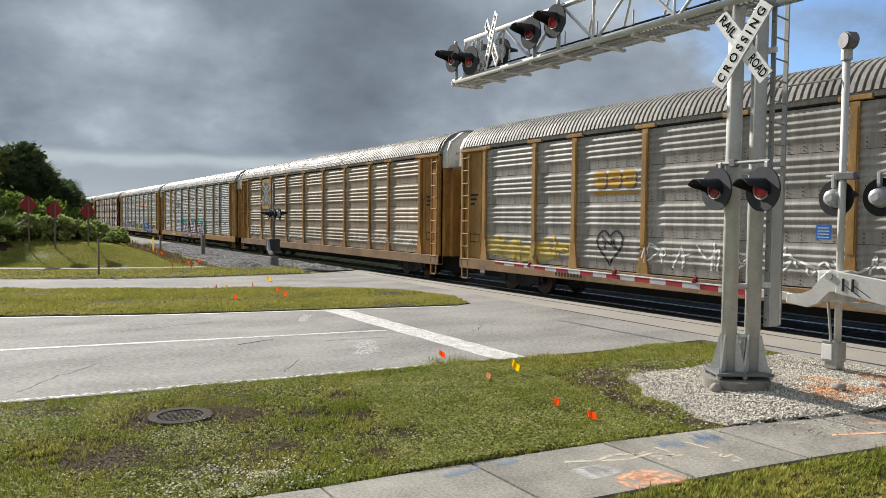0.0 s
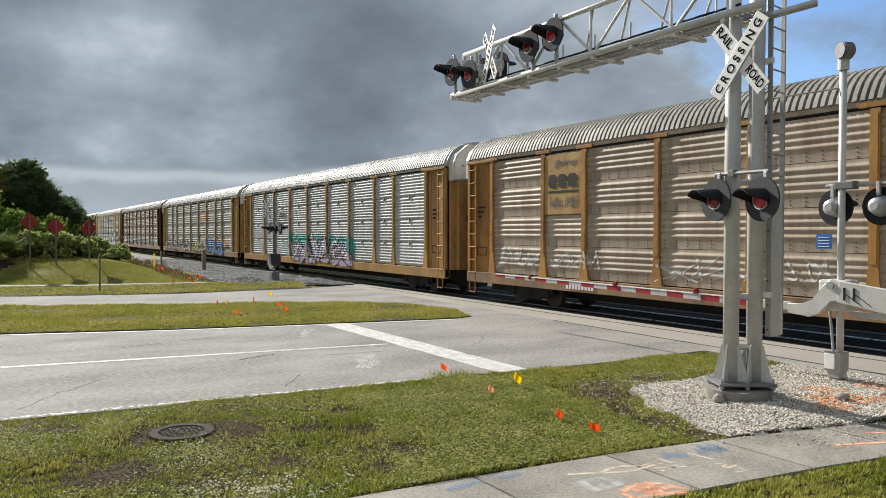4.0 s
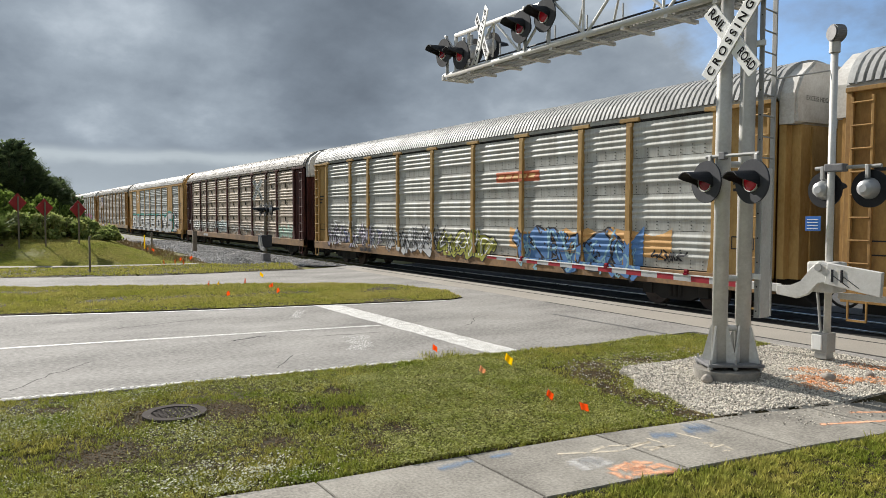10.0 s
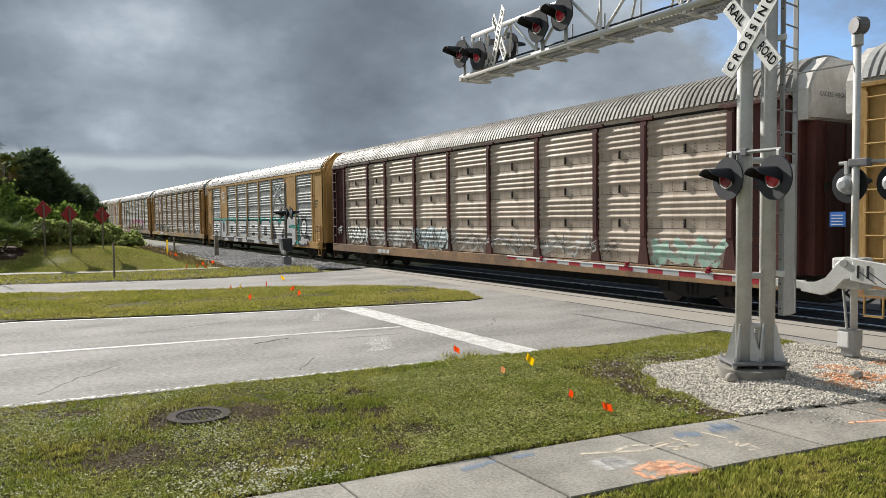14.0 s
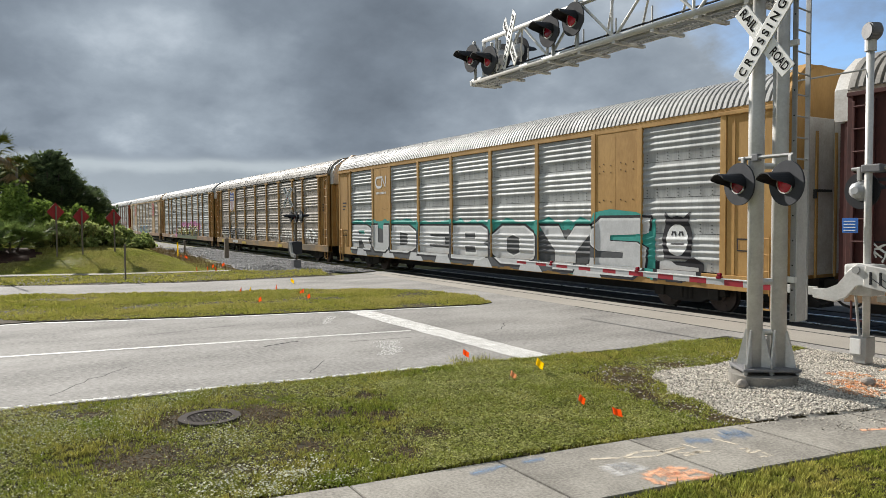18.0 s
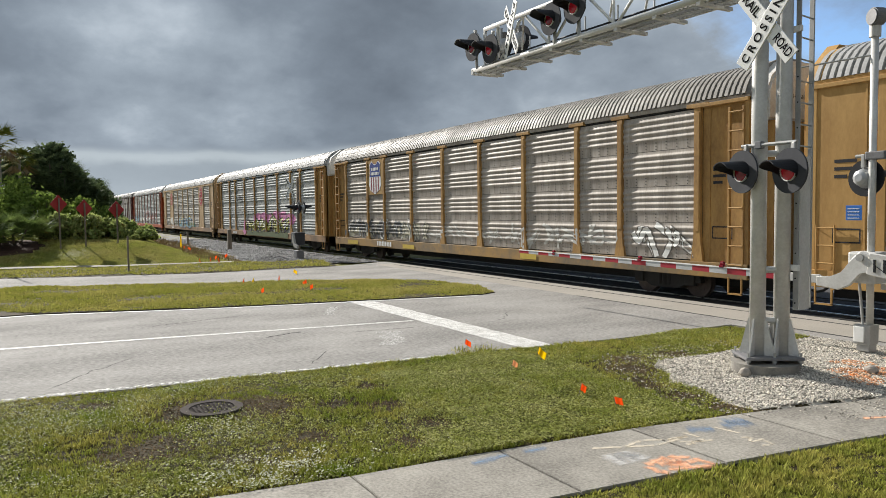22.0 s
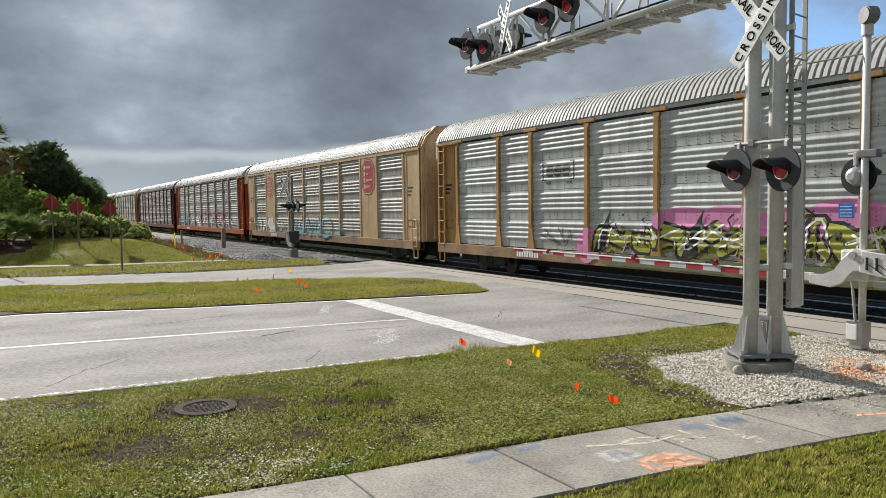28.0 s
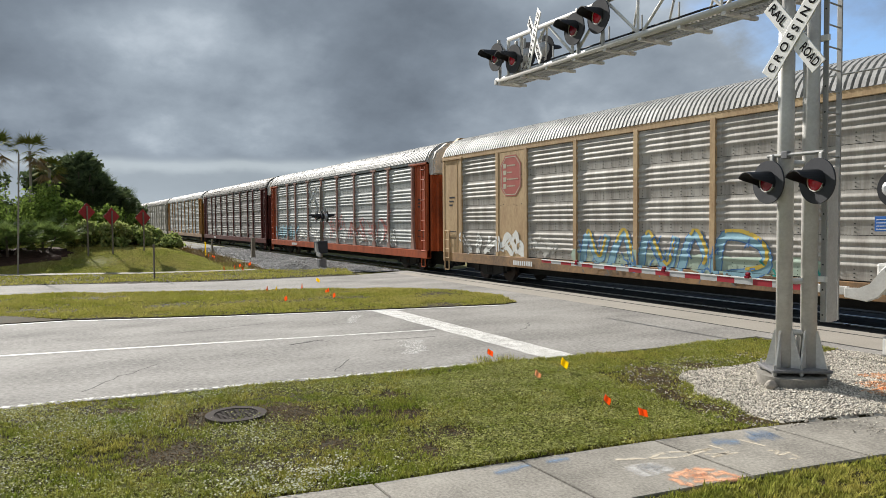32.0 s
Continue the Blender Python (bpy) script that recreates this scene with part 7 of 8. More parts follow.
bm = bmnew()
for x in np.arange(XT + 0.05, -6.1, 0.08):
    box(bm, x, x + 0.012, Y0 + 0.06, Y1 - 0.05, ZL - 0.06, ZL - 0.03)
for y in (Y0 + 0.08, (Y0 + Y1) / 2, Y1 - 0.07):
    box(bm, XT, -6.05, y - 0.012, y + 0.012, ZL - 0.065, ZL - 0.028)
part("walkway_grating", bm, GALV, gantry, "open steel walkway grating")
part("end_frame", box(box(bmnew(), XT - 0.04, XT + 0.04, Y0 - 0.06, Y1 + 0.06, ZL - 0.1, ZL + 0.02, 0.01), XT + 0.42, XT + 0.48, Y0 - 0.03, Y0 + 0.03, ZL, ZT, 0.01), ALU_PAINT, gantry)
for x, z in ((-13.5, 5.97), (-12.82, 5.8), (-10.8, 5.96), (-10.12, 6.02)):
    lamp_unit("lamp", pose(x, Y0 - 0.14, z, 0, 0, -2), gantry, lit=x in (-12.82, -10.12))
    part("lamp_stem", rod(bmnew(), (x, Y0 - 0.03, ZL), (x, Y0 - 0.03, z), 0.035, 10), GALV, gantry)
for x in (-13.62, -12.95):
    lamp_unit("lamp", pose(x, Y1 + 0.2, 6.12, 0, 0, 186), gantry, back=True)
    part("lamp_stem", rod(bmnew(), (x, Y1 + 0.06, ZL), (x, Y1 + 0.06, 6.12), 0.035, 10), GALV, gantry)
crossbuck(gantry, pose(-12.1, Y0 - 0.1, 6.05, 0, 0, -18))
part("cable", rod(bmnew(), (-13.4, Y0 + 0.1, ZL + 0.12), (-6.4, Y0 + 0.1, ZL + 0.12), 0.018, 8), BLACK, gantry)


ARM_GREY = material("greyed_white_sheeting", (0.5, 0.51, 0.52), (0.36, 0.36, 0.36), 0.6, scale=4, bump=0.02, amount=0.6)


# barrier gate with bell, lights and mechanism
def gate(name, m, arm_len, label, near=True):
    g = thing(name, label, "crossing gate", "barrier gates of the crossing", m)
    smooth(part("post", rod(bmnew(), (0, 0, 0.35), (0, 0, 5.0), 0.056, 24), ALU_PAINT, g, "slim round aluminium-painted post"))
    part("junction_base", box(box(bmnew(), -0.19, 0.08, -0.13, 0.13, 0.13, 0.45, 0.015), -0.14, 0.06, -0.11, 0.11, 0.02, 0.14, 0.01), GALV, g, "grey cast junction box at the foot")
    part("box_lid", box(bmnew(), -0.17, 0.0, -0.16, -0.13, 0.17, 0.42, 0.01), WHITE, g, "white lid with a small notice")
    part("conduit", rod(rod(bmnew(), (-0.17, -0.03, 1.2), (-0.13, -0.03, 0.85), 0.022, 10), (-0.13, -0.03, 0.85), (-0.09, -0.03, 0.45), 0.022, 10), GALV, g)
    part("bell_neck", rod(bmnew(), (0, 0, 5.0), (0, 0, 5.2), 0.085, 20), ALU_PAINT, g)
    bm = rod(bmnew(), (0.0, -0.12, 5.3), (0.08, 0.06, 5.3), 0.14, 28)
    bmesh.ops.bevel(bm, geom=[e for e in bm.edges], offset=0.02, segments=2, affect="EDGES")
    part("bell", bm, DARKGREY, g, "round grey warning bell")
    part("cross_arm", rod(bmnew(), (-0.3, 0.06, 3.15), (0.75, 0.06, 3.15), 0.03, 12), GALV, g)
    part("cross_arm_box", box(bmnew(), -0.09, 0.22, -0.07, 0.1, 3.08, 3.21, 0.02), DARKGREY, g)
    lamp_unit("lamp", pose(-0.16, 0.12, 2.8, 0, 0, 176), g, back=True)
    lamp_unit("lamp", pose(0.56, 0.12, 2.8, 0, 0, 176), g, back=True)
    s = part("blue_notice", box(bmnew(), -0.36, -0.1, -0.1, -0.09, 2.12, 2.36, 0.003), BLUE_SIGN, g, "small blue notice plate")
    for r in range(4):
        part("notice_line", box(bmnew(), -0.33, -0.14, -0.104, -0.099, 2.3 - 0.05 * r, 2.312 - 0.05 * r), WHITE, s)
    part("upper_conduit", rod(bmnew(), (-0.02, -0.02, 4.72), (-1.0, -0.4, 4.66), 0.014, 8), GALV, g)
    # mechanism and counterweight
    mech = part("mechanism", box(bmnew(), -0.25, 0.2, -0.22, 0.2, 1.12, 1.62, 0.04), ALU_PAINT, g, "cast grey gate mechanism housing")
    bm = bmnew()
    prism(bm, [(x + 0.14, z) for x, z in ((0.05, 1.58), (-0.12, 1.64), (-0.26, 1.52), (-0.42, 1.28), (-0.6, 1.2), (-0.85, 1.2), (-0.85, 1.04), (-0.48, 1.0), (-0.3, 1.08), (-0.13, 1.3), (0.1, 1.32))], "y", -0.33, -0.25)
    bmesh.ops.bevel(bm, geom=list(bm.edges), offset=0.012, segments=1, affect="EDGES")
    part("arm_yoke", bm, ALU_PAINT, g, "curved cast support arm")
    rb = rod(bmnew(), (0.02, -0.36, 1.54), (0.02, -0.2, 1.54), 0.06, 16)
    part("pivot", rb, GALV, g)
    bm = prism(bmnew(), [(0.12, 1.28), (0.16, 1.62), (1.0, 1.52), (0.98, 1.14)], "y", -0.34, -0.26)
    bmesh.ops.bevel(bm, geom=list(bm.edges), offset=0.01, segments=1, affect="EDGES")
    cw = part("counterweight_plate", bm, ALU_PAINT, g, "flat grey counterweight plate")
    for x in (0.25, 0.4):
        part("plate_slot", box(bmnew(), x - 0.018, x + 0.018, -0.352, -0.339, 1.32, 1.52, 0.003), BLACK, cw)
        b = part("plate_scratch", rod(bmnew(), (x, -0.342, 1.43), (x + 0.27, -0.342, 1.25), 0.006, 6), BLACK, cw)
    part("bumper", box(bmnew(), 0.05, 1.3, 0.2, 0.3, 1.0, 1.1, 0.01), ALU_PAINT, g)
    # arm: a slim tube of red and white bands, with three lamps
    arm = part("arm_base", box(bmnew(), -1.25, -0.66, -0.32, -0.25, 1.08, 1.22, 0.01), ALU_PAINT, g)
    x, k = -1.25, 0
    while x > -arm_len:
        ln = 0.41
        t0, t1 = (-x - 1.25) / arm_len, (-x + ln - 1.25) / arm_len
        h0, h1 = 0.085 - 0.045 * t0, 0.085 - 0.045 * t1
        z0, z1 = 1.17 + 0.1 * t0, 1.17 + 0.1 * t1
        bm = bmnew()
        prism(bm, [(x, z0 - h0), (x, z0 + h0 * 0.4), (x - ln, z1 + h1 * 0.4), (x - ln, z1 - h1)], "y", -0.3, -0.27)
        part("arm_band", bm, RED if k % 2 == 0 else ARM_GREY, g)
        part("arm_edge", prism(bmnew(), [(x, z0 + h0 * 0.4), (x, z0 + h0 * 0.4 + 0.02), (x - ln, z1 + h1 * 0.4 + 0.02), (x - ln, z1 + h1 * 0.4)], "y", -0.31, -0.26), WHITE, g)
        x -= ln; k += 1
    for t in (2.6, 4.7, 7.6):
        if t < arm_len:
            lp = part("arm_lamp", rod(box(bmnew(), -t - 0.05, -t + 0.05, -0.33, -0.25, 1.22, 1.27, 0.01), (-t - 0.03, -0.29, 1.3), (-t + 0.035, -0.29, 1.3), 0.036, 14), RED_LENS, g, "small red arm lamp")
    return g


gate_near = gate("crossing_gate", pose(-6.5, -3.2, 0.05), 9.0, "silver crossing gate with bell and lowered red-and-white arm")
gate_far = thing("crossing_gate", "dark grey far-side crossing signal with crossbuck and side-on lights", "crossing gate", "barrier gates of the crossing", pose(-36.4, -2.43, -0.1))
smooth(part("post", rod(bmnew(), (0, 0, 0.0), (0, 0, 4.3), 0.07, 20), WOOD, gate_far, "weathered grey post"))
part("junction_base", box(bmnew(), -0.2, 0.2, -0.2, 0.2, 0.0, 0.5, 0.02), DARKGREY, gate_far)
part("mechanism", box(bmnew(), -0.35, 0.3, -0.3, 0.25, 0.8, 1.45, 0.05), TARGET, gate_far, "dark grey gate mechanism housing")
part("arm_yoke", prism(bmnew(), [(0.2, 1.4), (0.35, 1.3), (0.5, 0.9), (0.9, 0.8), (0.9, 0.65), (0.4, 0.7), (0.2, 1.0)], "y", -0.42, -0.32), GALV, gate_far)
part("cross_arm", rod(bmnew(), (-0.45, 0, 2.95), (0.45, 0, 2.95), 0.03, 10), GALV, gate_far)
for dx in (-0.38, 0.38):
    lamp_unit("lamp", pose(dx, -0.14, 2.72, 0, 0, -6), gate_far)
    lamp_unit("lamp", pose(dx, 0.2, 2.72, 0, 0, 176), gate_far, back=True)
crossbuck(gate_far, pose(-0.25, -0.3, 3.75, 0, 0, 14))

# ---- signs, posts and flags on the far verge ----


def red_diamond(x, y, h):
    z = float(berm(np.array(x), np.array(y))) - 0.07
    s = thing("end_of_road_marker", "faded red diamond marker on a thin steel post", "sign", "red diamond markers", pose(x, y, z, 0, 0, -58))
    bm = box(bmnew(), -0.34, 0.34, -0.006, 0.006, -0.34, 0.34, 0.004)
    d = part("diamond", bm, RED_SIGN, s)
    d.matrix_local = pose(0, -0.04, h, 0, 45, 0)
    part("post", box(bmnew(), -0.03, 0.03, -0.03, 0.03, -0.3, h + 0.3, 0.004), WOOD, s)


red_diamond(-41.5, -13.24, 2.3)
red_diamond(-41.5, -12.08, 1.97)
red_diamond(-41.5, -10.56, 1.82)


def marker_post(x, y, h, w, mat, label, lean=0.0):
    z = float(berm(np.array(x), np.array(y))) * (x < -33) - 0.2
    bm = box(bmnew(), -w, w, -w, w, 0, h + 0.2, 0.006)
    for v in bm.verts:
        v.co.x += lean * v.co.z
    ob = part("marker_post", bm, mat)
    ob.location = (x, y, z)
    tagged(ob, label, "post", "marker posts on the verge")


marker_post(-32.3, -11.15, 1.5, 0.035, WOOD, "thin weathered wooden survey stake")
marker_post(-48.5, -3.05, 1.3, 0.12, WOOD, "short weathered wooden post beside the ballast")
marker_post(-58, -3.9, 1.0, 0.06, WOOD, "short wooden post beside the ballast")
marker_post(-52, -5.5, 1.0, 0.04, FLAG_Y, "thin yellow cable marker post")


WINDY = []


def flag(x, y, mat, label, h=0.42, turn=0, z=0.04, tilt=8, s=1.0, wind=False):
    f = thing("survey_flag", label, "flag", "utility marking flags", pose(x, y, z - 0.03, tilt * 0.3, tilt, turn))
    part("wire", rod(bmnew(), (0, 0, 0), (0, 0, h), 0.003, 6), WIRE, f)
    bm = bmnew()
    nx = 6
    rows = [[bm.verts.new((s * 0.13 * i / nx, s * 0.02 * math.sin(i * 1.4), h - s * 0.11 * j - 0.012 * i * s)) for j in range(2)] for i in range(nx + 1)]
    for a, b in zip(rows, rows[1:]):
        bm.faces.new((a[0], b[0], b[1], a[1]))
    cl = part("cloth", bm, mat, f)
    so = cl.modifiers.new("thick", "SOLIDIFY"); so.thickness = 0.002
    if wind:
        WINDY.append(cl)


flag(-8.75, -8.2, FLAG_Y, "yellow plastic survey flag on a wire in the grass", 0.32, 52, tilt=14, s=1.0, wind=True)
flag(-8.62, -8.74, FLAG_P, "pale orange survey flag on a wire in the grass", 0.2, 70, tilt=12, s=0.75, wind=True)
flag(-6.98, -8.86, FLAG_O, "orange plastic survey flag on a wire in the grass", 0.2, 75, tilt=14, s=0.75, wind=True)
flag(-6.3, -8.84, FLAG_O, "orange plastic survey flag on a wire in the grass", 0.17, 60, tilt=-12, s=0.8, wind=True)
flag(-10.24, -8.53, FLAG_O, "orange plastic survey flag on a wire in tall grass", 0.24, 70, tilt=5, s=0.8, wind=True)
for x, y, m2 in ((-24.3, -8.5, FLAG_O), (-24.2, -8.2, FLAG_Y), (-21.1, -8.75, FLAG_O), (-21.2, -7.2, FLAG_O), (-22.6, -6.9, FLAG_O), (-27.0, -5.9, FLAG_Y), (-24.6, -7.2, FLAG_O)):
    flag(x, y, m2, ("orange" if m2 is FLAG_O else "yellow") + " survey flag in the median grass", 0.16, x * 37, 0.08, 10, 1.1)
for x, y in ((-35, -7.75), (-35.2, -7.2), (-34.6, -7.0), (-36.5, -6.6), (-44, -6.6), (-47, -6.2), (-37.6, -5.8)):
    flag(x, y, FLAG_O, "orange survey flag on the far verge", 0.35, x * 31, float(berm(np.array(x), np.array(y))), 6, 1.2)

# cast-iron drain cover in the grass
dr = thing("drain_cover", "round dark cast-iron drain grate in the grass", "manhole", m=pose(-8.8, -13.0, 0.045, 0, 0, 20))
bm = bmnew()
ring = [(0.26, 0.0), (0.36, 0.0), (0.36, 0.045), (0.26, 0.045)]
vs = [[bm.verts.new((r * math.cos(a), r * math.sin(a), z)) for r, z in ring] for a in [i * math.pi / 24 for i in range(48)]]
for i in range(48):
    for j in range(4):
        bm.faces.new((vs[i][j], vs[(i + 1) % 48][j], vs[(i + 1) % 48][(j + 1) % 4], vs[i][(j + 1) % 4]))
part("rim", bm, RUSTIRON, dr)
part("well", rod(bmnew(), (0, 0, -0.03), (0, 0, 0.004), 0.27, 40), TAR, dr)
for k in range(-5, 6):
    h = math.sqrt(max(0.0, 0.265 ** 2 - (k * 0.047) ** 2))
    part("bar", box(bmnew(), k * 0.047 - 0.013, k * 0.047 + 0.013, -h, h, 0.005, 0.036, 0.004), RUSTIRON, dr)
for y in (-0.13, 0.0, 0.13):
    part("cross_bar", box(bmnew(), -0.25, 0.25, y - 0.018, y + 0.018, 0.005, 0.033, 0.003), RUSTIRON, dr)


# ---- trees and bushes ----


def leaf_cloud(name, blobs, n, size, mat, flat=0.6):
    """Many small leaf blades thrown over lumpy blobs (x, y, z, rx, ry, rz)."""
    vs = []
    tot = sum(b[3] * b[4] for b in blobs)
    for bx, by, bz, rx, ry, rz in blobs:
        k = max(30, int(n * rx * ry / tot))
        d = rng.normal(0, 1, (k, 3)); d /= np.linalg.norm(d, axis=1)[:, None]
        rad = rng.uniform(0.2, 1.35, k) ** 0.5 * np.where(rng.random(k) < 0.14, rng.uniform(1.0, 1.45, k), 1.0)
        lump = 1 + 0.22 * np.sin(5 * d[:, 0] + bx) * np.sin(4 * d[:, 2] + by)
        c = d * (rad * lump)[:, None] * np.array([rx, ry, rz]) + np.array([bx, by, bz])
        u = rng.normal(0, 1, (k, 3)); u /= np.linalg.norm(u, axis=1)[:, None]
        w = np.cross(u, rng.normal(0, 1, (k, 3))); w /= np.linalg.norm(w, axis=1)[:, None]
        s = size * rng.uniform(0.5, 1.4, k)[:, None]
        vs.append(np.stack([c - u * s, c - w * s * flat, c + u * s, c + w * s * flat], 1).reshape(-1, 3))
    v = np.concatenate(vs)
    return mesh_np(name, v, np.arange(len(v)).reshape(-1, 4))


def tree(x, y, h, w, mat, label, n=5000, size=0.16, seed=0, low=0.2):
    r = random.Random(seed)
    z = float(berm(np.array(x), np.array(y))) - 0.1
    t = thing("tree", label, "tree", "trees by the line", pose(x, y, z))
    bm = bmnew()
    rod(bm, (0, 0, -0.2), (0.1, 0, h * 0.5), 0.2, 10, 0.12)
    for k in range(6):
        a = k * 1.05
        rod(bm, (0.05, 0, h * (0.28 + 0.04 * k)), (w * 0.6 * math.cos(a), w * 0.6 * math.sin(a), h * (0.55 + 0.05 * k)), 0.08, 8, 0.03)
    part("trunk", bm, BARK, t)
    blobs = []
    for k in range(30):
        a = r.uniform(0, 6.28); q = r.uniform(0.1, 1.0); zz = r.uniform(low, 0.95)
        taper = (1.0 - max(0, zz - 0.4) * 1.1)
        s = r.uniform(0.16, 0.36) * w
        blobs.append((w * q * taper * math.cos(a), w * q * taper * math.sin(a), h * zz, s, s, s * 0.8))
    part("crown", leaf_cloud("crown", blobs, n, size, mat), mat, t)


def bush(x, y, h, w, mat, label, n=2500, size=0.1, seed=0):
    r = random.Random(seed)
    z = float(berm(np.array(x), np.array(y))) - 0.1
    t = thing("bush", label, "bush", "bushes on the bank", pose(x, y, z))
    for k in range(7):
        a = k * 0.9
        part("stem", rod(bmnew(), (0.1 * math.cos(a), 0.1 * math.sin(a), -0.1), (w * 0.6 * math.cos(a), w * 0.6 * math.sin(a), h * r.uniform(0.6, 0.95)), 0.025, 6, 0.008), BARK, t)
    blobs = []
    for k in range(18):
        a = r.uniform(0, 6.28); q = r.uniform(0.0, 1.0)
        s = r.uniform(0.14, 0.36) * w
        blobs.append((w * q * math.cos(a), w * q * math.sin(a), h * r.uniform(0.12, 0.95 - 0.35 * q), s, s, h * r.uniform(0.12, 0.3)))
    part("foliage", leaf_cloud("foliage", blobs, n, size, mat), mat, t)


def fan(r, root, d, reach, n=13, spread=1.35, droop=0.1):
    """Triangles of one fan-shaped leaf on a short stalk."""
    stem = root + d * reach * 0.5
    side = d.cross(Vector((0, 0, 1))).normalized()
    up = side.cross(d)
    tri = [[root, stem + side * 0.015, stem - side * 0.015]]
    for j in range(n):
        f = -spread + 2 * spread * j / (n - 1)
        tip = stem + (d * math.cos(f) + side * math.sin(f)) * reach * r.uniform(0.42, 0.58) - Vector((0, 0, droop * reach * abs(math.sin(f))))
        w = (side * math.cos(f) - d * math.sin(f)) * 0.035 + up * 0.008
        tri.append([stem + w, stem - w, tip])
    return tri


def palmetto(x, y, h, w, mat, label, n=90, seed=0, reach=1.1, low=0.15, high=0.62):
    """A clump of fan leaves on short leaning stems."""
    r = random.Random(seed)
    z = float(berm(np.array(x), np.array(y))) - 0.1
    t = thing("palmetto", label, "bush", "palmettos on the bank", pose(x, y, z))
    for k in range(4):
        part("stem", rod(bmnew(), (0.2 * math.cos(k * 1.6), 0.2 * math.sin(k * 1.6), -0.1), (0.45 * w * math.cos(k * 1.6), 0.45 * w * math.sin(k * 1.6), h * high * 0.8), 0.06, 8, 0.04), BARK, t)
    tri = []
    for k in range(n):
        a, q = r.uniform(0, 6.28), r.uniform(0, 0.75) ** 0.7
        root = Vector((w * q * math.cos(a), w * q * math.sin(a), h * r.uniform(low, high) * (1 - 0.4 * q)))
        el = r.uniform(0.15, 1.3)
        b = a + r.uniform(-0.9, 0.9)
        tri += fan(r, root, Vector((math.cos(b) * math.cos(el), math.sin(b) * math.cos(el), math.sin(el))), reach * r.uniform(0.75, 1.25))
    v = np.array([q[:] for t3 in tri for q in t3])
    part("fronds", mesh_np("fronds", v, np.arange(len(v)).reshape(-1, 3)), mat, t)


def palm(x, y, h, label, seed=0, crown=1.5):
    r = random.Random(seed)
    z = float(berm(np.array(x), np.array(y))) - 0.1
    t = thing("palm_tree", label, "palm", "palms by the line", pose(x, y, z))
    bm = bmnew()
    pts = [Vector((0.25 * math.sin(i * 0.35), 0, h * i / 8)) for i in range(9)]
    for a, b in zip(pts, pts[1:]):
        rod(bm, a, b, 0.095, 10, 0.085)
    part("trunk", bm, PALM_BARK, t)
    top = pts[-1]
    green, dry = [], []
    for k in range(30):
        a, el = r.uniform(0, 6.28), r.uniform(-0.9, 1.2)
        tgt = dry if el < -0.35 else green
        d = Vector((math.cos(a) * math.cos(el), math.sin(a) * math.cos(el), math.sin(el)))
        stem = top + d * crown * 0.55 + Vector((0, 0, -0.1))
        side = d.cross(Vector((0, 0, 1))).normalized()
        up = side.cross(d)
        tgt += [[top, stem + side * 0.02, stem - side * 0.02]]
        for j in range(11):
            f = -1.25 + 0.25 * j
            tip = stem + (d * math.cos(f) + side * math.sin(f)) * crown * r.uniform(0.5, 0.7) + Vector((0, 0, -0.22 * crown * abs(math.sin(f)) - 0.1))
            n = (side * math.cos(f) - d * math.sin(f)) * 0.05 + up * 0.01
            tgt += [[stem + n, stem - n, tip]]
    for nm, tri, m in (("fronds", green, FROND), ("dry_fronds", dry, LEAF_DRY)):
        if tri:
            v = np.array([q[:] for t3 in tri for q in t3])
            part(nm, mesh_np(nm, v, np.arange(len(v)).reshape(-1, 3)), m, t)


tree(-62, -12.7, 6.4, 2.3, LEAF_DARK, "dark broad evergreen tree on the bank", 9000, 0.17, 1, 0.1)
tree(-63, -11.3, 5.1, 2.0, LEAF_DARK, "dark evergreen tree beside the line", 7000, 0.17, 2, 0.1)
tree(-66, -9.8, 3.9, 1.7, LEAF_DARK, "dark evergreen tree beside the line", 5000, 0.17, 3, 0.1)
tree(-72, -8.3, 3.6, 1.6, LEAF_DARK, "dark tree beside the line far off", 4000, 0.17, 4, 0.1)
tree(-84, -7.0, 3.6, 1.7, LEAF_DARK, "dark tree beside the line far off", 3500, 0.17, 14, 0.1)
tree(-105, -5.6, 4.0, 2.0, LEAF_DARK, "dark tree beside the line far off", 3500, 0.2, 15, 0.1)
tree(-61, -15.3, 5.6, 2.4, LEAF_DARK, "dark broad evergreen tree on the bank", 7000, 0.17, 5, 0.1)
tree(-64, -20.5, 7.0, 3.5, LEAF_DARK, "dark broad evergreen tree on the bank", 7000, 0.2, 6, 0.1)
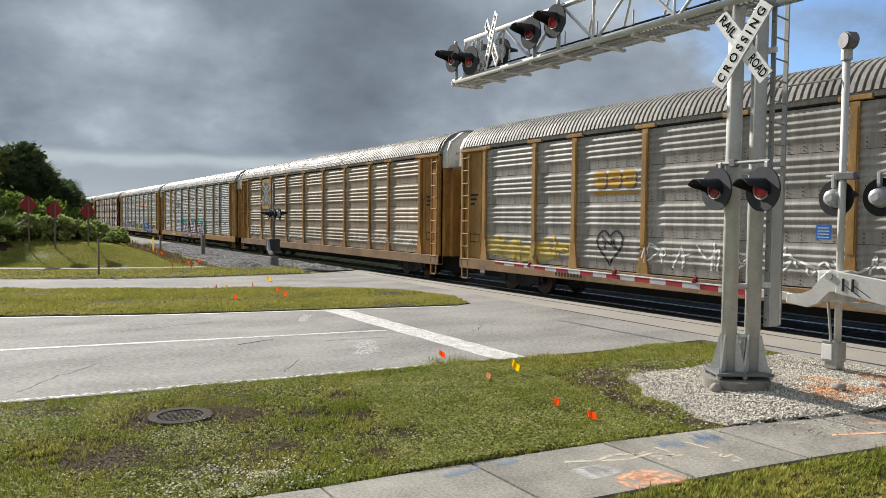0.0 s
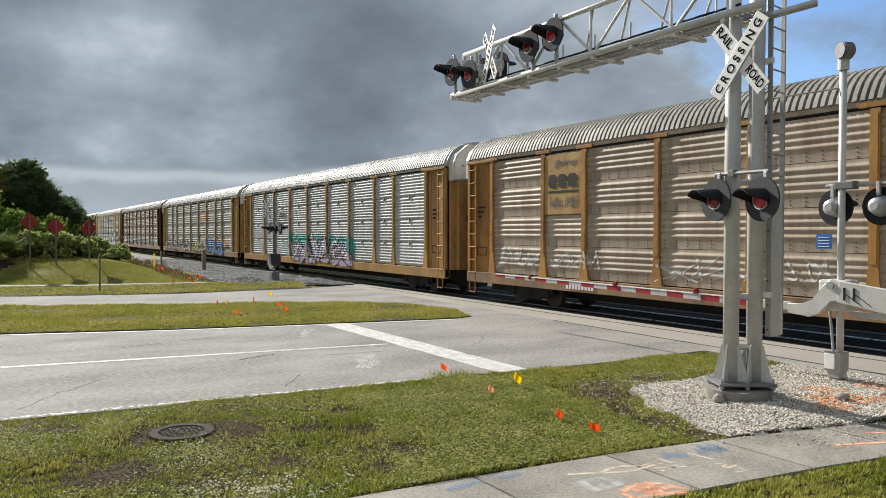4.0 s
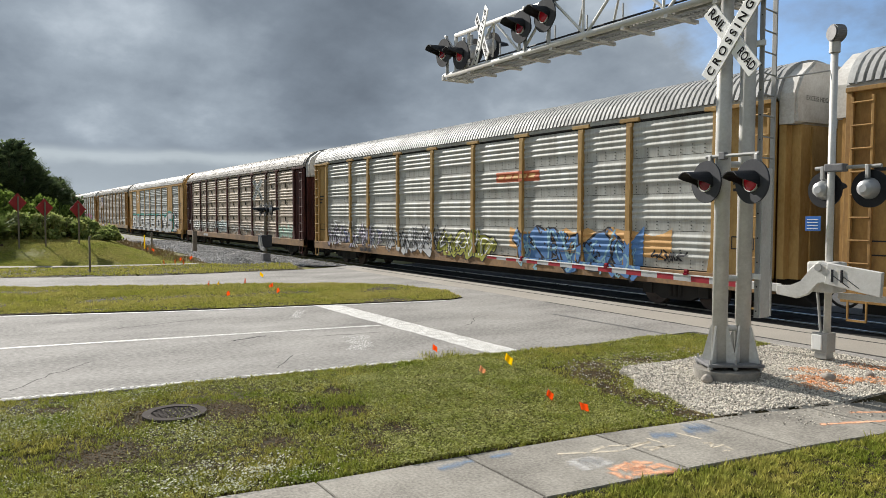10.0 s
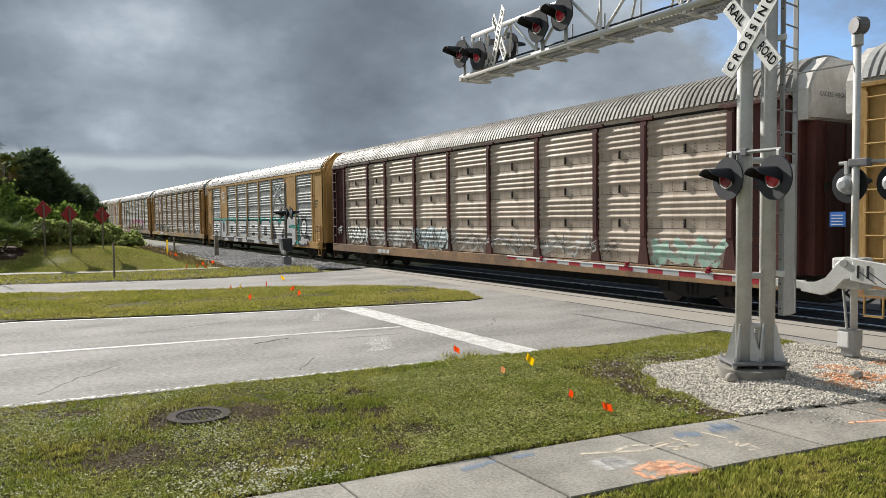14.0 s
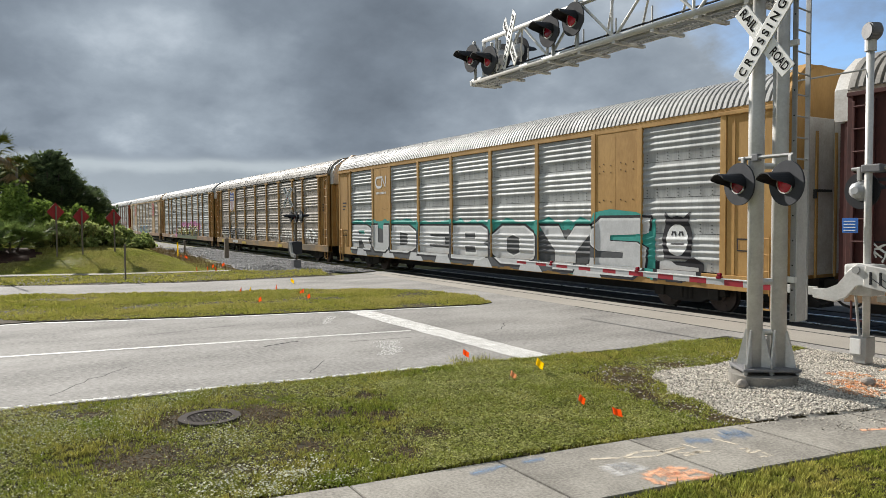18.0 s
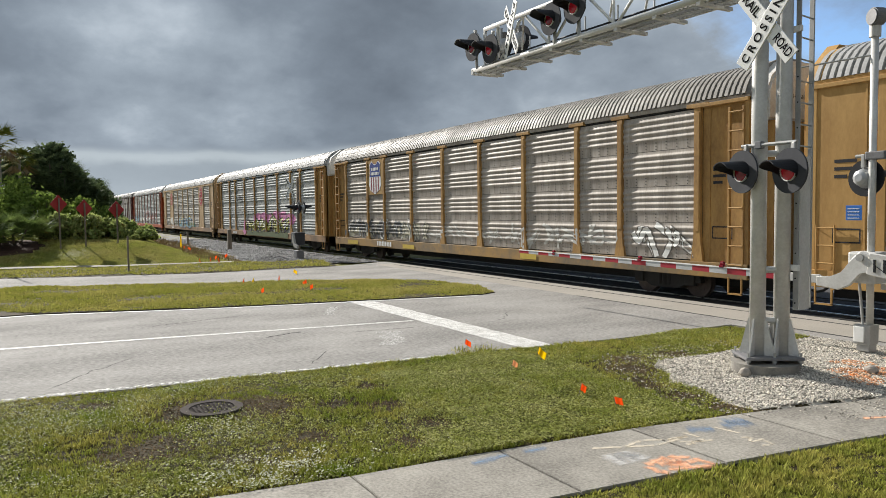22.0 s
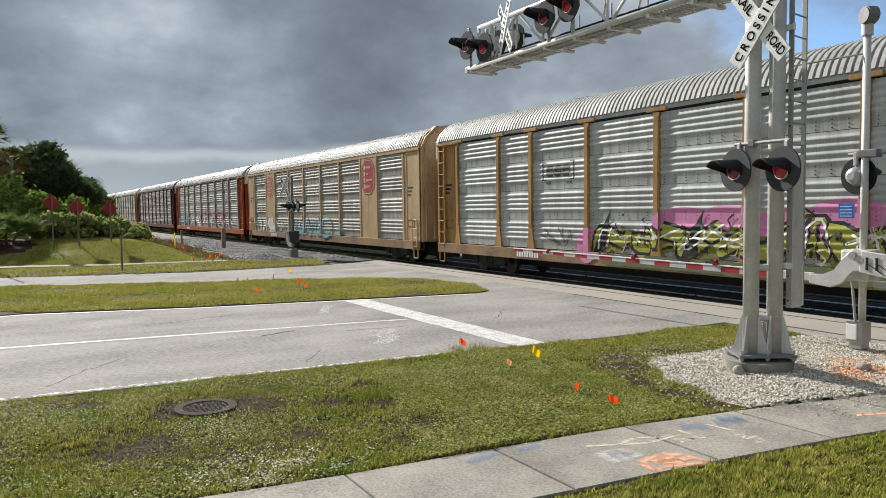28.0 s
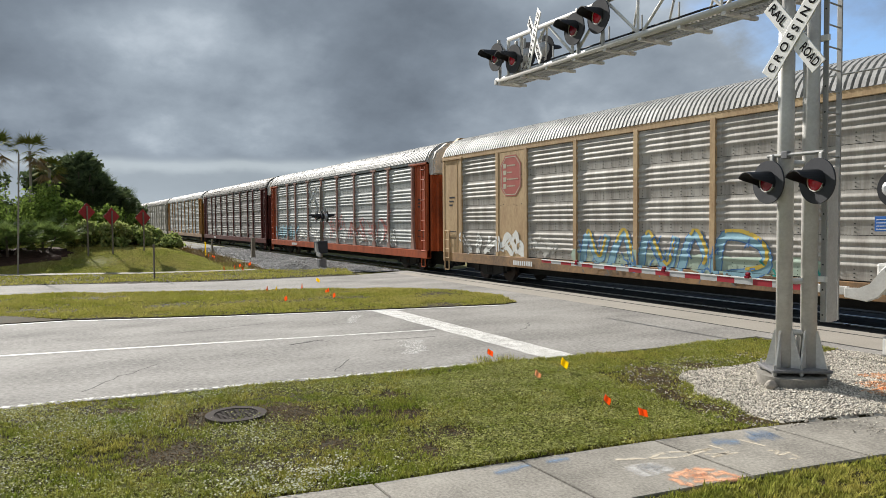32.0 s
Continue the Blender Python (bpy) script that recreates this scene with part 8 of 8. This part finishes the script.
for i, (x, y, h, w, m2, lab) in enumerate((
        (-45.5, -17.5, 2.6, 2.0, LEAF_MID, "dense green bush on the bank"),
        (-53, -15.0, 3.6, 2.0, LEAF_MID, "tall green vine-covered bush"), (-53, -18, 4.0, 2.4, LEAF_MID, "tall green vine-covered bush"),
        (-45, -13.2, 1.5, 1.2, LEAF_PALE, "pale green leafy bush behind the markers"), (-45, -12.0, 1.5, 1.2, LEAF_PALE, "pale green leafy bush behind the markers"),
        (-45.5, -10.8, 1.4, 1.1, LEAF_PALE, "pale green leafy bush behind the markers"), (-47, -9.8, 1.1, 1.0, LEAF_PALE, "pale green leafy bush beside the bank"),
        (-50, -13.6, 2.4, 1.6, LEAF_MID, "green bush on the bank"), (-53, -11.6, 2.2, 1.5, LEAF_MID, "green bush on the bank"), (-57, -10.2, 1.9, 1.4, LEAF_MID, "green bush near the line"),
        (-45, -8.9, 0.7, 0.8, LEAF_PALE, "low weedy bush on the verge"), (-50, -8.2, 0.8, 0.8, LEAF_PALE, "low weedy bush on the verge"), (-43, -20, 2.6, 2.0, LEAF_MID, "dense green bush on the bank"))):
    bush(x, y, h, w, m2, lab, 3200, 0.115, 20 + i)
# reddish mulch, coloured darker to carry the tree shade under the palmettos
MULCH_SHADE = material("bark_mulch_and_shade", (0.07, 0.04, 0.028), (0.035, 0.022, 0.016), 0.95, scale=3, fine=14, bump=0.8, amount=1.0, spec=0.08)
bed("mulch_bed", [(-40.9, -14.6), (-42.6, -13.8), (-45.5, -14.6), (-46, -20.8), (-41.6, -20.8)], lambda x, y: berm(x, y) + 0.02 + 0.03 * np.sin(3 * x) * np.sin(2.6 * y), MULCH_SHADE, "reddish-brown bark mulch with the palmettos' shade painted into its colour", 0.3, "mulch")
PALMETTO = material("palmetto_leaf", (0.1, 0.15, 0.04), (0.17, 0.21, 0.07), 0.7, scale=0.8, fine=5, bump=0, vary=0.4, spec=0.1, thin=0.3)
for i, (x, y, h, w) in enumerate(((-43.6, -15.3, 2.1, 1.5), (-43.2, -16.9, 2.3, 1.7), (-43.5, -18.8, 2.2, 1.7))):
    palmetto(x, y, h, w, PALMETTO, "dark green palmetto clump on the shaded bank", 110, 80 + i)
for i, (x, y, h, w) in enumerate(((-60.4, -13.0, 6.9, 1.8), (-60.2, -12.1, 5.4, 1.5), (-60.8, -11.2, 4.5, 1.4), (-61.5, -10.2, 3.7, 1.3), (-60.0, -14.2, 5.8, 1.5))):
    palmetto(x, y, h, w, LEAF_DARK, "dense dark fan-leaved palm standing among the trees", 170, 90 + i, 1.35, 0.3, 0.88)
palm(-55, -16.0, 5.9, "sabal palm with drooping yellowing fronds", 1, 1.5)
palm(-55, -17.9, 6.0, "sabal palm with drooping fronds", 2, 1.5)
palm(-57, -14.9, 4.9, "sabal palm with drooping dry fronds", 3, 1.2)
pole = tagged(part("utility_pole", rod(bmnew(), (-38.6, -16.3, 0.0), (-38.6, -16.12, 5.6), 0.036, 12), PALM_BARK), "thin pale wooden pole on the verge", "pole")
for i, (x, y, h) in enumerate(((-140, 30, 9), (-152, 36, 10))):
    tree(x, y, h, 4, LEAF_DARK, "distant dark tree behind the railway", 2500, 0.3, 60 + i)
# long grass and weeds along the ballast


def bank_grass(outline, n, h, mat, label, width=0.025):
    x, y = scatter(outline, n)
    x, y = np.repeat(x, 3), np.repeat(y, 3)
    n = len(x)
    x, y = x + rng.normal(0, 0.05, n), y + rng.normal(0, 0.05, n)
    z0 = berm(x, y) - 0.06
    ang = rng.uniform(0, 6.28, n); hh = h * rng.uniform(0.4, 1.3, n) * (0.7 + 0.6 * np.sin(x * 0.9) * np.sin(y * 1.1))
    dx, dy = np.cos(ang), np.sin(ang)
    v = np.stack([np.stack([x - dy * width, y + dx * width, z0], -1), np.stack([x + dy * width, y - dx * width, z0], -1), np.stack([x + dx * hh * 0.6, y + dy * hh * 0.6, z0 + hh], -1)], 1).reshape(-1, 3)
    tagged(part("grass", mesh_np("grass", v, np.arange(len(v)).reshape(-1, 3)), mat), label, "grass", kind="stuff")


bank_grass([(-35.7, -6.2), (-36.5, -11), (-38.3, -14.6), (-41, -24), (-52, -22), (-52, -5.2), (-44, -5.2)], 90000, 0.07, BANK, "rough grass over the bank")
bank_grass([(-36, -5.4), (-60, -4.0), (-80, -3.6), (-80, -6), (-50, -7.5), (-38, -7)], 3500, 0.35, LEAF_DRY, "tall dry weeds beside the ballast", 0.015)
bank_grass([(-10.6, -8.6), (-9.7, -8.7), (-9.7, -8.0), (-10.3, -8.0)], 260, 0.22, GRASS, "taller tuft of grass at the road edge", 0.008)
bank_grass([(-25.2, -8.9), (-21.5, -8.9), (-21.5, -7.6), (-24.6, -7.6)], 700, 0.2, BANK, "taller tuft of grass on the median", 0.012)


# ---- what moves ----
def travelled(t):
    """Metres that the slowing train has gone by the time t."""
    return 0.176 + 7.02267 * t - 0.005978 * t ** 2 - 0.0000943 * t ** 3


def motions():
    times = [0, 2, 4, 6, 8, 10, 12, 14, 16, 18, 20, 22, 24, 26, 28, 30, 32]
    for k, car in enumerate(CARS):
        walk(car, [(t, pose(CAR0 - PITCH * k + travelled(t), 1.5, 0)) for t in times])
    # the plastic flags swing a little on their wires
    for i, cloth in enumerate(WINDY):
        walk(cloth, [(q * 0.4, pose(0, 0, 0, 0, 0, 16 * math.sin(0.9 * q + i) + 9 * math.sin(2.3 * q + 2 * i))) for q in range(81)])
    # wheels roll without slipping
    turns = []
    t = 0.0
    while t < 32.0 - 1e-6:
        turns.append(t)
        t += 1 / 15
    turns.append(32.0)
    for car in CARS:
        for part_ob in car.children:
            if part_ob.name.startswith("wheelset"):
                p = part_ob.location.copy()
                walk(part_ob, [(t, Matrix.Translation(p) @ Matrix.Rotation(travelled(t) / 0.42, 4, "Y")) for t in turns])


motions()
